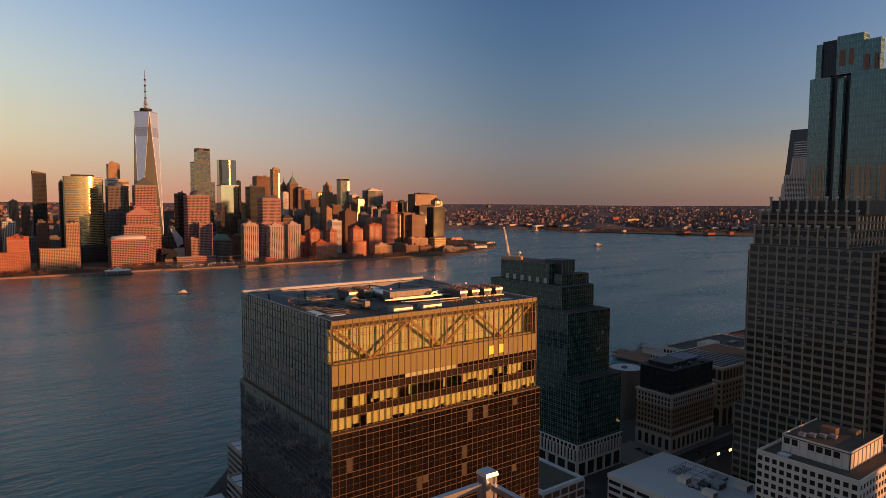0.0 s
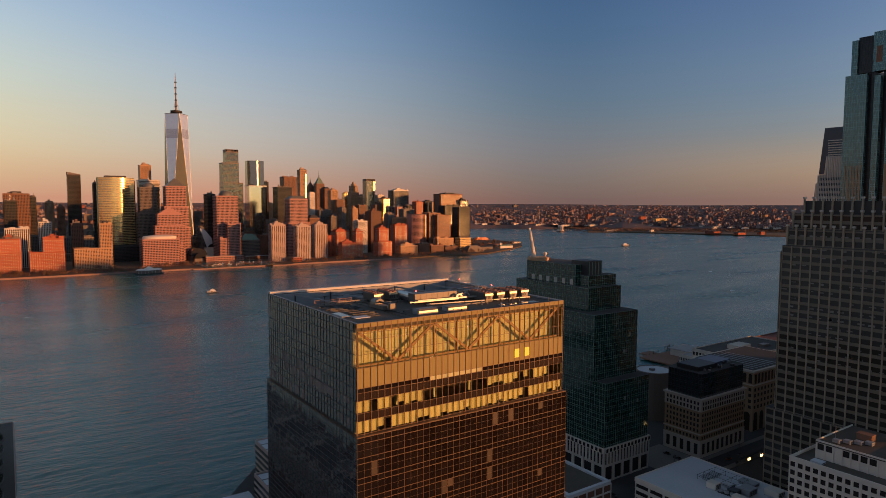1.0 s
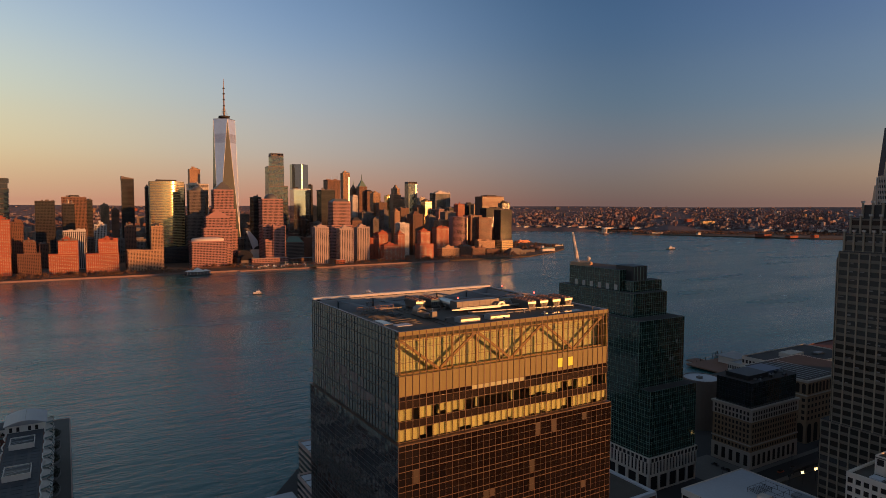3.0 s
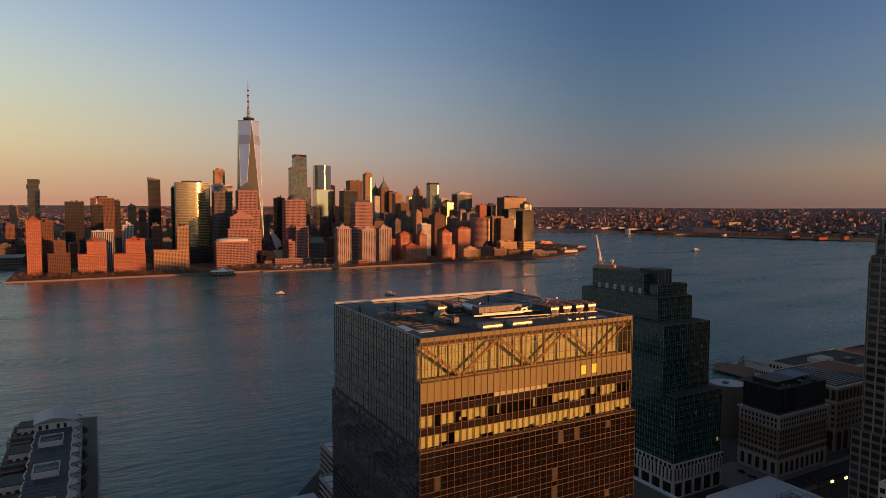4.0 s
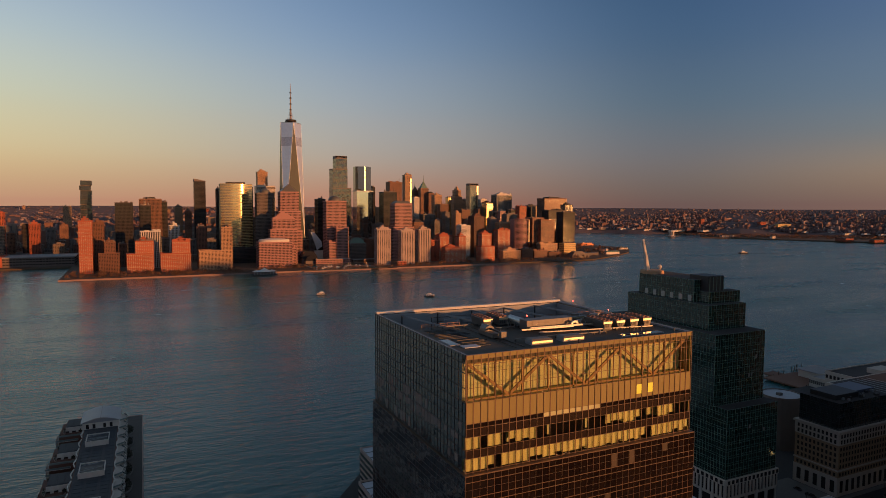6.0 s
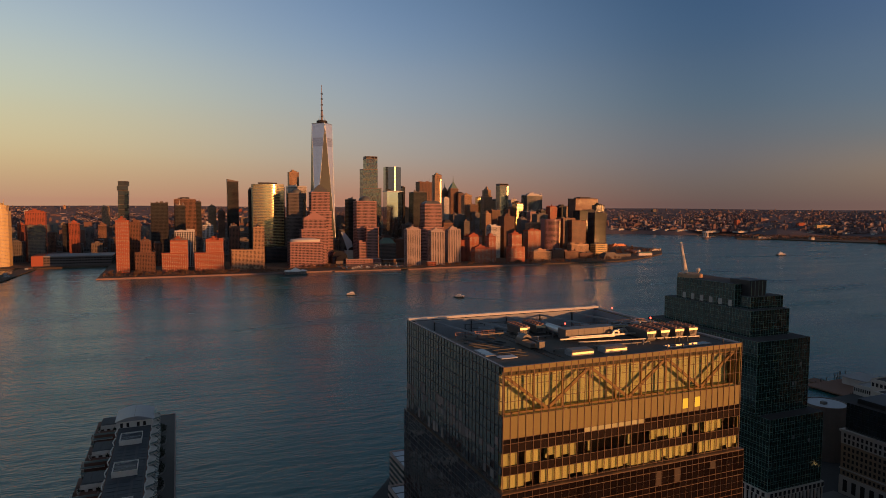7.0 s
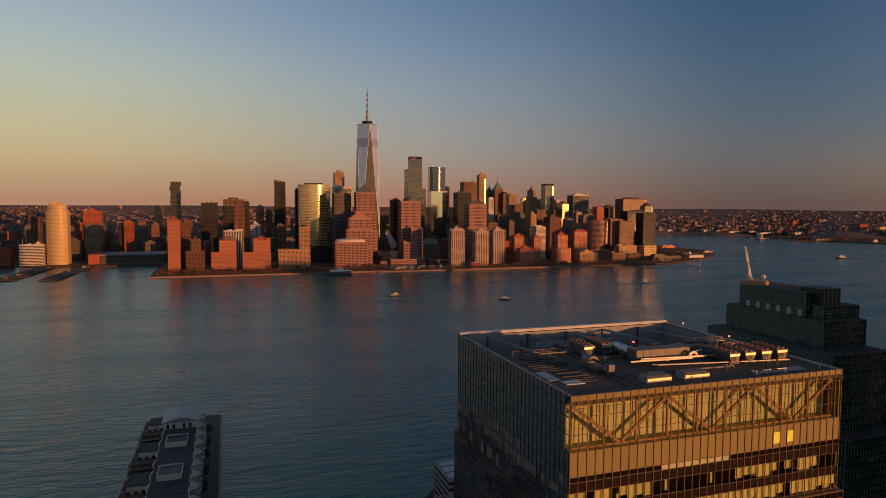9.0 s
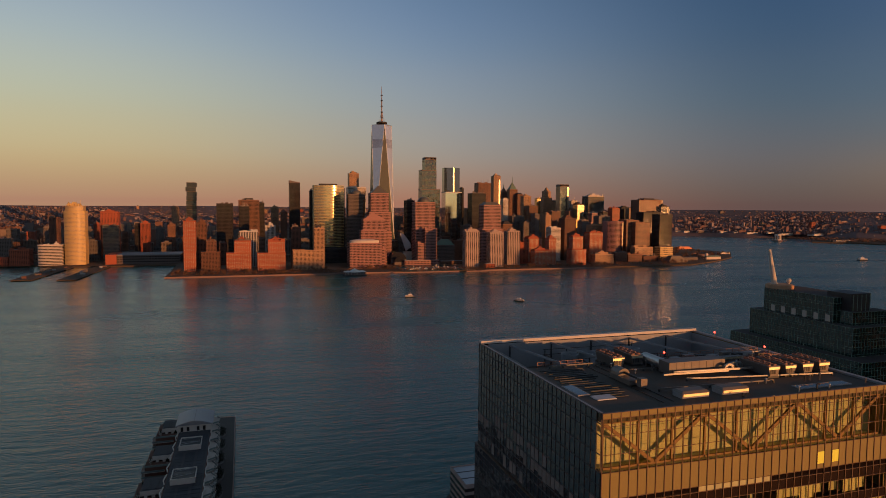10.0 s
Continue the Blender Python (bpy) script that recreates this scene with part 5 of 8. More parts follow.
def park_end():
    e = thing("museum", "low stepped grey museum with pyramid roof in the park", "museum", (1180, 1520, GROUND))
    for i in range(5):
        box("step", 1150 + i * 4, 1215 - i * 4, 1500 + i * 3, 1540 - i * 3, GROUND - 0.3 + (0 if i == 0 else 4 + 3 * i), GROUND + 7 + 3 * i, M["granite_dark"], e)
    box("wing", 1216, 1300, 1560, 1585, GROUND - 0.3, 12, M["grey"], e)
    e = thing("pier_house", "white pier house with small clock turret", "building", (1365, 1590, GROUND))
    box("wall", 1345, 1400, 1575, 1590, GROUND - 1, 11, M["white"], e)
    v, f = [], []
    add_taper(v, f, 1344, 1401, 1574, 1591, 11, 15, 5)
    obj("roof", v, f, M["copper"], e)
    box("turret", 1347, 1353, 1579, 1585, 11, 22, M["white"], e)
    e = thing("ferry_terminal", "long pale ferry building with red-lit roof sheds", "building", (1500, 2050, GROUND))
    box("wall", 1420, 1560, 2040, 2075, GROUND - 0.3, 16, M["goldstone"], e)
    box("roof", 1418, 1562, 2038, 2077, 16, 17, M["roof_pale"], e)
    box("tower", 1545, 1560, 2042, 2060, 17, 30, M["tan"], e)
    e = thing("ferry_slip", "orange ferry berthed beside the park's tip", "boat", (1605, 2020, 0))
    box("hull", 1575, 1640, 2010, 2026, -0.5, 9, M["ferry_orange"], e)
    box("upper_deck", 1582, 1632, 2012, 2024, 9, 13, M["ferry_orange"], e)
    box("wheelhouse", 1588, 1594, 2014, 2022, 13, 16, M["white"], e)
    e = thing("round_fort", "low round sandstone fort in the park", "fort", (1440, 1720, GROUND))
    v, f = [], []
    add_lathe(v, f, 1440, 1720, [(28, GROUND - 0.3), (28, 10), (25, 10), (25, 5)], 28)
    obj("wall", v, f, M["seawall"], e)
    for x0, x1, y0, y1, h in ((1560, 1600, 1760, 1780, 9), (1600, 1632, 1800, 1815, 7)):
        e = thing("park_pavilion", "small pale pavilion at the water's edge", "pavilion", ((x0 + x1) / 2, (y0 + y1) / 2, GROUND))
        box("wall", x0, x1, y0, y1, GROUND - 0.3, h, M["white"], e)
        box("roof", x0 - 1, x1 + 1, y0 - 1, y1 + 1, h, h + 1, M["roof_pale"], e)


M["ferry_orange"] = mat("orange ferry paint", (0.62, 0.16, 0.05), 0.5)
park_end()


# ---- the near bank ----
def gridded(e, x0, x1, y0, y1, z0, z1, storey, bay, pier, band, wall, glass, proud=0.35, band_wall=None, faces="-y -x", skip_core=False, pier_name="pier", band_name="spandrel"):
    """A glass core behind piers and floor bands, each a piece of its own."""
    if not skip_core:
        box("glazing", x0, x1, y0, y1, z0, z1, glass, e)
    rows = max(1, round((z1 - z0) / storey))
    dz = (z1 - z0) / rows
    for face in faces.split():
        a, b = (x0, x1) if face[1] == "y" else (y0, y1)
        cols = max(1, round((b - a) / bay))
        da = (b - a) / cols
        def bar(name, p, q, lo, hi, out, wall):
            if face == "-y":
                return box(name, p, q, y0 - out, y0 + 0.1, lo, hi, wall, e)
            if face == "+y":
                return box(name, p, q, y1 - 0.1, y1 + out, lo, hi, wall, e)
            if face == "-x":
                return box(name, x0 - out, x0 + 0.1, p, q, lo, hi, wall, e)
            return box(name, x1 - 0.1, x1 + out, p, q, lo, hi, wall, e)
        for i in range(cols + 1):
            c = a + da * i
            bar(pier_name, max(a, c - pier / 2), min(b, c + pier / 2), z0, z1, proud, wall)
        for j in range(rows + 1):
            c = z0 + dz * j
            bar(band_name, a + 0.02, b - 0.02, max(z0, c - band / 2), min(z1, c + band / 2), proud * 0.7, band_wall or wall)


def unit_box(name, x0, x1, y0, y1, z0, z1, material, label, category, group=""):
    """A roof unit: casing on skids with a lid and side louvres."""
    e = thing(name, label, category, ((x0 + x1) / 2, (y0 + y1) / 2, z0), group)
    box("casing", x0, x1, y0, y1, z0 + 0.25, z1, material, e)
    box("lid", x0 - 0.08, x1 + 0.08, y0 - 0.08, y1 + 0.08, z1 - 0.06, z1 + 0.08, material, e)
    for y in (y0 + 0.2, y1 - 0.4):
        box("skid", x0 + 0.1, x1 - 0.1, y, y + 0.2, z0, z0 + 0.25, M["steel_dark"], e)
    n = 4
    for i in range(n):
        z = z0 + 0.45 + (z1 - z0 - 0.7) * i / n
        box("louvre", x0 + 0.25, x1 - 0.25, y0 - 0.05, y0 + 0.01, z, z + (z1 - z0 - 0.7) / n * 0.55, M["steel_dark"], e)
    return e


M["steel_dark"] = mat("dark steel", (0.05, 0.05, 0.052), 0.5, 0.4, vary=0.3, scale=0.5, fine=6)
M["bright"] = mat("polished sheet metal", (0.80, 0.70, 0.50), 0.42, 1.0, vary=0.1, scale=1.0, fine=8)
M["rail"] = mat("rusty rail paint", (0.26, 0.13, 0.09), 0.5, 0.2)
M["unit"] = mat("pale unit casing", (0.15, 0.135, 0.125), 0.45, 0.2, scale=0.6, fine=6)
M["ochre"] = mat("ochre facade panel", (0.236, 0.188, 0.064), 0.7, vary=0.10, scale=0.08, fine=1.5, objvar=0.10)
M["cream"] = mat("cream inner wall", (0.47, 0.49, 0.30), 0.8, vary=0.10, scale=0.15, fine=1.5)
M["blind"] = mat("drawn blind", (0.46, 0.46, 0.25), 0.8, vary=0.08, scale=0.3, fine=4, objvar=0.22)
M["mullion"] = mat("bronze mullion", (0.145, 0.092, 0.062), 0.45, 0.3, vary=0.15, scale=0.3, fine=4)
# copy of the front mullion, coloured darker for the side out of the sun
M["mullion_shade"] = mat("mullion toned for the shaded side", (0.085, 0.078, 0.075), 0.5, 0.3, vary=0.15, scale=0.3, fine=4)
M["truss"] = mat("brown truss steel", (0.26, 0.16, 0.09), 0.6, 0.1, scale=0.3, fine=3)
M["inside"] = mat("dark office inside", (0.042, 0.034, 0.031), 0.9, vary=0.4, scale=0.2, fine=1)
M["deck"] = mat("roof membrane", (0.085, 0.071, 0.058), 0.8, vary=0.45, scale=0.18, fine=2.0)
M["screen"] = mat("grey roof screen", (0.27, 0.28, 0.295), 0.6, vary=0.2, scale=0.15, fine=2.0)
G["bronze"] = mirror_glass("bronze mirror glass panes", (0.0105, 0.008, 0.0075), 0.04, 0.0, 1.75, 0.02, 0.6, 0.25)
G["side"] = mirror_glass("dark side glass panes", (0.032, 0.036, 0.042), 0.04, 0.0, 2.35, 0.03, 0.6, 0.2)
G["clear"] = clear_glass("clear bronze glass", (0.90, 0.94, 0.80))
M["lamp_red"] = glow("red beacon", (1.0, 0.08, 0.05), 6.0)
M["lamp_warm"] = glow("warm lamp", (1.0, 0.66, 0.26), 2.6)
M["lamp_white"] = glow("white lamp", (1.0, 0.95, 0.85), 6.0)


def gold_tower():
    W, D, TOP, SET = 55.5, 49.6, 133.6, 111.5
    e = thing("office_tower", "square glass office tower with gold-lit upper front and roof plant", "tower", (W / 2, D / 2, GROUND))
    n, m = 36, 32
    dx, dy = W / n, D / m
    rng = random.Random(7)
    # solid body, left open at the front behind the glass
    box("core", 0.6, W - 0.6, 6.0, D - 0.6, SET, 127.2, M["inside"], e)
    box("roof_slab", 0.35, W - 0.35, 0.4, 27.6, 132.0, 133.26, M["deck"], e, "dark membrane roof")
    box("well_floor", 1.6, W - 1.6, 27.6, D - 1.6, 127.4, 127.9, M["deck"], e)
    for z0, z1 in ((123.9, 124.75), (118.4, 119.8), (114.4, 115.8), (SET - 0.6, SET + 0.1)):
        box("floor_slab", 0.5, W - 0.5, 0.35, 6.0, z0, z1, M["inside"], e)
    box("plant_floor", 0.5, W - 0.5, 0.35, 3.0, 124.75, 124.8, M["cream"], e)
    box("back_wall", 0.6, W - 0.6, 3.0, 3.3, 124.75, 132.0, M["cream"], e, "cream inner wall behind the glass")
    for i in range(n // 4 + 1):
        x = 0.8 + i * (W - 1.6) / (n // 4)
        box("column", x - 0.15, x + 0.15, 1.05, 1.4, 124.75, 132.0, M["truss"], e)
    box("truss_chord", 0.6, W - 0.6, 1.05, 1.4, 131.6, 132.0, M["truss"], e)
    box("truss_chord", 0.6, W - 0.6, 1.05, 1.4, 124.76, 125.1, M["truss"], e)
    for i in range(6):
        a, b = 0.8 + i * (W - 1.6) / 6, 0.8 + (i + 1) * (W - 1.6) / 6
        za, zb = (131.8, 125.0) if i % 2 == 0 else (125.0, 131.8)
        v, f = [], []
        add_beam(v, f, (a, 1.22, za), (b, 1.22, zb), 0.35, 0.55)
        obj("truss_diagonal", v, f, M["truss"], e)
    # front, row by row
    def pane(name, i, z0, z1, y, material, shade=True):
        a, b = i * dx + 0.05, (i + 1) * dx - 0.05
        if shade:
            return box(name, a, b, y, y + 0.04, z0, z1, material, e)
        o = obj(name, [(a, y, z0), (b, y, z0), (b, y, z1), (a, y, z1)], [(0, 1, 2, 3)], material, e)
        o.visible_shadow = shade
        return o
    for i in range(n):
        pane("fascia_panel", i, 132.82, 133.55, 0.0, M["ochre"])
        for z0, z1 in ((130.3, 132.75), (127.5, 130.25), (124.85, 127.45)):
            pane("pane", i, z0, z1, 0.06, G["clear"], False)
        pane("panel", i, 120.85, 124.75, 0.02, M["ochre"])
        if i in (26, 28):
            pane("bright_panel", i, 121.6, 123.6, -0.03, M["blind_bright"])
        lit = 0.62 if i < 12 else 0.3
        pane("slot_pane", i, 119.95, 120.8, 0.06, M["blind"] if 10 < i < 20 and rng.random() < 0.8 else G["bronze"])
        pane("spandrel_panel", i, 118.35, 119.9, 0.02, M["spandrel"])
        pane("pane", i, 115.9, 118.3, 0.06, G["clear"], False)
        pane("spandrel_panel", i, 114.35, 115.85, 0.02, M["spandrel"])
        pane("pane", i, 111.8, 114.3, 0.06, G["clear"], False)
        if rng.random() < lit:
            h = rng.choice((1.0, 1.0, 0.85, 0.7))
            pane("blind", i, 118.25 - 2.3 * h, 118.25, 0.3, M["blind"])
        if rng.random() < 0.94:
            h = rng.choice((1.0, 1.0, 1.0, 0.9, 0.75))
            pane("blind", i, 114.25 - 2.4 * h, 114.25, 0.3, M["blind"])
    for i in range(0, n + 1, 6):
        box("office_column", i * dx - 0.3 + 0.5, i * dx + 0.3 + 0.5, 1.2, 1.8, 111.6, 118.4, M["cream"], e)
    for i in range(n + 1):
        x = min(W - 0.06, max(0.06, i * dx))
        box("mullion", x - 0.055, x + 0.055, -0.09, 0.05, SET, TOP, M["mullion"], e)
    for z in (TOP, 132.78, 131.6, 130.27, 127.47, 124.8, 120.82, 119.92, 118.32, 115.87, 114.32, 111.7):
        box("transom", 0, W, -0.07, 0.055, z - 0.035, z + 0.035, M["mullion"], e)
    # side facing the river mouth of the street: dark reflecting panes, a little out of true
    v, f = [], []
    rows = ((130.3, 133.5), (127.5, 130.25), (124.85, 127.45), (122.8, 124.75), (120.85, 122.75), (118.35, 120.8), (115.9, 118.3), (114.35, 115.85), (111.8, 114.3))
    for j in range(m):
        for z0, z1 in rows:
            t = [rng.gauss(0, 0.006) for _ in range(4)]
            k = len(v)
            ya, yb = j * dy + 0.05, (j + 1) * dy - 0.05
            if j < 1 and (z0 > 124 or z0 in (115.9, 111.8)):
                # the corner bays are clear, so the sunlit room shows through them
                o = obj("corner_pane", [(0.05, yb, z0), (0.05, ya, z0), (0.05, ya, z1), (0.05, yb, z1)], [(0, 1, 2, 3)], G["clear"], e)
                o.visible_shadow = False
                continue
            v += [(0.05 + t[0], yb, z0), (0.05 + t[1], ya, z0), (0.05 + t[2], ya, z1), (0.05 + t[3], yb, z1)]
            f.append((k, k + 1, k + 2, k + 3))
            if z0 in (115.9, 111.8, 118.35) and rng.random() < (0.75 if z0 == 115.9 else 0.3):
                q = 0.5 + 0.5 * rng.random()
                o = box("side_blind", 0.0, 0.03, ya + 0.08, yb - 0.08, z1 - (z1 - z0) * q, z1 - 0.05, M["blind_grey"], e)
    obj("side_panes", v, f, G["side"], e, "dark reflecting panes", "stuff")
    box("side_backing", 0.12, 0.5, 3.2, D, SET, TOP - 0.1, M["inside"], e)
    for j in range(m + 1):
        y = min(D - 0.06, max(0.3, j * dy))
        box("mullion", -0.03, 0.06, y - 0.04, y + 0.04, SET, TOP, M["mullion_shade"], e)
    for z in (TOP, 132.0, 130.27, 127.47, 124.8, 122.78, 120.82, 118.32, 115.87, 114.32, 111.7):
        box("transom", -0.08, 0.06, 0.3, D, z - 0.05, z + 0.05, M["mullion_shade"], e)
    # right and back walls of the upper part
    box("side_wall", W - 0.3, W, 0.3, D, SET, TOP - 0.02, M["ochre"], e)
    box("rear_wall", 0.5, W - 0.3, D - 0.3, D, SET, TOP - 0.02, G["side"], e)
    # parapet and well walls
    box("coping", 0, W, -0.05, 0.36, 133.55, 133.64, M["mullion"], e)
    box("coping", -0.05, 0.36, 0.36, D, 133.5, 133.66, M["screen"], e)
    box("coping", W - 0.9, W + 0.05, 0.36, D, 133.3, 133.64, M["screen"], e)
    box("coping", 0, W, D - 1.2, D + 0.1, 133.5, 134.1, M["pale"], e, "pale wide rear coping")
    box("gutter", 0.4, 1.2, 0.5, D - 2, 133.26, 133.4, M["steel_dark"], e)
    box("well_wall", 1.3, 1.6, 27.6, D - 1.3, 127.9, 133.2, M["screen"], e)
    box("well_wall", 1.6, W - 1.6, D - 1.6, D - 1.3, 127.9, 133.4, M["screen"], e)
    box("well_wall", W - 1.6, W - 1.3, 27.6, D - 1.6, 127.9, 133.2, M["screen"], e)
    box("well_wall", 1.6, W - 1.6, 27.3, 27.6, 127.9, 132.7, M["screen"], e)
    for x in (6.5, 16.5, 26.5, 36.5, 46.5):
        v, f = [], []
        add_beam(v, f, (x, D - 1.6, 132.9), (x + 4, 27.5, 132.9), 0.25, 0.4)
        obj("well_beam", v, f, M["screen"], e)
        box("well_post", x - 0.12, x + 0.12, D - 1.9, D - 1.6, 127.9, 132.9, M["steel_dark"], e)
    # lower part: slightly wider, bronze panes between double floor lines
    x0, x1, y0, y1 = -0.5, W + 0.6, -0.9, D + 0.5
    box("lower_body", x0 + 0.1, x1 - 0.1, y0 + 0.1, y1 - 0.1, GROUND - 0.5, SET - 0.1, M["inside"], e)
    box("ledge", x0, x1, y0, y1, SET - 0.1, SET, M["mullion"], e)
    v, f, v2, f2 = [], [], [], []
    z, floors = SET - 0.1, []
    while z > GROUND + 6:
        floors.append(z)
        z -= 4.05
    nx, ny = 37, 33
    ddx, ddy = (x1 - x0) / nx, (y1 - y0) / ny
    for zt in floors:
        for z0, z1 in ((zt - 1.15, zt - 0.05), (zt - 4.0, zt - 1.2)):
            for i in range(nx):
                k = len(v)
                t = [rng.gauss(0, 0.006) for _ in range(4)]
                a, b = x0 + i * ddx, x0 + (i + 1) * ddx
                v += [(a, y0 + t[0], z0), (b, y0 + t[1], z0), (b, y0 + t[2], z1), (a, y0 + t[3], z1)]
                f.append((k, k + 1, k + 2, k + 3))
            for j in range(ny):
                k = len(v2)
                t = [rng.gauss(0, 0.006) for _ in range(4)]
                a, b = y0 + j * ddy, y0 + (j + 1) * ddy
                v2 += [(x0 + t[0], b, z0), (x0 + t[1], a, z0), (x0 + t[2], a, z1), (x0 + t[3], b, z1)]
                f2.append((k, k + 1, k + 2, k + 3))
    for zt in floors[:12]:
        for i in range(nx):
            if rng.random() < 0.06:
                h = rng.choice((2.7, 2.7, 1.6))
                box("brown_blind", x0 + i * ddx + 0.12, x0 + (i + 1) * ddx - 0.12, y0 - 0.03, y0 - 0.01, zt - 1.25 - h, zt - 1.25, M["blind_brown"], e)
    obj("front_panes", v, f, G["bronze"], e, "bronze reflecting panes", "stuff")
    obj("side_panes", v2, f2, G["side"], e, "dark reflecting panes", "stuff")
    for i in range(nx + 1):
        x = x0 + i * ddx
        box("mullion", x - 0.022, x + 0.022, y0 - 0.05, y0 + 0.05, GROUND, SET - 0.1, M["mullion"], e)
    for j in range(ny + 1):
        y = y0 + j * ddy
        box("mullion", x0 - 0.03, x0 + 0.05, y - 0.04, y + 0.04, GROUND, SET - 0.1, M["mullion_shade"], e)
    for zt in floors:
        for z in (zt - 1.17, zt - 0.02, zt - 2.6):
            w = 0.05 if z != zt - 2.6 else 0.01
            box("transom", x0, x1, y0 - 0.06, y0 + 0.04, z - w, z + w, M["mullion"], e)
            box("transom", x0 - 0.06, x0 + 0.04, y0, y1, z - 0.04, z + 0.04, M["mullion_shade"], e)


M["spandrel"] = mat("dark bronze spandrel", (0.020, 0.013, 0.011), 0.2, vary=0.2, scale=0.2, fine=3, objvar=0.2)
M["blind_bright"] = mat("bright yellow blind", (0.85, 0.92, 0.12), 0.7, vary=0.05)
M["blind_brown"] = mat("brown blind", (0.034, 0.022, 0.017), 0.6, vary=0.2, objvar=0.6)
M["blind_grey"] = mat("grey blind", (0.21, 0.195, 0.18), 0.8, vary=0.2, objvar=0.4)
gold_tower()


# roof plant of the gold tower
DECK = 133.28


def cooling_tower(x, y):
    e = thing("cooling_tower", "round dark cooling tower fan stack in the roof well", "cooling tower", (x, y, 127.9), "roof cooling towers")
    v, f = [], []
    add_box(v, f, x - 2.1, x + 2.1, y - 2.1, y + 2.1, 127.9, 130.8)
    obj("basin", v, f, M["screen"], e)
    v, f = [], []
    add_lathe(v, f, x, y, [(1.9, 130.8), (1.75, 131.6), (1.85, 132.7), (1.7, 132.7), (1.6, 131.8)], 24)
    obj("fan_cowl", v, f, M["screen"], e)
    v, f = [], []
    for i in range(6):
        a = i * math.pi / 3
        add_beam(v, f, (x, y, 132.1), (x + 1.5 * math.cos(a), y + 1.5 * math.sin(a), 132.1), 0.3, 0.06)
    obj("fan", v, f, M["metal"], e)


for cx, cy in ((16.0, 38.6), (20.4, 39.0), (27.2, 39.4), (31.6, 39.8)):
    cooling_tower(cx, cy)


def chiller(x, y, length=7.0, group="roof chillers"):
    """Air-cooled chiller: coil sides, sloped end and rows of fan rings on top."""
    e = thing("chiller", "pale air-cooled chiller with fan rings on its top", "chiller", (x, y, DECK), group)
    w = 1.25
    box("base_frame", x - w, x + w, y, y + length, DECK, DECK + 0.35, M["steel_dark"], e)
    v, f = [], []
    k = len(v)
    v += [(x - w * 0.7, y, DECK + 0.35), (x + w * 0.7, y, DECK + 0.35), (x + w * 0.7, y + length, DECK + 0.35), (x - w * 0.7, y + length, DECK + 0.35),
          (x - w, y, DECK + 2.0), (x + w, y, DECK + 2.0), (x + w, y + length, DECK + 2.0), (x - w, y + length, DECK + 2.0)]
    f += [(0, 1, 5, 4), (1, 2, 6, 5), (2, 3, 7, 6), (3, 0, 4, 7), (4, 5, 6, 7)]
    obj("coil", v, f, M["unit"], e)
    box("top_frame", x - w - 0.05, x + w + 0.05, y - 0.05, y + length + 0.05, DECK + 1.95, DECK + 2.12, M["unit"], e)
    box("end_panel", x - w * 0.95, x + w * 0.95, y - 0.05, y + 0.02, DECK + 1.5, DECK + 1.95, M["bright"], e)
    for i in range(3):
        box("end_louvre", x - w * 0.75 + i * 0.5, x - w * 0.75 + i * 0.5 + 0.33, y - 0.06, y + 0.02, DECK + 0.7, DECK + 1.5, M["steel_dark"], e)
    for i in range(5):
        for s in (-0.55, 0.55):
            v, f = [], []
            add_lathe(v, f, x + s * 1.1, y + 0.8 + i * 1.3, [(0.5, DECK + 2.1), (0.47, DECK + 2.35), (0.38, DECK + 2.35), (0.36, DECK + 2.15)], 12)
            obj("fan_ring", v, f, M["rail"], e)


for cx, cy in ((40.3, 9.6), (44.0, 9.6), (47.9, 9.6), (51.7, 9.6)):
    chiller(cx, cy, 6.8)
for cx, cy in ((17.4, 22.8), (21.9, 23.6)):
    chiller(cx, cy, 6.0)


def smoke_hatch(x0, x1, y0, y1):
    e = thing("roof_hatch", "low pale roof hatch box with bright front edge", "roof hatch", ((x0 + x1) / 2, (y0 + y1) / 2, DECK), "roof hatches")
    box("curb", x0, x1, y0, y1, DECK, DECK + 0.8, M["screen"], e)
    v, f = [], []
    add_taper(v, f, x0 - 0.1, x1 + 0.1, y0 - 0.1, y1 + 0.1, DECK + 0.8, DECK + 1.15, 0.35)
    obj("lid", v, f, M["unit"], e)
    box("front_rim", x0 + 0.1, x1 - 0.1, y0 - 0.12, y0 - 0.02, DECK + 0.35, DECK + 0.75, M["bright"], e)


smoke_hatch(16.4, 21.4, 3.6, 6.0)
smoke_hatch(24.0, 29.2, 3.6, 6.0)


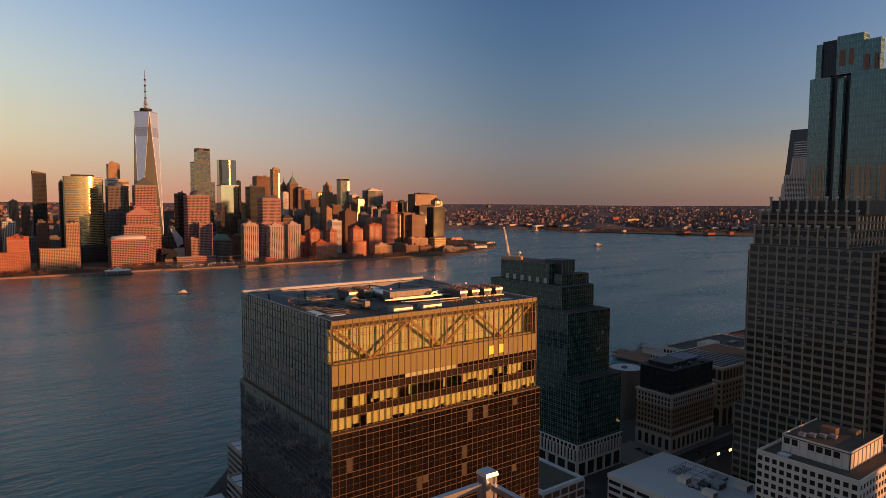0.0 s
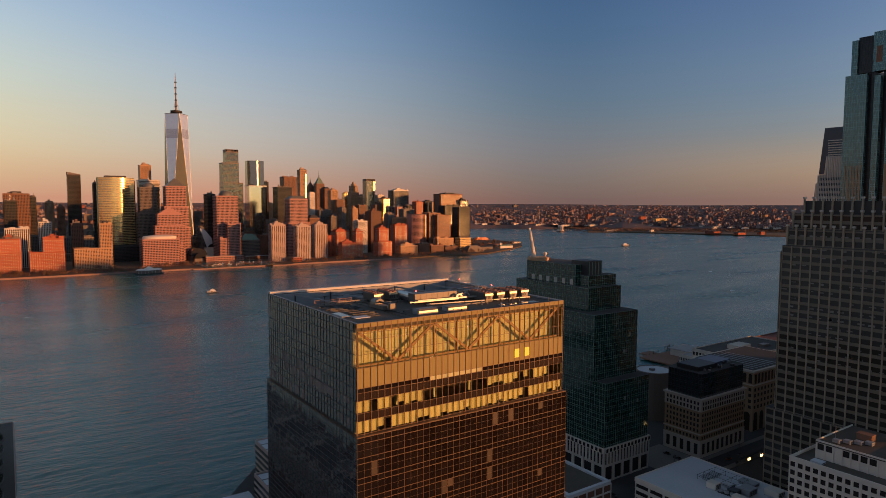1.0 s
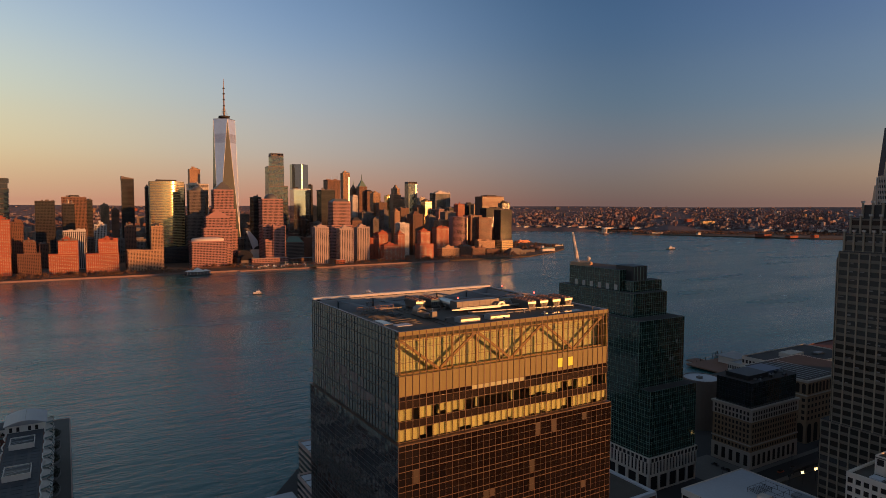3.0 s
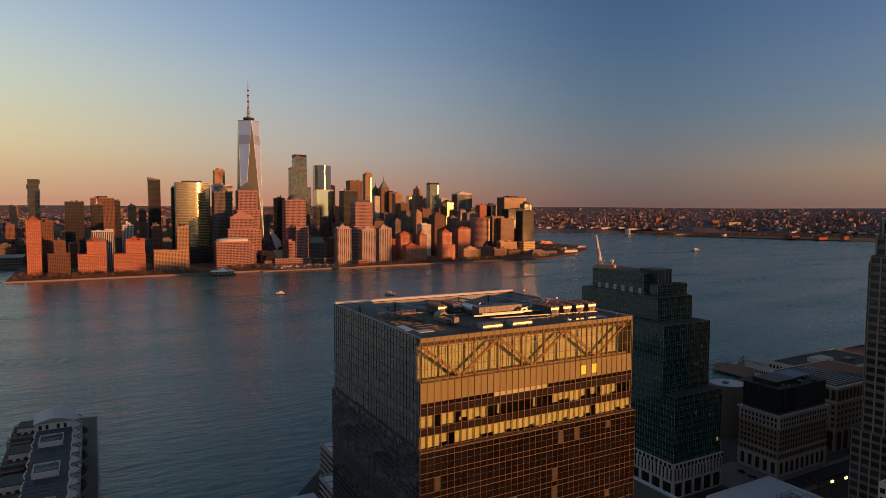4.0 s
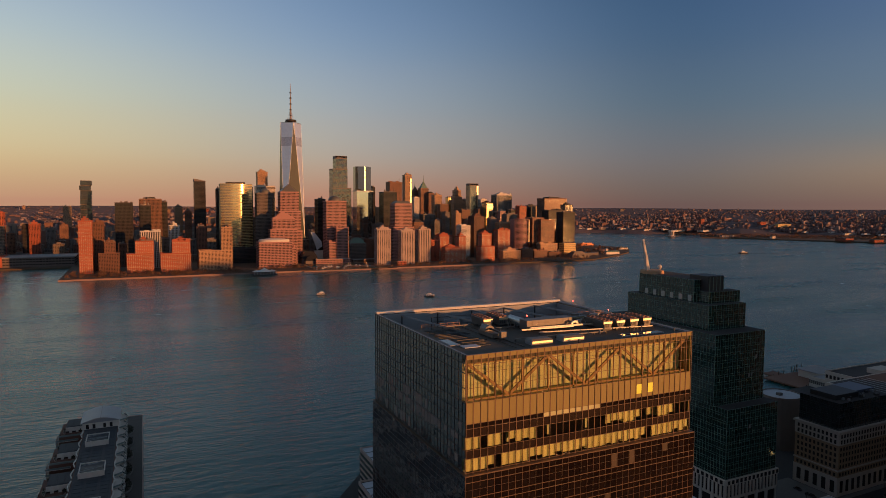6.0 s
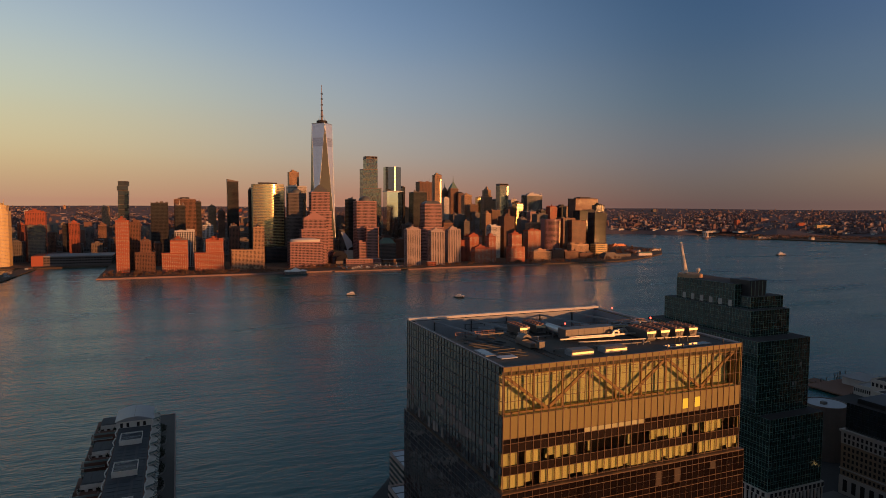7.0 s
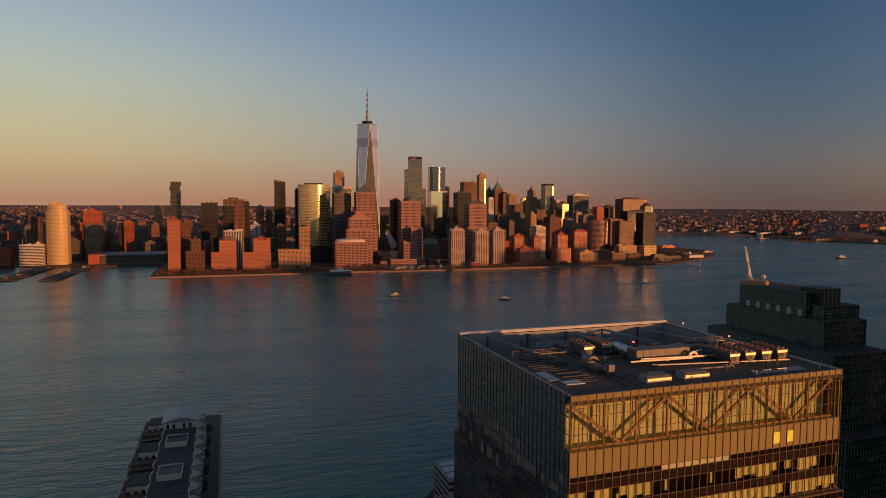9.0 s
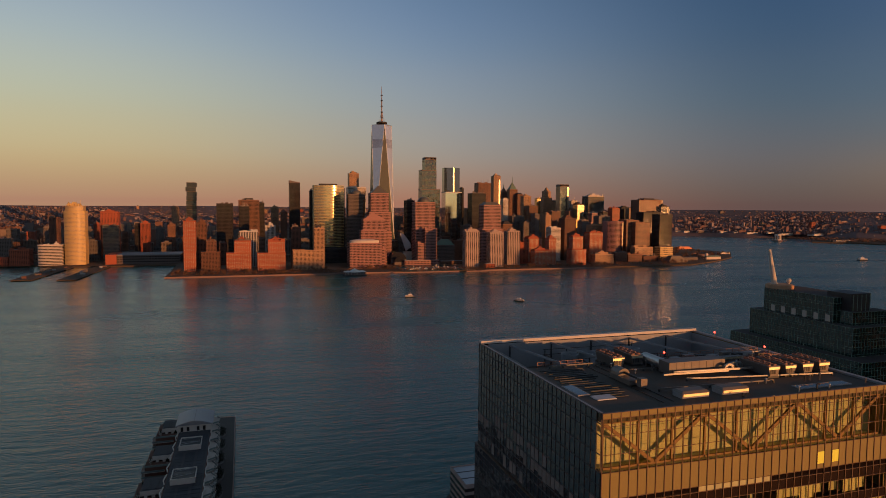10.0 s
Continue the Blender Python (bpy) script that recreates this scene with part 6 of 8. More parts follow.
def long_duct():
    e = thing("air_handler", "long pale air handling unit with round duct ends", "air handler", (29, 17, DECK))
    box("casing", 23.0, 35.0, 15.6, 18.6, DECK + 0.3, DECK + 2.4, M["unit"], e)
    for i in range(7):
        box("seam", 24.5 + i * 1.6, 24.56 + i * 1.6, 15.57, 15.6, DECK + 0.4, DECK + 2.3, M["steel_dark"], e)
    for x in (24, 28, 32):
        box("foot", x, x + 0.4, 15.8, 18.4, DECK, DECK + 0.3, M["steel_dark"], e)
    v, f = [], []
    add_beam(v, f, (23.2, 14.6, DECK + 1.0), (40.5, 13.4, DECK + 1.0), 0.36)
    obj("pipe", v, f, M["metal"], e)
    v, f = [], []
    add_beam(v, f, (20.6, 14.0, DECK + 0.9), (34.0, 13.6, DECK + 0.8), 0.28)
    obj("pipe", v, f, M["metal"], e)
    for k, x in enumerate((34.8, 36.2, 37.6)):
        v, f = [], []
        pts = [Vector((x + 0.9 * math.cos(t), 14.4 + 0.5 * k, DECK + 0.8 + 0.9 * math.sin(t))) for t in [i * math.pi / 6 for i in range(7)]]
        for a, b in zip(pts, pts[1:]):
            add_beam(v, f, a, b, 0.45)
        obj("duct_bend", v, f, M["metal"], e)
    v, f = [], []
    n = 14
    for yy in (18.8, 24.8):
        for i in range(n):
            a = 2 * math.pi * i / n
            v.append((24.4 + 1.0 * math.cos(a), yy, DECK + 1.3 + 1.0 * math.sin(a)))
    f = [(i, (i + 1) % n, n + (i + 1) % n, n + i) for i in range(n)] + [tuple(range(n)), tuple(range(2 * n - 1, n - 1, -1))]
    obj("drum", v, f, M["metal"], e)
    box("saddle", 23.6, 25.2, 19.5, 20.0, DECK, DECK + 0.5, M["steel_dark"], e)
    box("saddle", 23.6, 25.2, 23.6, 24.1, DECK, DECK + 0.5, M["steel_dark"], e)


long_duct()


def cleaning_rig():
    """Facade cleaning machine on rails, with jib and cradle."""
    e = thing("cleaning_rig", "facade cleaning machine with curved hood and jib on roof rails", "machine", (13.4, 13, DECK))
    box("carriage", 12.2, 14.6, 11.6, 17.6, DECK + 0.3, DECK + 1.1, M["unit"], e)
    v, f = [], []
    n = 8
    for yy in (15.0, 17.4):
        for i in range(n + 1):
            a = math.pi * i / n
            v.append((13.4 - 1.15 * math.cos(a), yy, DECK + 1.1 + 1.15 * math.sin(a)))
    f = [(i, i + 1, n + 2 + i, n + 1 + i) for i in range(n)] + [tuple(range(n + 1)), tuple(range(2 * n + 1, n, -1))]
    obj("hood", v, f, M["unit"], e)
    box("motor", 12.9, 14.1, 9.4, 10.6, DECK + 0.5, DECK + 1.9, M["unit"], e)
    v, f = [], []
    add_beam(v, f, (13.4, 16, DECK + 1.6), (13.6, 9.6, DECK + 1.5), 0.35)
    obj("jib", v, f, M["steel_dark"], e)
    for x in (12.4, 14.3):
        box("rail", x, x + 0.12, 3, 26, DECK, DECK + 0.14, M["steel_dark"], e)
    for x in (12.4, 14.3):
        for y in (12, 17):
            box("wheel_box", x - 0.15, x + 0.3, y - 0.3, y + 0.3, DECK + 0.14, DECK + 0.4, M["steel_dark"], e)


cleaning_rig()


def roof_railing(label, a, b, z, posts):
    e = thing("roof_railing", label, "railing", (a[0], a[1], z))
    for h in (0.55, 1.05):
        v, f = [], []
        add_beam(v, f, (*a, z + h), (*b, z + h), 0.07)
        obj("rail", v, f, M["rail"], e)
    for i in range(posts + 1):
        t = i / posts
        x, y = a[0] + (b[0] - a[0]) * t, a[1] + (b[1] - a[1]) * t
        box("post", x - 0.04, x + 0.04, y - 0.04, y + 0.04, z, z + 1.05, M["rail"], e)


roof_railing("rust-coloured pipe railing along the roof well", (3.0, 27.2), (12.4, 27.2), DECK, 6)
roof_railing("rust-coloured pipe railing beside the cooling towers", (25.0, 27.2), (53.5, 27.2), DECK, 18)
roof_railing("rust-coloured pipe railing behind the air handler", (25.6, 20.6), (53.0, 20.6), DECK, 16)
roof_railing("rust-coloured pipe railing on the duct walkway", (25.6, 21.6), (53.0, 21.6), DECK, 16)

for label, x0, x1, y0, y1, m_ in (("pale blue-grey roof panel lying on the deck", 3.2, 6.6, 6.6, 8.8, "snow"), ("pale walkway pad on the roof", 40.5, 47.5, 24.2, 26.8, "snow"), ("framed dark skylight set in the roof", 1.4, 3.6, 9.5, 15.0, "screen"), ("framed long skylight at the roof's edge", 39.0, 50.0, 2.6, 4.6, "screen")):
    e = thing("roof_pad" if m_ == "snow" else "skylight", label, "roof panel", ((x0 + x1) / 2, (y0 + y1) / 2, DECK))
    box("frame", x0, x1, y0, y1, DECK, DECK + 0.16, M[m_], e)
    if m_ == "screen":
        box("pane", x0 + 0.25, x1 - 0.25, y0 + 0.25, y1 - 0.25, DECK + 0.1, DECK + 0.175, G["side"], e)


def beacon(x, y, z):
    e = thing("beacon", "small red warning lamp on a short post", "lamp", (x, y, z), "warning lamps")
    box("post", x - 0.05, x + 0.05, y - 0.05, y + 0.05, z, z + 1.1, M["steel_dark"], e)
    v, f = [], []
    add_lathe(v, f, x, y, [(0.16, z + 1.1), (0.18, z + 1.3), (0.1, z + 1.45)], 10)
    obj("lens", v, f, M["lamp_red"], e)


for p in ((30.5, 30.5 - 3.4), (33.8, 21.0), (53.6, 40.0), (54.2, 26.0)):
    beacon(*p, DECK if p[1] < 27.3 else 133.64)


def window_crane():
    e = thing("roof_davit", "folded roof davit with a bundle of lit pipes", "davit", (49, 24.6, DECK))
    box("foot", 48.2, 50.2, 23.8, 25.2, DECK, DECK + 0.5, M["unit"], e)
    v, f = [], []
    for i in range(5):
        add_beam(v, f, (48.4 + 0.35 * i, 24.2, DECK + 0.4), (49.6 - 0.5 * i, 25.6, DECK + 1.9), 0.09)
    obj("arm", v, f, M["metal"], e)
    v, f = [], []
    add_beam(v, f, (48.5, 24.5, DECK + 0.5), (51.2, 25.0, DECK + 1.4), 0.18)
    obj("jib", v, f, M["unit"], e)


window_crane()


def roof_clutter():
    """Pipe runs, gratings, stools and small vents all over the deck."""
    rng = random.Random(77)
    for i in range(16):
        y = 7.5 + i * 1.15
        t = thing("roof_batten", "dark timber batten lying on the roof membrane", "batten", (6, y, DECK), "roof battens")
        a = rng.uniform(2.2, 3.2)
        box("batten", a + (1.8 if y < 15.5 else 0), rng.uniform(8.5, 11.2), y, y + 0.22, DECK, DECK + rng.uniform(0.08, 0.2), M["steel_dark"], t)
    for i, (a, b) in enumerate((((15.5, 20.2), (53, 19.4)), ((24, 12.2), (52, 8.2)), ((5, 26.2), (24, 26.4)), ((36.5, 25.6), (53, 25.8)), ((15.5, 8.2), (38, 7.4)), ((35.6, 17.2), (39, 22.5)))):
        t = thing("roof_pipe", "insulated pipe run on low stools", "pipe", (*a, DECK), "roof pipes")
        v, f = [], []
        add_beam(v, f, (*a, DECK + 0.45), (*b, DECK + 0.45), 0.22)
        obj("pipe", v, f, M["metal"] if i % 2 else M["unit"], t)
        n = 7
        for k in range(n + 1):
            x, y = a[0] + (b[0] - a[0]) * k / n, a[1] + (b[1] - a[1]) * k / n
            box("stool", x - 0.12, x + 0.12, y - 0.12, y + 0.12, DECK, DECK + 0.36, M["steel_dark"], t)
    for i in range(26):
        x, y = rng.uniform(15, 54), rng.choice((rng.uniform(1.5, 3.0), rng.uniform(18.9, 20.0), rng.uniform(22.4, 23.6), rng.uniform(6.4, 7.2)))
        t = thing("roof_vent", "small capped vent pipe on the roof", "vent", (x, y, DECK), "roof vents")
        v, f = [], []
        h = rng.uniform(0.5, 1.1)
        add_lathe(v, f, x, y, [(0.12, DECK), (0.12, DECK + h), (0.24, DECK + h), (0.2, DECK + h + 0.15)], 8)
        obj("cap", v, f, rng.choice((M["metal"], M["unit"], M["steel_dark"])), t)
    for i in range(9):
        x = 26.5 + i * 2.9
        unit_box("pump_unit", x, x + 1.7, 23.0, 24.0, DECK, DECK + rng.uniform(0.8, 1.5), rng.choice((M["unit"], M["screen"], M["steel_dark"])), "small pump casing between the walkways", "pump", "roof pumps")
    for x0, x1, y in ((26.5, 33.5, 18.9), (35.5, 42, 18.9)):
        t = thing("roof_duct", "flat sheet metal duct catching the low sun", "duct", ((x0 + x1) / 2, y + 0.5, DECK))
        box("duct", x0, x1, y, y + 1.1, DECK + 1.2, DECK + 1.75, M["unit"], t)
        box("flange", x0, x1, y - 0.06, y, DECK + 1.3, DECK + 1.7, M["bright"], t)
        for x in (x0 + 0.5, x1 - 0.7):
            box("leg", x, x + 0.2, y + 0.3, y + 0.7, DECK, DECK + 1.2, M["steel_dark"], t)
    # catwalk frame in the well
    t = thing("well_catwalk", "dark steel catwalk frame round the cooling towers", "catwalk", (24, 38, 127.9))
    for x in (13, 18.2, 24, 29.4, 34.5):
        v, f = [], []
        add_beam(v, f, (x, 34.5, 131.4), (x, 44, 131.4), 0.14)
        obj("beam", v, f, M["steel_dark"], t)
        for y in (34.5, 44):
            box("post", x - 0.08, x + 0.08, y - 0.08, y + 0.08, 127.9, 132.6, M["steel_dark"], t)
    for y in (34.5, 44):
        for z in (131.4, 132.5):
            v, f = [], []
            add_beam(v, f, (12.5, y, z), (35, y, z), 0.1)
            obj("rail", v, f, M["steel_dark"], t)


roof_clutter()


def terrace_railing():
    """Corner of a roof terrace railing close under the flight's start."""
    P = (-53.18, -106.97, 154.95)
    e = thing("terrace_railing", "brushed aluminium corner railing of a roof terrace", "railing", (P[0], P[1], P[2] - 1.2))
    x, y, z = P
    for px_, py_ in ((x, y), (x - 0.72, y)):
        box("post", px_ - 0.03, px_ + 0.03, py_ - 0.03, py_ + 0.03, z - 1.2, z - 0.02, M["alu"], e)
        for sx, sy in ((1, 1), (1, -1), (-1, 1), (-1, -1)):
            box("fluted_edge", px_ + sx * 0.028 - 0.008, px_ + sx * 0.028 + 0.008, py_ + sy * 0.028 - 0.008, py_ + sy * 0.028 + 0.008, z - 1.2, z - 0.02, M["alu"], e)
        v, f = [], []
        add_taper(v, f, px_ - 0.042, px_ + 0.042, py_ - 0.042, py_ + 0.042, z - 0.02, z, 0.004)
        obj("cap", v, f, M["alu"], e)
    for a, b in (((x - 0.05, y), (x - 6, y)), ((x, y - 0.05), (x, y - 6))):
        v, f = [], []
        add_beam(v, f, (*a, z - 0.07), (*b, z - 0.05), 0.03)
        obj("top_rail", v, f, M["alu"], e)
    t = thing("apartment_tower", "tall apartment tower whose roof terrace the flight leaves", "tower", (-74, -130, GROUND))
    box("wall", -94, -53.10, -152, -106.89, GROUND - 0.5, P[2] - 1.35, M["concrete"], t)
    box("terrace_deck", -94.1, -53.02, -152.1, -106.81, P[2] - 1.35, P[2] - 1.2, M["paving"], t)
    v, f = [], []
    add_windows(v, f, -94, -53.10, -152, -106.89, 6, P[2] - 3, 3.1, 3.4, 0.7, 0.6, 0.05)
    obj("window_grid", v, f, G["win_blue"], t, kind="stuff")


M["alu"] = mat("brushed aluminium", (0.55, 0.55, 0.56), 0.32, 0.9, vary=0.08, scale=3, fine=40)
terrace_railing()


# ---- stepped green glass tower ----
M["rustroof"] = mat("rust-red roofing", (0.16, 0.06, 0.05), 0.9, vary=0.3, scale=0.1, fine=1)
M["asphalt_road"] = mat("street asphalt", (0.035, 0.035, 0.037), 0.85, vary=0.3, scale=0.1, fine=2)
G["sea"] = mirror_glass("dark green panes", (0.007, 0.028, 0.023), 0.05, 0.0, 1.7, 0.03, 0.5, 0.2)
M["greenline"] = mat("green-grey mullion", (0.20, 0.29, 0.25), 0.5, 0.3, vary=0.15)
M["podium"] = mat("grey podium stone", (0.50, 0.45, 0.40), 0.8, vary=0.2, scale=0.1, fine=1.5)


def curtain(e, x0, x1, y0, y1, z0, z1, glass, line, storey=3.6, bay=1.8, faces="-y -x", bar=0.11, name="panes"):
    """Curtain wall: panes a little out of true behind single mullions and transoms."""
    rng = random.Random(int(x0 * 7 + z1))
    box("core", x0 + 0.15, x1 - 0.15, y0 + 0.15, y1 - 0.15, z0, z1 - 0.05, M["inside"], e)
    box("roof", x0, x1, y0, y1, z1 - 0.05, z1, M["roof_dark"], e)
    rows = max(1, round((z1 - z0) / storey))
    dz = (z1 - z0 - 0.06) / rows
    v, f = [], []
    for face in "-y -x +y +x".split():
        a, b = (x0, x1) if face[1] == "y" else (y0, y1)
        cols = max(1, round((b - a) / bay))
        da = (b - a) / cols
        for i in range(cols):
            for j in range(rows):
                for lo, hi in ((0.0, 0.32), (0.32, 1.0)):
                    k = len(v)
                    t = [rng.gauss(0, 0.008) for _ in range(4)]
                    p, q, l, h = a + i * da, a + (i + 1) * da, z0 + (j + lo) * dz, z0 + (j + hi) * dz
                    if face == "-y":
                        v += [(p, y0 + t[0], l), (q, y0 + t[1], l), (q, y0 + t[2], h), (p, y0 + t[3], h)]
                    elif face == "+y":
                        v += [(q, y1 + t[0], l), (p, y1 + t[1], l), (p, y1 + t[2], h), (q, y1 + t[3], h)]
                    elif face == "-x":
                        v += [(x0 + t[0], q, l), (x0 + t[1], p, l), (x0 + t[2], p, h), (x0 + t[3], q, h)]
                    else:
                        v += [(x1 + t[0], p, l), (x1 + t[1], q, l), (x1 + t[2], q, h), (x1 + t[3], p, h)]
                    f.append((k, k + 1, k + 2, k + 3))
        if face in faces.split():
            for i in range(cols + 1):
                p = min(b - bar, max(a, a + i * da - bar / 2))
                if face == "-y":
                    box("mullion", p, p + bar, y0 - 0.10, y0 + 0.05, z0, z1, line, e)
                else:
                    box("mullion", x0 - 0.10, x0 + 0.05, p, p + bar, z0, z1, line, e)
            for j in range(rows + 1):
                for s in ((0.0, 0.32) if j < rows else (0.0,)):
                    z = z0 + (j + s) * dz
                    if face == "-y":
                        box("transom", x0, x1, y0 - 0.08, y0 + 0.04, z - bar / 2, z + bar / 2, line, e)
                    else:
                        box("transom", x0 - 0.08, x0 + 0.04, y0, y1, z - bar / 2, z + bar / 2, line, e)
    obj(name, v, f, glass, e, kind="stuff")


def green_tower():
    e = thing("office_tower", "stepped dark green glass office tower on a stone podium", "tower", (230, 160, GROUND))
    sea, line = G["sea"], M["greenline"]
    gridded(e, 212, 250.5, 121.4, 205, GROUND + 9.5, 20.8, 11.3, 2.55, 1.2, 0.9, M["podium"], G["black"], 0.5, None)
    gridded(e, 212.3, 250.2, 121.7, 205, GROUND - 0.2, GROUND + 9.5, 9.5, 7.6, 1.8, 2.0, M["podium"], G["black"], 0.6, pier_name="pillar", band_name="beam")
    box("frieze", 211.2, 251, 120.7, 205, 19.6, 22.4, M["podium"], e)
    for i in range(13):
        x = 213 + i * 3.0
        box("frieze_window", x, x + 1.7, 120.62, 120.72, 20.0, 22.0, G["black"], e)
    for i in range(20):
        y = 122.4 + i * 3.0
        box("frieze_window", 211.12, 211.22, y, y + 1.7, 20.0, 22.0, G["black"], e)
    curtain(e, 212.2, 249.6, 121.8, 205, 22.4, 58.6, sea, line, 3.6, 1.85)
    curtain(e, 210.4, 247, 129, 208, 58.6, 95.6, sea, line, 3.7, 1.85)
    curtain(e, 216.2, 243.8, 139, 200.5, 95.6, 109.0, sea, line, 3.4, 1.85)
    curtain(e, 219, 239.5, 152, 194, 109.0, 121.2, sea, line, 4.0, 2.0)
    curtain(e, 221.5, 245, 144, 152, 109.0, 115.2, sea, line, 3.1, 2.0)
    box("roof_block", 224, 236, 147, 160, 115.2, 123.4, M["steel_dark"], e)
    for i in range(5):
        box("roof_fin", 225 + 2.6 * i, 225.3 + 2.6 * i, 146.8, 147, 115.2, 123.0, line, e)
    for i in range(6):
        y = 153.5 + i * 6.6
        box("grey_panel", 218.85, 218.95, y, y + 2.6, 109.4, 112.6, M["podium"], e)
    for x0, y0, z in ((228, 121.7, 47), (239, 121.7, 44), (240, 128.8, 81), (235, 128.8, 71.5), (236.9, 128.8, 71.5)):
        box("lit_pane", x0, x0 + 1.4, y0 - 0.02, y0 + 0.02, z, z + 2.0, M["blind_grey"], e)
    # pale drum, leaning mast slab and ball on the roof
    v, f = [], []
    add_lathe(v, f, 223.5, 188.5, [(6.8, 121.2), (6.8, 123.0), (6.0, 123.3)], 24)
    obj("roof_drum", v, f, M["tan"], e)
    v, f = [], []
    v += [(218.6, 187.4, 123.4), (221.0, 187.4, 123.4), (221.0, 189.4, 123.4), (218.6, 189.4, 123.4), (214.9, 187.8, 141.6), (216.1, 187.8, 141.8), (216.1, 188.6, 141.8), (214.9, 188.6, 141.6)]
    f += [(0, 1, 5, 4), (1, 2, 6, 5), (2, 3, 7, 6), (3, 0, 4, 7), (4, 5, 6, 7)]
    obj("mast", v, f, M["white"], e, "pale leaning mast slab")
    v, f = [], []
    add_lathe(v, f, 229, 188, [(0.5, 123.3), (0.5, 123.8)] + [(1.3 * math.sin(a), 125 - 1.3 * math.cos(a)) for a in (0.4, 0.8, 1.2, 1.57, 2.0, 2.4, 2.8, 3.1)], 14)
    obj("radar_ball", v, f, M["white"], e, smooth=True)


green_tower()


def stone_house():
    e = thing("office_building", "old stone office building with dark glass top storeys", "building", (310, 125, GROUND))
    x0, x1, y0, y1 = 287, 334.5, 112, 137.5
    wall, pale = M["stone_tan"], M["podium"]
    box("wall", x0, x1, y0, y1, GROUND - 0.2, 39, wall, e)
    box("base_course", x0 - 0.3, x1 + 0.3, y0 - 0.3, y1 + 0.3, GROUND - 0.2, 13.5, pale, e)
    box("string_course", x0 - 0.4, x1 + 0.4, y0 - 0.4, y1 + 0.4, 17.0, 17.8, pale, e)
    box("upper_storey", x0 - 0.2, x1 + 0.2, y0 - 0.2, y1 + 0.2, 31.5, 38.2, pale, e)
    box("cornice", x0 - 0.9, x1 + 0.9, y0 - 0.9, y1 + 0.9, 38.2, 39.3, pale, e)
    for z, h, out in ((14.2, 1.8, 0.0), (18.6, 1.9, 0), (21.8, 1.9, 0), (25.0, 1.9, 0), (28.2, 1.9, 0), (32.2, 2.2, 0.2), (35.4, 2.0, 0.2)):
        for i in range(18):
            x = x0 + 1.0 + i * (x1 - x0 - 2) / 18
            box("window", x + 0.5, x + 1.7, y0 - out - 0.04, y0, z, z + h, G["win"], e)
        for i in range(10):
            y = y0 + 0.8 + i * (y1 - y0 - 1.6) / 10
            box("window", x0 - out - 0.04, x0, y + 0.5, y + 1.7, z, z + h, G["win"], e)
    for i in range(9):
        x = x0 + 2.0 + i * 5.0
        box("tall_window", x, x + 2.4, y0 - 0.36, y0 - 0.28, 5, 11.5, G["win"], e)
    for i in range(5):
        y = y0 + 1.4 + i * 4.9
        box("tall_window", x0 - 0.36, x0 - 0.28, y, y + 2.4, 5, 11.5, G["win"], e)
    curtain(e, x0 + 1.2, x1 - 1.2, y0 + 1.2, y1 - 1.2, 39.3, 54.4, G["side"], M["steel_dark"], 3.8, 2.2)
    box("roof_house", 292, 312, 118, 133, 54.4, 57.2, M["steel_dark"], e)
    box("solar_roof", 316, 333, 122, 136, 54.4, 56.0, M["bluepanel"], e, "blue roof panels")
    rng = random.Random(4)
    for _ in range(12):
        x, y = rng.uniform(289, 330), rng.uniform(114, 121)
        box("roof_unit", x, x + rng.uniform(1, 3), y, y + rng.uniform(1, 2), 54.4, 54.4 + rng.uniform(0.8, 2), M[rng.choice(("unit", "screen", "steel_dark"))], e)


M["stone_tan"] = mat("tan brick", (0.31, 0.22, 0.145), 0.85, vary=0.2, scale=0.15, fine=3)
M["bluepanel"] = mat("blue roof sheet", (0.07, 0.09, 0.15), 0.4, vary=0.2)
stone_house()


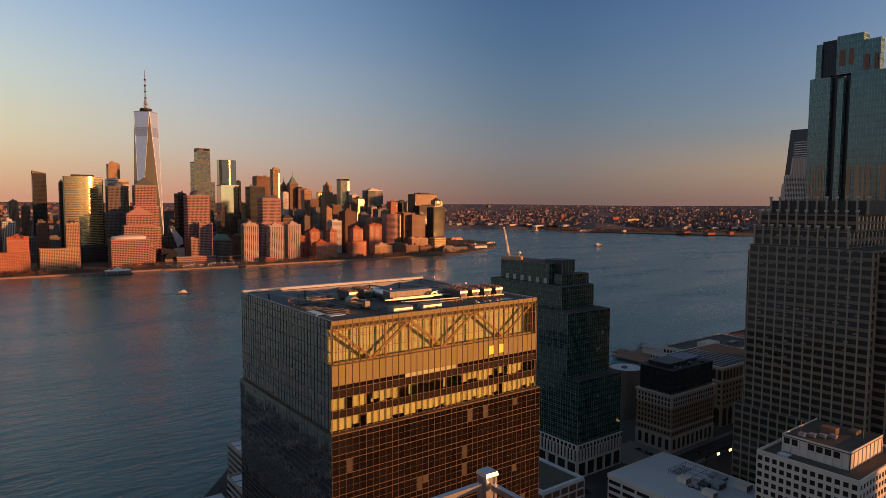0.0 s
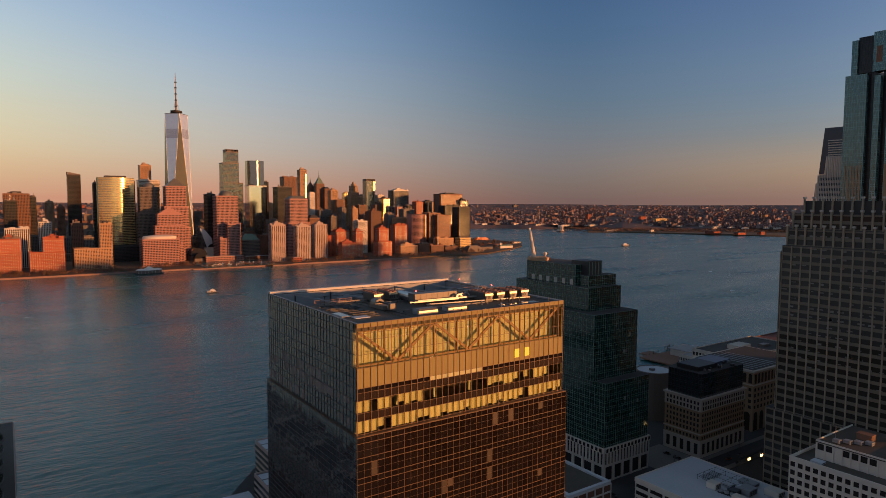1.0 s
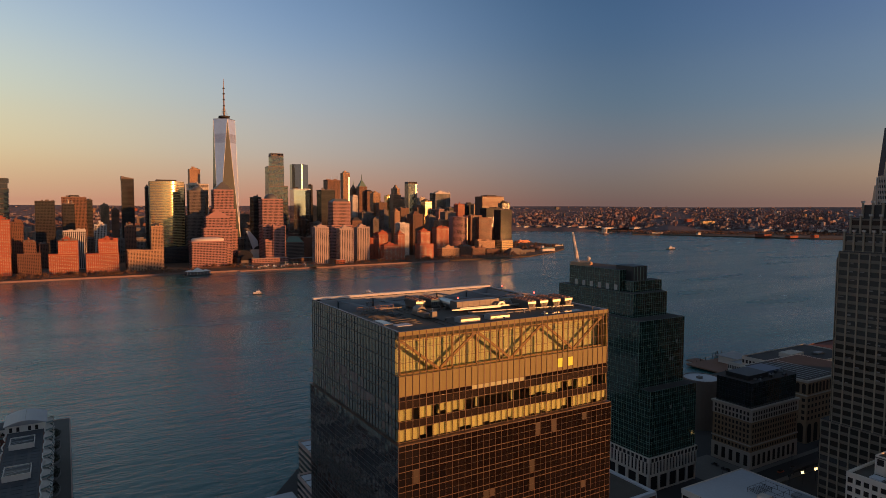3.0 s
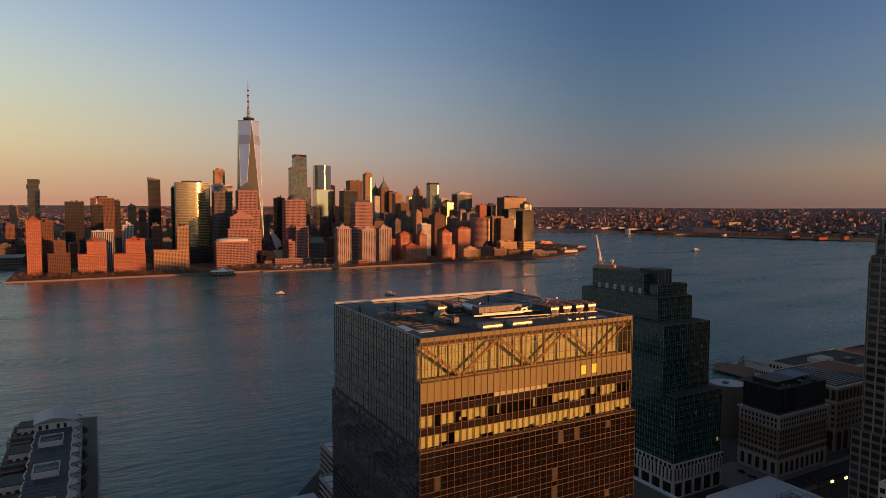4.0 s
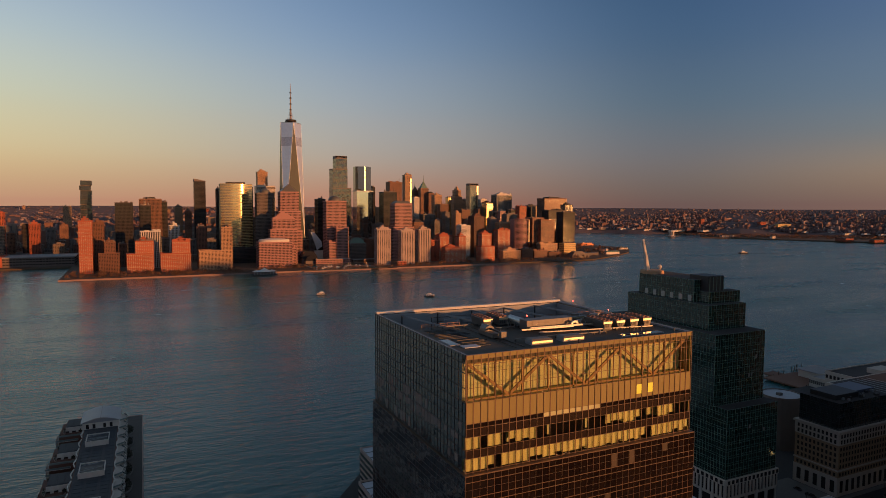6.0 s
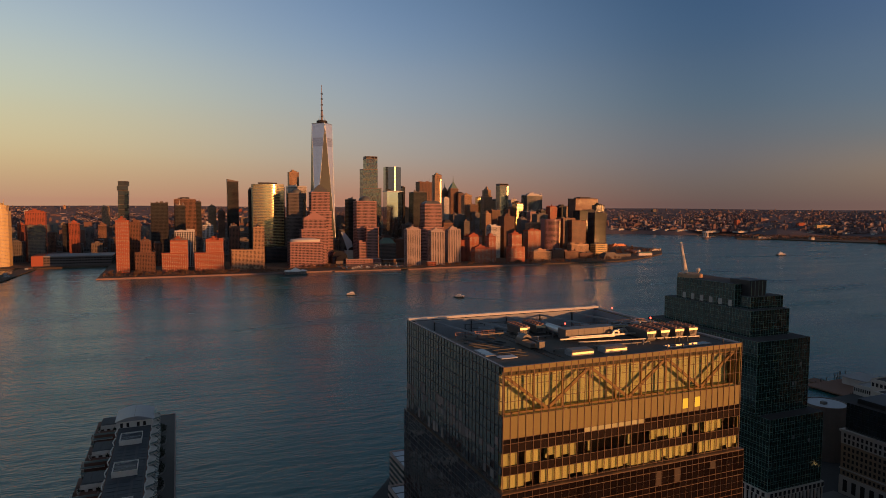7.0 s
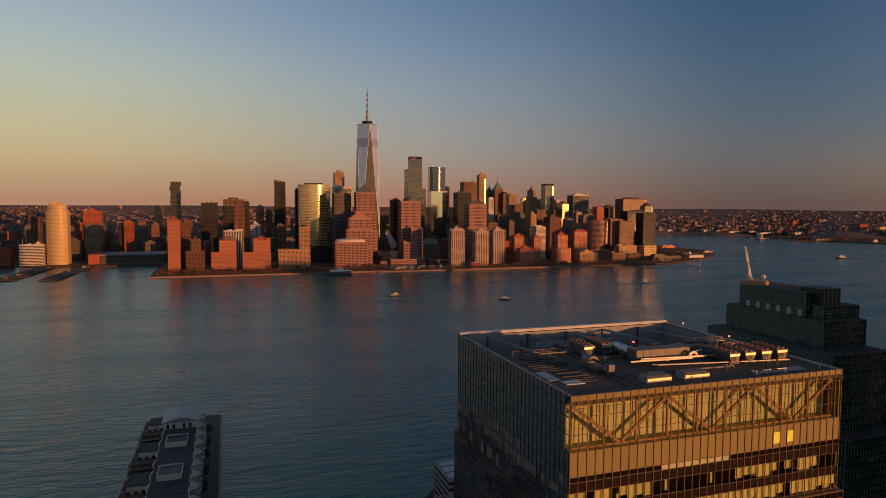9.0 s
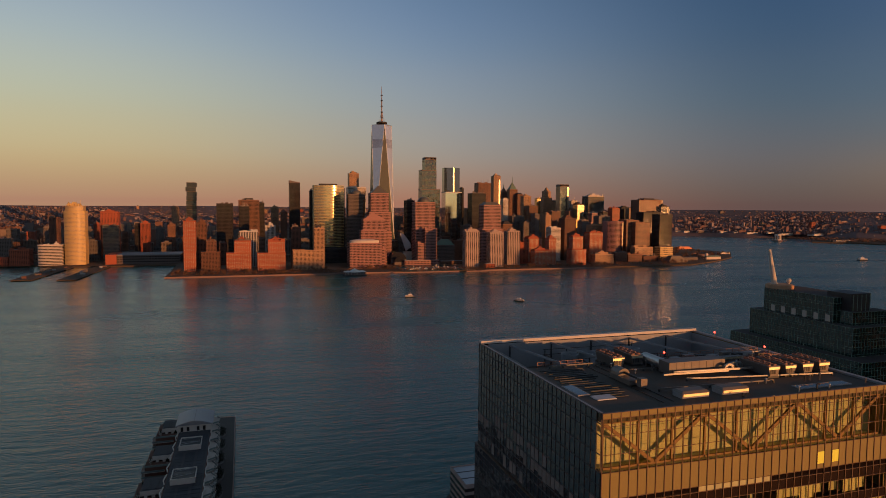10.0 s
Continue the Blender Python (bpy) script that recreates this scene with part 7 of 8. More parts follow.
def arcade_building():
    e = thing("office_building", "brick office building with arched storeys and corniced roof", "building", (390, 142, GROUND))
    x0, x1, y0, y1 = 357, 425, 119, 165
    box("wall", x0, x1, y0, y1, GROUND - 0.2, 43.5, M["stone_tan"], e)
    box("cornice", x0 - 0.8, x1 + 0.8, y0 - 0.8, y1 + 0.8, 43.5, 45, M["podium"], e)
    box("string_course", x0 - 0.4, x1 + 0.4, y0 - 0.4, y1 + 0.4, 34.5, 35.3, M["podium"], e)
    def arched(cx, w, z0, z1, face):
        n, pts = 8, []
        pts = [(-w / 2, z0), (w / 2, z0)] + [(w / 2 * math.cos(a), z1 - w / 2 + w / 2 * math.sin(a)) for a in [i * math.pi / n for i in range(n + 1)]]
        v = [(cx + p, y0 - 0.06, z) if face == "-y" else (x0 - 0.06, cx - p, z) for p, z in pts]
        obj("arched_window", v, [tuple(range(len(v)))], G["win"], e)
    for i in range(16):
        arched(x0 + 2.5 + i * 4.2, 2.6, 36, 42.5, "-y")
        if i < 11:
            arched(y0 + 2.3 + i * 4.1, 2.6, 36, 42.5, "-x")
    for i in range(9):
        arched(x0 + 4 + i * 7.4, 4.6, GROUND + 0.3, 16, "-y")
        if i < 6:
            arched(y0 + 4 + i * 7.4, 4.6, GROUND + 0.3, 16, "-x")
    for z in (18.5, 22.5, 26.5, 30.5):
        for i in range(16):
            x = x0 + 1.4 + i * 4.2
            box("window", x, x + 2.0, y0 - 0.05, y0, z, z + 2.2, G["win"], e)
        for i in range(11):
            y = y0 + 1.3 + i * 4.1
            box("window", x0 - 0.05, x0, y, y + 2.0, z, z + 2.2, G["win"], e)
    box("roof_deck", x0 + 1, x1 - 1, y0 + 1, y1 - 1, 45.0, 45.2, M["roof_dark"], e)
    for i in range(7):
        box("roof_strip", x0 + 4 + i * 5, x0 + 5 + i * 5, y0 + 3, y1 - 4, 45.2, 45.35, M["screen"], e)


arcade_building()


def hall(name, label, x0, x1, y0, y1, top, wall, roof, bays=8, extra=True):
    """Low waterfront hall with flat parapet roof and window bays."""
    e = thing(name, label, "building", ((x0 + x1) / 2, (y0 + y1) / 2, GROUND))
    box("wall", x0, x1, y0, y1, GROUND - 0.2, top, M[wall], e)
    box("roof", x0 + 0.6, x1 - 0.6, y0 + 0.6, y1 - 0.6, top, top + 0.1, M[roof], e)
    for p in ((x0, x1, y0, y0 + 0.6), (x0, x1, y1 - 0.6, y1), (x0, x0 + 0.6, y0 + 0.6, y1 - 0.6), (x1 - 0.6, x1, y0 + 0.6, y1 - 0.6)):
        box("parapet", *p, top, top + 1.0, M[wall], e)
    for i in range(bays):
        a = x0 + (x1 - x0) * (i + 0.2) / bays
        b = x0 + (x1 - x0) * (i + 0.8) / bays
        box("window", a, b, y0 - 0.06, y0, top - 5.0, top - 2.0, G["win"], e)
        a = y0 + (y1 - y0) * (i + 0.2) / bays
        b = y0 + (y1 - y0) * (i + 0.8) / bays
        box("window", x0 - 0.06, x0, a, b, top - 5.0, top - 2.0, G["win"], e)
    if extra:
        w, d = x1 - x0, y1 - y0
        box("roof_house", x0 + w * 0.3, x0 + w * 0.5, y0 + d * 0.4, y0 + d * 0.65, top, top + 4, M[wall], e)
        box("roof_unit", x0 + w * 0.65, x0 + w * 0.75, y0 + d * 0.3, y0 + d * 0.42, top, top + 2, M["unit"], e)
    return e


hall("terminal_hall", "pale waterfront hall with dark flat roof", 462, 560, 190, 236, 24, "podium", "roof_dark", 14)
hall("terminal_hall", "low pale terminal wing with wide flat roof", 480, 570, 240, 262, 11, "podium", "roof_pale", 12, False)
hall("pier_building", "long low pier building with rust-red roof", 585, 690, 215, 258, 14, "brick_dark", "rustroof", 12, False)
hall("pier_building", "grey upper hall with dark roof on the pier", 640, 685, 225, 250, 24, "grey", "roof_dark", 8)


def drum_building():
    e = thing("drum_building", "plain beige round-cornered building with snowy roof", "building", (326, 176, GROUND))
    v, f = [], []
    add_lathe(v, f, 329, 178, [(12.5, GROUND - 0.2), (12.5, 37.5), (12.0, 37.5), (12.0, 36.8)], 28)
    obj("wall", v, f, M["grey"], e)
    v, f = [], []
    add_lathe(v, f, 329, 178, [(11.9, 36.6), (11.9, 36.95)], 28)
    obj("snow_patch", v, f, M["snow"], e)
    box("roof_unit", 325, 328, 176, 179, 36.95, 38.6, M["unit"], e)


drum_building()


def jetty():
    e = thing("jetty", "dark timber jetty with mooring piles", "jetty", (500, 285, 0))
    box("deck", 470, 545, 262.5, 300, 1.2, 2.4, M["brown"], e)
    box("arm", 484, 500, 300, 312, 1.2, 2.2, M["brown"], e)
    rng = random.Random(8)
    for i in range(24):
        x, y = 468 + rng.uniform(0, 78), rng.choice((261.8, 301, 312.5))
        v, f = [], []
        add_lathe(v, f, x, y, [(0.4, -2), (0.35, rng.uniform(3.5, 6))], 8)
        obj("pile", v, f, M["bark"], e)
    v, f = [], []
    box("arch_house", 505, 530, 270, 290, 2.4, 9, M["podium"], e)
    box("arch_roof", 503, 532, 268, 292, 9, 9.6, M["roof_pale"], e)


jetty()


# ---- brown pier-and-spandrel tower with stepped crown ----
M["brown_band"] = mat("brown spandrel granite", (0.165, 0.135, 0.10), 0.7, vary=0.15, scale=0.12, fine=2.0)
M["brownstone"] = mat("brown granite piers", (0.31, 0.25, 0.18), 0.7, vary=0.15, scale=0.12, fine=2.0)
M["attic"] = mat("dark attic granite", (0.045, 0.04, 0.036), 0.7, vary=0.25, scale=0.12, fine=1.5)
G["brown"] = mirror_glass("brown window glass", (0.032, 0.027, 0.022), 0.06, 0.0, 1.6, 0.02, 0.8, 0.3)


def brown_tower():
    e = thing("office_tower", "tall brown granite office tower with stepped pilastered crown", "tower", (293, 24, GROUND))
    wall = M["brownstone"]
    parts = ((256, 316, -2.5, 51.4, 56, 137), (257.5, 315, 51.4, 52.9, 56, 134), (262, 315, -8, -2.5, 56, 135), (268, 315, -14, -8, 56, 132), (255.6, 317, -18, 56, GROUND, 56),
             (259, 314, 8.7, 50.7, 137, 145), (262, 313, 6.5, 49.7, 145, 152.4))
    for x0, x1, y0, y1, z0, z1 in parts:
        gridded(e, x0, x1, y0, y1, z0, z1, 3.95, 4.35, 0.6, 1.5, wall, G["brown"], 0.45, M["brown_band"], "-x -y", False)
        box("roof", x0, x1, y0, y1, z1, z1 + 0.3, M["roof_dark"], e)
    box("attic", 266, 311, 4, 46.6, 152.4, 158.8, M["attic"], e, "dark blind attic storey")
    for k, (x, ya, yb, z0, z1) in enumerate(((266, 4, 46.6, 152.4, 159.8), (262, 6.5, 49.7, 145, 153.6), (259, 8.7, 50.7, 137, 146.4))):
        n = round((yb - ya) / 4.35)
        for i in range(n + 1):
            y = ya + (yb - ya) * i / n
            box("pilaster", x - 0.7, x, y - 0.4, y + 0.4, z0, z1, wall, e)
            box("pilaster_cap", x - 1.0, x + 0.2, y - 0.65, y + 0.65, z1, z1 + 0.9, M["podium"], e)
    rng = random.Random(12)
    for i in range(9):
        y = 9.2 + i * 4.6
        box("lit_window", 258.9, 258.98, y + 0.5, y + 3.6, 140.2, 142.4, M["blind_grey"], e)
    for _ in range(130):
        j, i = rng.randrange(2, 20), rng.randrange(12)
        z, y = 58 + j * 4.0 + 1.0, 0.9 + i * 4.31
        q = rng.uniform(0.5, 1.4)
        box("blind", 255.93, 255.98, y + rng.uniform(0, 1.2), y + rng.uniform(1.8, 3.2), z + 1.5 - q * 0.8, z + 1.4, M["blind_grey"], e)


brown_tower()


def shade_block():
    # unseen block, added only to keep the sun off the stone house
    e = thing("office_building", "plain brown block added out of view to shade the stone house", "building", (368, -8, GROUND))
    box("wall", 338, 398, -25, 8, GROUND - 0.2, 100, M["brown"], e)
    box("roof", 337.5, 398.5, -25.5, 8.5, 100, 100.6, M["roof_dark"], e)


shade_block()


def unseen_blocks():
    """Unseen blocks behind the flight, added to shade pier and far waterfront at evening."""
    # those at negative x are only there for the side glass to mirror
    for x0, x1, y0, y1, top in ((128, 284, -225, -170, 74), (372, 408, -360, -300, 92), (318, 362, -125, -75, 178), (1275, 1345, -240, -170, 166), (-265, -195, 55, 125, 96), (-330, -285, -20, 50, 118), (-215, -150, -95, -30, 84), (-420, -360, 80, 150, 128), (1920, 2010, -240, -170, 188), (2170, 2240, -240, -170, 196)):
        e = thing("office_building", "plain brick block added out of view for shade and reflections", "building", ((x0 + x1) / 2, (y0 + y1) / 2, GROUND))
        box("wall", x0, x1, y0, y1, GROUND - 0.2, top, M["brick"], e)
        box("roof", x0 - 0.4, x1 + 0.4, y0 - 0.4, y1 + 0.4, top, top + 0.6, M["roof_dark"], e)
        v, f = [], []
        add_windows(v, f, x0, x1, y0, y1, 6, top - 2, 3.8, 4.0, 0.55, 0.55)
        obj("window_grid", v, f, G["win"], e, kind="stuff")


unseen_blocks()


# ---- tall glass tower behind ----
G["teal"] = mirror_glass("teal curtain panes", (0.05, 0.115, 0.11), 0.05, 0.3, 1.9, 0.02, 0.35, 0.2)
M["tealline"] = mat("pale teal mullion", (0.22, 0.36, 0.34), 0.5, 0.3)


def glass_tower():
    e = thing("office_tower", "very tall teal glass office tower with stepped crown", "tower", (408, 53, GROUND))
    g, l = G["teal"], M["tealline"]
    curtain(e, 377, 440, 67.5, 79.5, GROUND, 236, g, l, 4.1, 1.6, bar=0.3)
    curtain(e, 380, 440, 63.3, 67.5, GROUND, 237, G["black"], M["steel_dark"], 4.1, 1.6, bar=0.3)
    curtain(e, 377, 440, 60.1, 63.3, GROUND, 234, g, l, 4.1, 1.6, bar=0.3)
    curtain(e, 380.5, 440, 55.9, 60.1, GROUND, 237, G["black"], M["steel_dark"], 4.1, 1.6, bar=0.3)
    curtain(e, 376.4, 440, 30, 55.9, GROUND, 236.5, g, l, 4.1, 1.6, bar=0.3)
    curtain(e, 377.6, 390, 73.6, 76.8, 236, 257, g, l, 4.1, 1.6, bar=0.3)
    curtain(e, 379, 390, 64.9, 73.6, 237, 258.6, G["black"], M["steel_dark"], 4.1, 1.6, bar=0.3)
    curtain(e, 377.5, 386, 50.4, 64.9, 237, 260, g, l, 4.1, 1.6, bar=0.3)
    curtain(e, 377.8, 383, 41.3, 50.4, 236.5, 255.4, g, l, 4.1, 1.6, bar=0.3)
    for y0, y1, z0, z1 in ((60, 63.2, 242, 251.5), (55.3, 57.9, 242, 251.5), (46.9, 49.5, 237.6, 246.5), (42.2, 44.1, 237.2, 246.3)):
        box("copper_panel", 377.3, 377.42, y0, y1, z0, z1, M["brown"], e)
    # tan strips stand in for warm reflections on the lower storeys
    for y0, y1 in ((53.4, 55.6), (48.5, 50.8), (45.8, 47.3), (42.7, 45), (39.5, 40.3), (35, 37.5), (31, 33)):
        box("stone_pilaster", 376.1, 376.36, y0, y1, GROUND, 181, M["tan"], e)
    for i in range(6):
        box("stone_pilaster", 376.7, 376.96, 68.4 + i * 1.7, 69.1 + i * 1.7, GROUND, 181, M["tan"], e)
    v, f = [], []
    add_beam(v, f, (390, 60, 259.5), (390, 66, 262.5), 0.4)
    obj("roof_crane", v, f, M["steel_dark"], e)


glass_tower()


def slanted_tower():
    e = thing("office_tower", "glass tower with leaning edge and dark sloped crown", "tower", (565, 150, GROUND))
    def yl(z):
        return 184 - 0.0877 * z
    def leaning(name, z0, z1, y0, cut, material, out=0.0):
        """A slice of the tower from y0 to its leaning edge."""
        v = [(538 - out, y0, z0), (590, y0, z0), (590, yl(z0) - cut, z0), (538 - out, yl(z0) - cut, z0), (538 - out, y0, z1), (590, y0, z1), (590, yl(z1) - cut, z1), (538 - out, yl(z1) - cut, z1)]
        obj(name, v, [(0, 4, 5, 1), (1, 5, 6, 2), (2, 6, 7, 3), (3, 7, 4, 0), (4, 7, 6, 5)], material, e)
    leaning("wall", GROUND - 0.2, 184, 110, 0, M["ribwall"])
    leaning("foot", GROUND - 0.2, 176, 160, -1.4, M["ribwall"], 0.3)
    leaning("crown", 184, 223.7, 110, 0, G["slate"])
    leaning("ribbed_front", 184, 199, 110, 4.6, M["ribwall"], 0.3)
    for i in range(24):
        y = 168 - i * 1.35
        top = 199.2 if y < 161.6 else 183
        box("rib", 537.2, 537.72, y, y + 0.4, GROUND, top, M["pale"], e)
    for j in range(8):
        z = 146 + j * 4.6
        box("window_row", 537.6, 537.69, 112, 167 if z < 180 else 161.2, z, z + 2.4, G["win_blue"], e)
    for j in range(7):
        z = 199.8 + j * 2.05
        box("white_band", 537.6, 537.95, 112, 161, z, z + 0.75, M["white"], e)


M["ribwall"] = mat("ribbed rose stone", (0.50, 0.38, 0.30), 0.3, 0.4, scale=0.1, fine=1.0)
G["slate"] = mirror_glass("slate blue glass", (0.014, 0.028, 0.06), 0.08, 0.0, 1.45, 0.0, 0.2)
slanted_tower()


# ---- white office with roof house ----
def white_office():
    e = thing("office_building", "white concrete office building with pale roof house", "building", (221, -4, GROUND))
    x0, x1, y0, y1, top = 197.6, 246, -22, 15, 56.6
    gridded(e, x0, x1, y0, y1, GROUND, top, 3.45, 2.9, 0.95, 1.35, M["white_wall"], G["win"], 0.28, None, "-x -y", pier_name="pier", band_name="spandrel")
    box("roof", x0 - 0.2, x1, y0 - 0.2, y1, top, top + 0.25, M["deck"], e)
    for p in ((x0 - 0.3, x0 + 0.3, y0 - 0.3, y1), (x0 + 0.3, x1, y0 - 0.3, y0 + 0.3), (x0 + 0.3, x1, y1 - 0.5, y1), (x1 - 0.5, x1, y0 + 0.3, y1 - 0.5)):
        box("parapet", *p, top, top + 1.35, M["white_wall"], e)
    px0, px1, py0, py1, pz = 206.6, 238, -15.5, 9.6, 63.6
    box("roof_house", px0 + 0.3, px1, py0 + 0.3, py1, top, pz - 0.4, M["white_wall"], e, "pale ribbed roof house")
    box("roof_house_top", px0, px1, py0, py1, pz - 0.4, pz, M["deck"], e)
    for i in range(9):
        y = py0 + (py1 - py0 - 0.5) * i / 8
        box("rib", px0, px0 + 0.3, y, y + 0.5, top, pz - 0.4, M["white_wall"], e)
        if 0 < i < 8 and i not in (5,):
            box("opening", px0 + 0.24, px0 + 0.31, y + 0.6, y + 2.9, pz - 3.2, pz - 0.8, G["win"], e)
    for i in range(9):
        x = px0 + (px1 - px0 - 0.5) * i / 8
        box("rib", x, x + 0.4, py0, py0 + 0.3, top, pz - 0.4, M["white_wall"], e)
    for p in ((px0, px1, py0, py0 + 0.3), (px0, px1, py1 - 0.3, py1), (px0, px0 + 0.3, py0 + 0.3, py1 - 0.3)):
        box("roof_kerb", *p, pz, pz + 0.6, M["white_wall"], e)
    rng = random.Random(9)
    for i in range(4):
        unit_box("roof_unit", 210 + i * 2.6, 212.2 + i * 2.6, 2.5 - i * 2.8, 5.0 - i * 2.8, pz, pz + 1.4, M["screen"], "grey fan unit on the roof house", "roof unit", "roof fan units")
    unit_box("roof_unit", 222, 226, -4, 1.5, pz, pz + 2.6, M["brown"], "brown vent box catching the sun", "roof unit")
    unit_box("roof_unit", 229, 234, -9, -6, pz, pz + 1.6, M["unit"], "small pale roof box", "roof unit")
    for x, y, h in ((216, 6.5, 5.0), (228, -12, 3.5)):
        m = thing("roof_antenna", "thin roof antenna with short cross arms", "antenna", (x, y, pz))
        box("pole", x - 0.06, x + 0.06, y - 0.06, y + 0.06, pz, pz + h, M["metal"], m)
        for j in range(3):
            box("arm", x - 0.5, x + 0.5, y - 0.04, y + 0.04, pz + h * 0.5 + j * 0.6, pz + h * 0.5 + j * 0.6 + 0.08, M["metal"], m)
    unit_box("roof_unit", 199.5, 203, 4, 8, top + 0.25, top + 1.3, M["snow"], "low snow-dusted roof unit", "roof unit")


M["white_wall"] = mat("white concrete", (0.66, 0.60, 0.53), 0.8, vary=0.15, scale=0.2, fine=2.5)
white_office()


def snow_roof_building():
    e = thing("office_building", "low white banded building with a wide snowy flat roof", "building", (226, 62, GROUND))
    x0, x1, y0, y1, top = 202.5, 250, 25, 92.5, 19.0
    gridded(e, x0, x1, y0, y1, GROUND, top - 1.6, 3.6, 9.0, 1.2, 1.7, M["white_wall"], G["win"], 0.2, None, "-x -y")
    box("fascia", x0 - 0.4, x1 + 0.2, y0 - 0.2, y1 + 0.2, top - 1.6, top, M["white_wall"], e)
    box("snow_roof", x0 + 0.2, x1 - 0.3, y0 + 0.3, y1 - 0.4, top, top + 0.18, M["snow"], e, "thin snow on the roof")
    for p in ((x0 - 0.4, x0 + 0.2, y0 - 0.2, y1 + 0.2), (x0 + 0.2, x1, y1 - 0.4, y1 + 0.2), (x1 - 0.3, x1 + 0.2, y0, y1 - 0.4)):
        box("parapet", *p, top, top + 0.55, M["white_wall"], e)
    z = top + 0.18
    unit_box("roof_unit", 222, 226.5, 61, 66, z, z + 3.0, M["white_wall"], "white roof plant box", "roof unit")
    unit_box("roof_unit", 219, 223, 45, 51, z, z + 2.6, M["white_wall"], "white roof plant box with open top", "roof unit")
    unit_box("roof_unit", 229, 236, 48, 54, z, z + 2.8, M["screen"], "grey roof plant house", "roof unit")
    unit_box("roof_unit", 230, 234, 58, 63, z, z + 1.8, M["snow"], "pale flat roof unit", "roof unit")
    unit_box("roof_unit", 224.5, 229, 52, 56.5, z, z + 2.2, M["steel_dark"], "dark louvred cooler on the snowy roof", "roof unit")
    unit_box("roof_unit", 238, 244, 39, 46, z, z + 3.0, M["white_wall"], "white open-topped roof plant box", "roof unit")
    unit_box("roof_unit", 240, 245, 52, 60, z, z + 1.6, M["screen"], "low grey duct box on the snowy roof", "roof unit")
    for i in range(3):
        x, y = 223.0 + 0.4 * i, 58.6 - i * 2.6
        t = thing("exhaust_fan", "round grey exhaust fan on the snowy roof", "fan", (x, y, z), "exhaust fans")
        v, f = [], []
        add_lathe(v, f, x, y, [(1.1, z), (1.1, z + 1.3), (0.9, z + 1.6), (0.8, z + 1.3)], 14)
        obj("housing", v, f, M["screen"], t)
        box("stand", x - 1.2, x + 1.2, y - 1.2, y + 1.2, z, z + 0.5, M["steel_dark"], t)
    fr = thing("roof_frame", "open steel pipe frame round the roof plant", "frame", (232, 68, z))
    for y in (56, 62, 68, 74):
        v, f = [], []
        add_beam(v, f, (227, y, z + 2.4), (242, y, z + 2.4), 0.12)
        obj("beam", v, f, M["steel_dark"], fr)
    for x in (227, 232, 237, 242):
        v, f = [], []
        add_beam(v, f, (x, 56, z + 2.4), (x, 74, z + 2.4), 0.12)
        obj("beam", v, f, M["steel_dark"], fr)
        for y in (56, 62, 68, 74):
            box("leg", x - 0.06, x + 0.06, y - 0.06, y + 0.06, z, z + 2.4, M["steel_dark"], fr)
    for i in range(12):
        v, f = [], []
        add_beam(v, f, (228 + i * 1.1, 69, z + 0.5), (228 + i * 1.1, 74, z + 1.2), 0.15)
        obj("pipe", v, f, M["steel_dark"], fr)


snow_roof_building()


def parking_deck():
    e = thing("parking_deck", "white-framed parking deck with snowy parapet", "building", (180, 100, GROUND))
    x0, x1, y0, y1, top = 158, 187, 95, 135, 19.5
    box("core", x0 + 1, x1 - 1, y0 + 1, y1 - 1, GROUND, top - 0.5, M["inside"], e)
    gridded(e, x0, x1, y0, y1, GROUND, top - 0.2, 4.1, 5.8, 0.7, 0.8, M["pale"], M["brick_dark"], 0.4, None, "-y -x +x")
    for p in ((x0, x1, y0, y0 + 1.8), (x0, x1, y1 - 1.8, y1), (x0, x0 + 1.8, y0 + 1.8, y1 - 1.8), (x1 - 1.8, x1, y0 + 1.8, y1 - 1.8)):
        box("parapet", *p, top - 0.2, top + 1.0, M["snow"], e)
    box("deck", x0 + 1.8, x1 - 1.8, y0 + 1.8, y1 - 1.8, top - 0.2, top + 0.05, M["deck"], e)
    box("stair_house", x0 + 6, x0 + 12, y1 - 12, y1 - 5, top, top + 5, M["pale"], e)


parking_deck()


def terrace_house():
    e = thing("terraced_building", "low terraced grey building with snowy setbacks by the water", "building", (66, 222, GROUND))
    for x0, x1, y0, y1, top in ((48.5, 84, 190, 215.9, 13.5), (57, 94, 216, 240, 22.0)):
        box("storey", x0, x1, y0, y1, GROUND - 0.2, top, M["concrete"], e)
        for k in range(int((top - GROUND) / 3.4)):
            box("window_band", x0 - 0.06, x1, y0 - 0.06, y1 + 0.06, top - 3.0 - 3.4 * k, top - 1.3 - 3.4 * k, G["win"], e)
        box("roof", x0 + 0.4, x1, y0 + 0.4, y1 - 0.4, top, top + 0.06, M["roof_dark"], e)
        for k in range(3):
            box("snow_patch", x0 + 1.2, x1 - 1.6, y0 + 1.6 + 8 * k, y0 + 8.4 + 8 * k, top + 0.06, top + 0.14, M["snow"], e)
        for p in ((x0, x0 + 0.4, y0, y1), (x0 + 0.4, x1, y1 - 0.4, y1), (x0 + 0.4, x1, y0, y0 + 0.4)):
            box("parapet", *p, top, top + 0.9, M["concrete"], e)


terrace_house()
tagged(box("promenade", 24, 47, 190, 221, GROUND, GROUND + 0.12, M["snow"]), "snow-dusted waterfront promenade paving", "pavement", kind="structure")


# ---- apartment house on the pier ----
M["roof_grey"] = mat("grey roof gravel", (0.07, 0.07, 0.075), 0.9, vary=0.3, scale=0.2, fine=1.5)
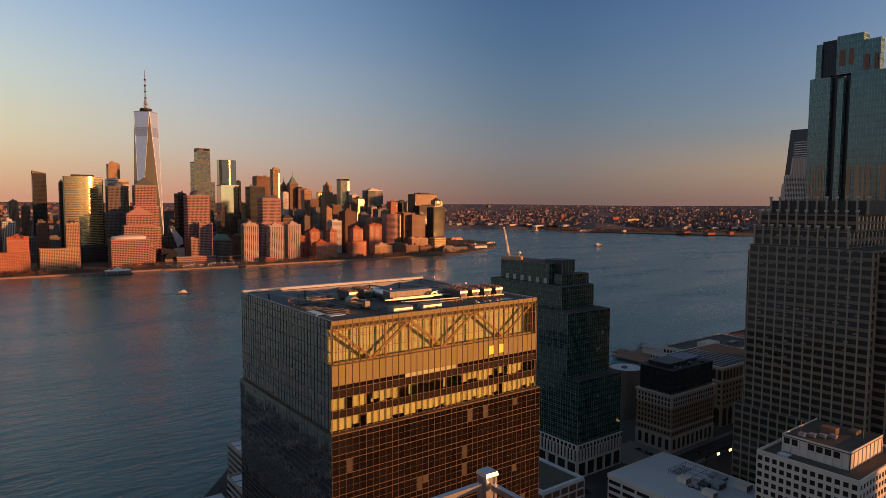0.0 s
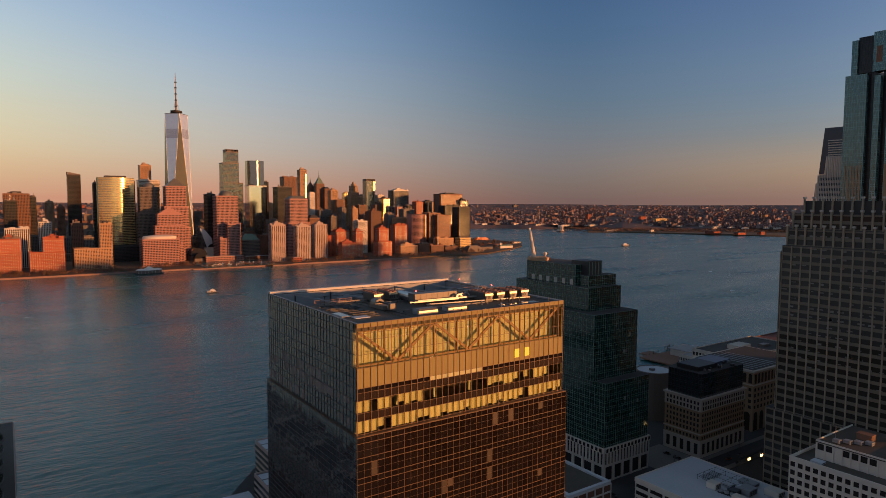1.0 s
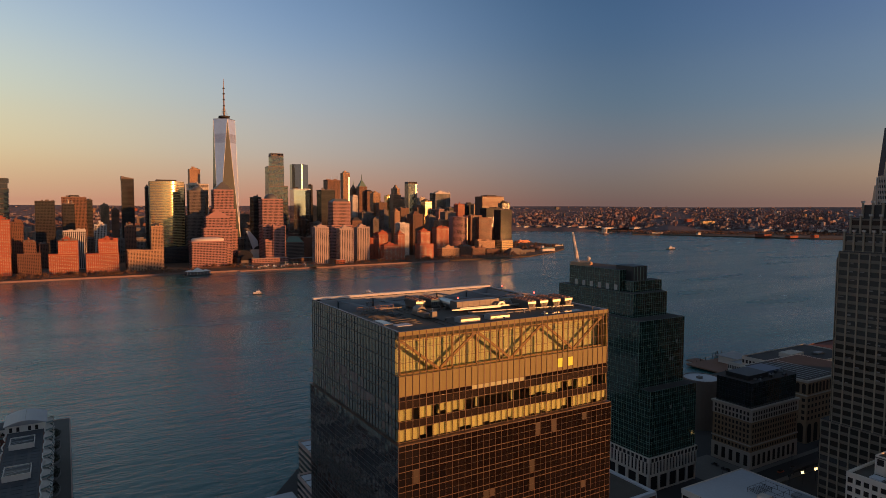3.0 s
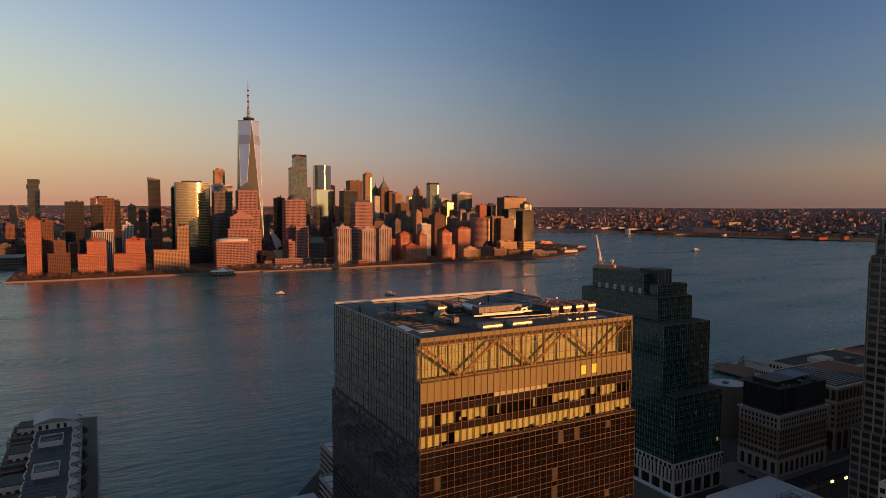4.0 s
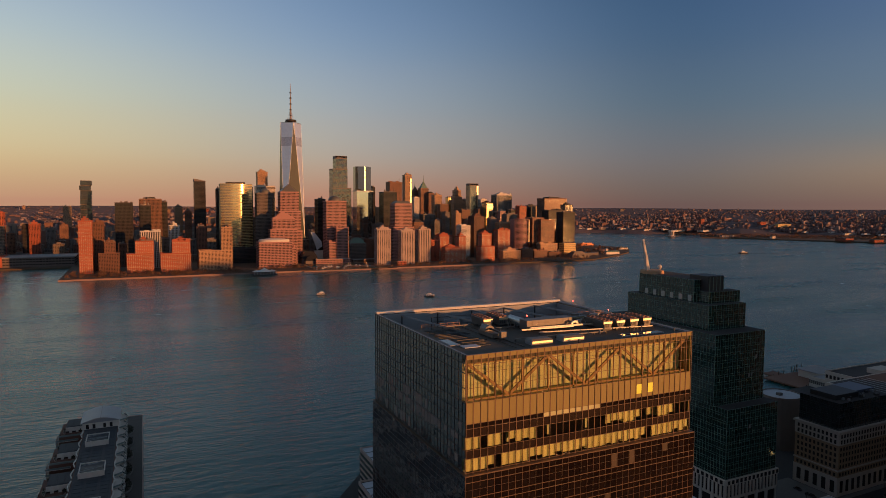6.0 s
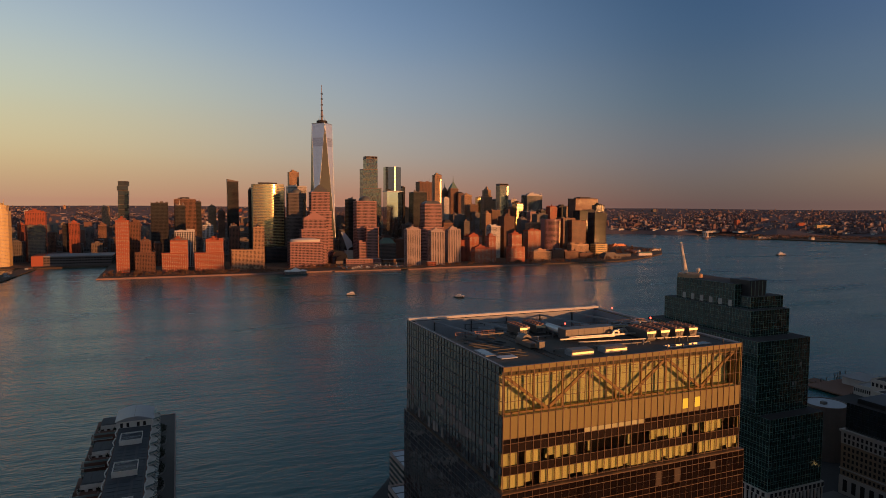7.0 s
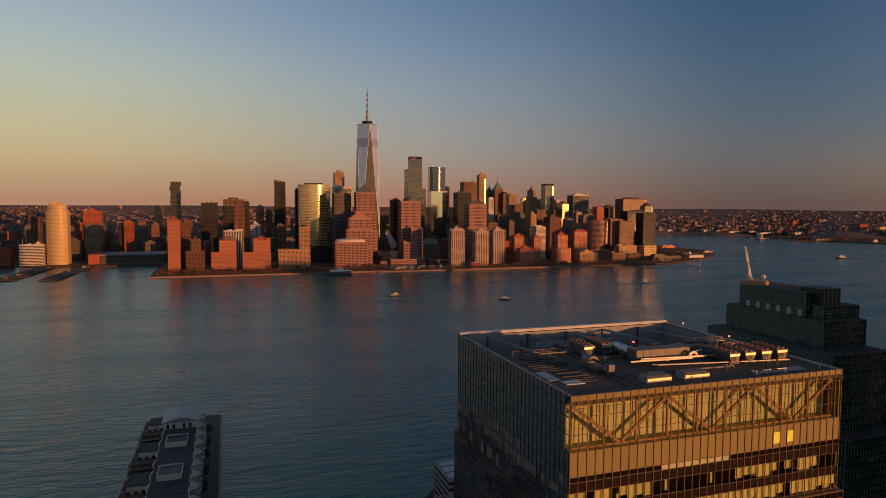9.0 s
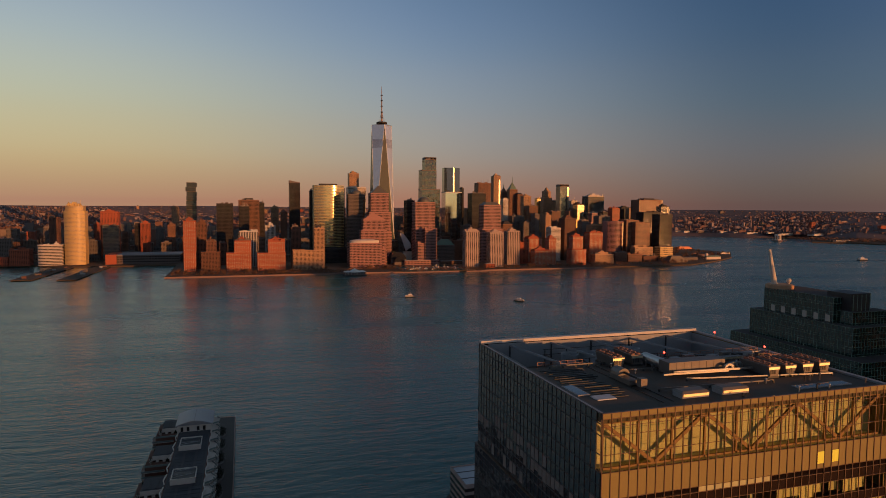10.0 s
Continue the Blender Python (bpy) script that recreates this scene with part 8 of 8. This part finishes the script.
M["solar"] = mat("solar panel", (0.028, 0.031, 0.042), 0.7, vary=0.2, scale=0.4, fine=3, objvar=0.3)


def pier_house():
    tagged(box("pier", -102, -55.2, 60, 420.5, 0.6, 2.6, M["paving_dark"]), "dark paved pier deck over the river", "pier", kind="structure")
    for i in range(30):
        y = 64 + i * 12.2
        for x in (-56.3, -101):
            tagged(box("pier_pile", x - 0.4, x + 0.4, y, y + 0.8, -3, 0.6, M["bark"]), "round timber pile under the pier deck", "pile", kind="structure")
    tagged(box("pier_kerb", -55.8, -55.2, 60, 420.5, 2.6, 3.0, M["concrete"]), "pale kerb along the pier's edge", "kerb", kind="structure")
    tagged(box("pier_kerb", -102, -55.8, 419.9, 420.5, 2.6, 3.0, M["concrete"]), "pale kerb along the pier's end", "kerb", kind="structure")
    e = thing("apartment_house", "brick pier apartment house with solar roof and white balconies", "building", (-78, 240, 2.6))
    R = 28.2
    box("wall", -86, -68, 120, 352, 2.6, R, M["brick_dark"], e)
    box("roof", -85.6, -68.4, 120.4, 351, R, R + 0.15, M["roof_grey"], e)
    for y in range(124, 311, 9):
        for x0, x1 in ((-84.6, -80.5), (-79.3, -74.6), (-73.2, -69.2)):
            if (y // 9) % 5 in (1, 2) and x0 != -73.2:
                continue
            for k in range(2):
                box("solar_panel", x0, x1, y + 4.2 * k, y + 4.2 * k + 4.0, R + 0.2 + 0.12 * k, R + 0.28 + 0.12 * k, M["solar"], e)
    for y in (154, 199, 244, 289):
        box("well_front", -83.4, -71.9, y, y + 0.4, R, R + 3.0, M["white_wall"], e, "white front of a roof well")
        box("well_back", -83.4, -72.0, y + 15, y + 15.4, R + 1.7, R + 2.3, M["white_wall"], e)
        for x in (-83.4, -72.3):
            box("well_side", x, x + 0.35, y + 0.4, y + 15, R + 1.8, R + 2.3, M["white_wall"], e)
            box("well_kerb", x, x + 0.3, y + 0.4, y + 15, R, R + 0.6, M["screen"], e)
            for yy in (y + 5, y + 10, y + 15):
                box("well_post", x, x + 0.3, yy, yy + 0.3, R, R + 1.8, M["white_wall"], e)
        box("well_floor", -83.1, -72.3, y + 0.4, y + 15, R + 0.15, R + 0.3, M["steel_dark"], e)
        for k in range(4):
            v, f = [], []
            add_beam(v, f, (-84, y + 1 + 3.5 * k, R + 2.0), (-72.8, y + 4.5 + 3.5 * k if k % 2 else y + 1 + 3.5 * k, R + 2.0), 0.18)
            obj("well_brace", v, f, M["screen"], e)
    # head house with a shallow vaulted roof
    box("head_house", -87, -67.6, 320, 343, 2.6, 32.2, M["white_wall"], e, "pale head house")
    v, f = [], []
    n = 12
    for y in (319.4, 344):
        for i in range(n + 1):
            t = i / n
            v.append((-87.8 + 21 * t, y, 32.2 + 2.6 * math.sin(math.pi * t)))
    f = [(i, i + 1, n + 2 + i, n + 1 + i) for i in range(n)] + [tuple(range(n + 1)), tuple(range(2 * n + 1, n, -1))]
    obj("vault_roof", v, f, M["zinc"], e, "grey vaulted metal roof")
    box("roof_ridge", -77.4, -77.2, 319.4, 344, 34.8, 34.95, M["unit"], e)
    for x in (-85, -81.6, -76, -72.6):
        box("head_window", x, x + 1.5, 319.9, 320, 28.6, 31.2, G["win"], e)
    # wings with balconies to the west
    for y in (138, 183, 228, 273, 318):
        box("wing", -100, -86, y + 12, y + 38, 2.6, 22.4, M["brick_dark"], e)
        box("wing_roof", -97, -86, y + 20, y + 36, 22.4, 25.4, M["roof_grey"], e)
        box("wing_fascia", -97.1, -86, y + 19.8, y + 20, 23.2, 25.5, M["white_wall"], e)
        for k in range(3):
            box("roof_panel", -96.4 + 3.5 * k, -93.2 + 3.5 * k, y + 21.5, y + 34.5, 25.4, 25.6, M["solar"], e)
        box("terrace_rail", -100, -86.2, y + 12.1, y + 12.25, 22.4, 23.5, M["balcony"], e)
        box("terrace_rail", -100, -99.85, y + 12.25, y + 20, 22.4, 23.5, M["balcony"], e)
        for k in range(4):
            box("terrace_wall", -98.6 + 3.4 * k, -97.2 + 3.4 * k, y + 18.8, y + 19.6, 22.4, 24.2, M["white_wall"], e)
        box("wing_glass", -97, -87, y + 19.7, y + 19.8, 22.5, 23.2, G["side"], e)
        for k, (tx, ty) in enumerate(((-97.6, 17.0), (-97.2, 30.0), (-89, 15.5))):
            shrub(tx, y + ty, 22.4, 3.2 - 0.5 * k)
        for z in range(5, 23, 3):
            box("balcony_slab", -101.6, -98, y + 10.6, y + 20, z, z + 0.3, M["white_wall"], e)
            box("balcony_rail", -101.6, -101.45, y + 10.6, y + 20, z + 0.3, z + 1.3, M["white_wall"], e)
            box("balcony_slab", -101.6, -90, y + 10.4, y + 12, z, z + 0.3, M["white_wall"], e)
            box("balcony_rail", -101.6, -90, y + 10.3, y + 10.45, z + 0.3, z + 1.3, M["balcony"], e)
    # zigzag balconies on the other side
    for k, y in enumerate(range(126, 350, 15)):
        for z in range(11, 28, 3):
            v, f = [], []
            o = [(-68, y), (-64.4, y + 2.5), (-63.6, y + 9), (-65.6, y + 13), (-68, y + 13)]
            v = [(x, yy, z) for x, yy in o] + [(x, yy, z + 0.28) for x, yy in o]
            f = [tuple(range(5, 10)), (4, 3, 2, 1, 0)] + [(i, (i + 1) % 5, 5 + (i + 1) % 5, 5 + i) for i in range(5)]
            obj("balcony_slab", v, f, M["white_wall"], e)
            for (xa, ya), (xb, yb) in zip(o[:3], o[1:4]):
                v, f = [], []
                add_beam(v, f, (xa, ya, z + 1.25), (xb, yb, z + 1.25), 0.12)
                obj("balcony_rail", v, f, M["white_wall"], e)
                v = [(xa, ya, z + 0.28), (xb, yb, z + 0.28), (xb, yb, z + 1.2), (xa, ya, z + 1.2)]
                obj("balcony_glass", v, [(0, 1, 2, 3)], M["balcony"], e)
        v, f = [], []
        add_beam(v, f, (-67.9, y, R + 0.3), (-67.0, y + 4, R + 0.3), 0.5)
        add_beam(v, f, (-67.0, y + 4, R + 0.3), (-67.9, y + 9, R + 0.3), 0.5)
        add_beam(v, f, (-67.9, y + 9, R + 0.3), (-67.9, y + 15, R + 0.3), 0.5)
        obj("white_coping", v, f, M["white_wall"], e)
        v, f = [], []
        add_beam(v, f, (-86.1, y, R + 0.3), (-87.0, y + 5, R + 0.3), 0.5)
        add_beam(v, f, (-87.0, y + 5, R + 0.3), (-86.1, y + 12, R + 0.3), 0.5)
        obj("white_coping", v, f, M["white_wall"], e)
    for i in range(10):
        y = 166 + i * 24.6
        p = thing("planter", "dark curved planting bed with low evergreen hedge", "planter", (-64.2, y, 2.6), "pier planters")
        v, f = [], []
        add_lathe(v, f, -64.2, y, [(3.5, 2.6), (3.5, 3.2), (3.2, 3.2)], 24, 2.9)
        obj("rim", v, f, M["paving"], p)
        v, f = [], []
        rr = random.Random(i)
        for _ in range(620):
            a, r = rr.uniform(0, 6.28), 3.1 * rr.random() ** 0.5
            c = Vector((-64.2 + r * math.cos(a), y + 2.9 * r * math.sin(a), 3.2 + rr.uniform(0, 1.1)))
            d = Vector((rr.gauss(0, 1), rr.gauss(0, 1), rr.gauss(0, 1))) * 0.3
            s = Vector((rr.gauss(0, 1), rr.gauss(0, 1), rr.gauss(0, 1))) * 0.26
            k = len(v)
            v += [tuple(c - d), tuple(c + s), tuple(c + d)]
            f.append((k, k + 1, k + 2))
        obj("hedge", v, f, M["hedge"], p)


def shrub(x, y, z, h):
    """A slim evergreen in a tub on a terrace."""
    e = thing("potted_evergreen", "slim dark evergreen in a tub on a terrace", "plant", (x, y, z), "terrace evergreens")
    v, f = [], []
    add_lathe(v, f, x, y, [(0.45, z), (0.55, z + 0.7), (0.45, z + 0.7)], 10)
    obj("tub", v, f, M["concrete"], e)
    v, f = [], []
    rr = random.Random(int(x * 10 + y))
    for _ in range(150):
        t = rr.random()
        a, r = rr.uniform(0, 6.28), 0.8 * (1 - t) * rr.random() ** 0.5 + 0.05
        c = Vector((x + r * math.cos(a), y + r * math.sin(a), z + 0.7 + h * t))
        d = Vector((rr.gauss(0, 1), rr.gauss(0, 1), rr.gauss(0.6, 1))) * 0.16
        s = Vector((rr.gauss(0, 1), rr.gauss(0, 1), rr.gauss(0, 1))) * 0.15
        k = len(v)
        v += [tuple(c - d), tuple(c + s), tuple(c + d)]
        f.append((k, k + 1, k + 2))
    obj("foliage", v, f, M["hedge"], e)


M["paving_dark"] = mat("dark pier paving", (0.085, 0.078, 0.07), 0.85, vary=0.3, scale=0.15, fine=1.5)
M["zinc"] = mat("grey zinc roofing", (0.30, 0.31, 0.33), 0.5, 0.3, vary=0.12, scale=0.15, fine=2)
M["balcony"] = mat("pale green balcony glass", (0.20, 0.25, 0.24), 0.2, vary=0.1)
M["hedge"] = mat("evergreen hedge", (0.03, 0.035, 0.02), 0.9)
pier_house()


# ---- boats ----
def ferry(label, x, y, heading, size=1.0, wake=60):
    e = thing("ferry", label, "boat", (x, y, 0))
    m4 = Matrix.Translation((x, y, 0)) @ Matrix.Rotation(radians(heading), 4, "Z") @ Matrix.Scale(size, 4)
    def put(name, v, f, material):
        o = obj(name, [tuple(m4 @ Vector(p)) for p in v], f, material, e)
    v = []
    for z, s in ((-0.5, 0.82), (1.6, 1.0)):
        v += [(-11 * s, -3.4 * s, z), (6 * s, -3.4 * s, z), (11.5 * s, 0, z), (6 * s, 3.4 * s, z), (-11 * s, 3.4 * s, z)]
    put("hull", v, [(i, (i + 1) % 5, 5 + (i + 1) % 5, 5 + i) for i in range(5)] + [(5, 6, 7, 8, 9)], M["boat_dark"])
    v, f = [], []
    add_box(v, f, -9.5, 5.5, -3.0, 3.0, 1.6, 4.0)
    put("cabin", v, f, M["boat_white"])
    v, f = [], []
    add_box(v, f, -9.6, 5.6, -3.05, 3.05, 2.5, 3.3)
    put("window_band", v, f, G["win"])
    v, f = [], []
    add_taper(v, f, -4, 3.5, -2.2, 2.2, 4.0, 6.4, 0.5)
    put("wheelhouse", v, f, M["boat_white"])
    v, f = [], []
    add_box(v, f, -0.15, 0.15, -0.15, 0.15, 6.3, 9.0)
    put("mast", v, f, M["boat_white"])
    v, f = [], []
    for s in (-1, 1):
        for i in range(10):
            t0, t1 = i / 10, (i + 1) / 10
            w0, w1 = 1.5 * (1 - t0), 1.5 * (1 - t1)
            k = len(v)
            for t, w in ((t0, w0), (t1, w1)):
                cx, cy = -10 - wake * t, s * (2.0 + 6.0 * t)
                v += [(cx, cy - w, 0.06), (cx, cy + w, 0.06)]
            f.append((k, k + 1, k + 3, k + 2))
    tagged(obj("wake", [tuple(m4 @ Vector(p)) for p in v], f, M["foam"]), "faint foam wake trailing behind a boat", "wake", kind="structure")


M["boat_dark"] = mat("dark hull paint", (0.05, 0.05, 0.06), 0.4)
M["boat_white"] = mat("white boat paint", (0.65, 0.6, 0.56), 0.4)
M["foam"] = mat("thin foam", (0.15, 0.16, 0.165), 0.5, vary=0.5, scale=0.2, fine=1.0)
ferry("small white ferry with dark hull on the river", 238, 1022, -8, 0.95, 110)
ferry("small white ferry seen from astern on the river", 408, 927, 135, 0.95, 160)
ferry("white excursion yacht far out in the harbour", 1852, 1460, 160, 1.6, 160)


# ---- street life on the near bank ----
def street_lamp(x, y, lit=True):
    e = thing("street_lamp", "tall street lamp with twin warm lanterns" if lit else "tall unlit street lamp post", "street lamp", (x, y, GROUND), "street lamps")
    v, f = [], []
    add_lathe(v, f, x, y, [(0.18, GROUND), (0.1, GROUND + 7.5)], 8)
    obj("pole", v, f, M["steel_dark"], e)
    for s in (-0.7, 0.7):
        box("lantern", x + s - 0.3, x + s + 0.3, y - 0.3, y + 0.3, GROUND + 6.2, GROUND + 7.6, M["lamp_warm"] if lit else M["steel_dark"], e)
    box("arm", x - 0.8, x + 0.8, y - 0.06, y + 0.06, GROUND + 7.5, GROUND + 7.62, M["steel_dark"], e)


for p in ((295, 85.5, True), (306.5, 84.5, True), (285, 87, False), (262, 112, False), (318, 105, False), (345, 104, False)):
    street_lamp(*p)


def car(x, y, heading, paint, tone, lights=False):
    e = thing("car", "%s parked car on the dark street" % tone, "car", (x, y, GROUND))
    m4 = Matrix.Translation((x, y, GROUND)) @ Matrix.Rotation(radians(heading), 4, "Z")
    def put(name, v, f, material):
        return obj(name, [tuple(m4 @ Vector(p)) for p in v], f, material, e)
    v, f = [], []
    add_box(v, f, -2.2, 2.2, -0.9, 0.9, 0.35, 0.95, True)
    put("body", v, f, paint)
    v, f = [], []
    add_taper(v, f, -1.5, 1.3, -0.82, 0.82, 0.95, 1.5, 0.4, 0.12)
    put("cabin", v, f, G["win"])
    for a in (-1.35, 1.35):
        for s in (-0.85, 0.85):
            v, f = [], []
            n = 10
            for dy in (-0.1, 0.1):
                for i in range(n):
                    t = 2 * math.pi * i / n
                    v.append((a + 0.33 * math.cos(t), s + dy, 0.33 + 0.33 * math.sin(t)))
            f = [(i, (i + 1) % n, n + (i + 1) % n, n + i) for i in range(n)] + [tuple(range(n)), tuple(range(2 * n - 1, n - 1, -1))]
            put("wheel", v, f, M["steel_dark"])
    if lights:
        for s in (-0.6, 0.6):
            v, f = [], []
            add_box(v, f, 2.18, 2.24, s - 0.15, s + 0.15, 0.6, 0.8)
            put("headlight", v, f, M["lamp_white"])


paints = [(M["boat_white"], "white"), (M["boat_dark"], "dark"), (M["metal"], "silver"), (M["brick"], "dull red")]
rng_c = random.Random(31)
for i, (x, y, h) in enumerate(((262, 104, 0), (270, 103.5, 0), (279, 104.2, 180), (300, 101, 0), (312, 100.5, 0), (325, 99, 180), (204, 108, 90), (205, 116, 90), (196, 112, 0), (275, 118, 90), (276, 127, 90), (274, 146, 90), (281, 153, 90), (340, 100, 0), (347, 100.3, 0))):
    car(x, y, h, *paints[rng_c.randrange(4)], lights=i in (3, 6, 11))
tagged(box("road", 190, 700, 96.5, 108, GROUND, GROUND + 0.05, M["asphalt_road"]), "dark asphalt street between the office buildings", "road", kind="structure")
tagged(box("pavement", 250.5, 700, 108, 111.2, GROUND, GROUND + 0.18, M["paving"]), "pale paved footway with raised kerb", "pavement", kind="structure")
tagged(box("pavement", 252, 286, 111.4, 140, GROUND, GROUND + 0.16, M["paving"]), "paved forecourt with raised kerb", "pavement", kind="structure")
tagged(box("tram_platform", 262, 352, 92.8, 96, GROUND, GROUND + 0.5, M["paving"]), "long low tram platform beside the street", "platform", kind="structure")
tram = thing("tram_shelter", "long low tram shelter roof on posts", "shelter", (320, 94.5, GROUND + 0.5))
box("roof", 300, 346, 93.0, 96, GROUND + 4.0, GROUND + 4.3, M["roof_dark"], tram)
for i in range(8):
    box("post", 302 + 6 * i, 302.25 + 6 * i, 94.4, 94.65, GROUND + 0.5, GROUND + 4.0, M["steel_dark"], tram)
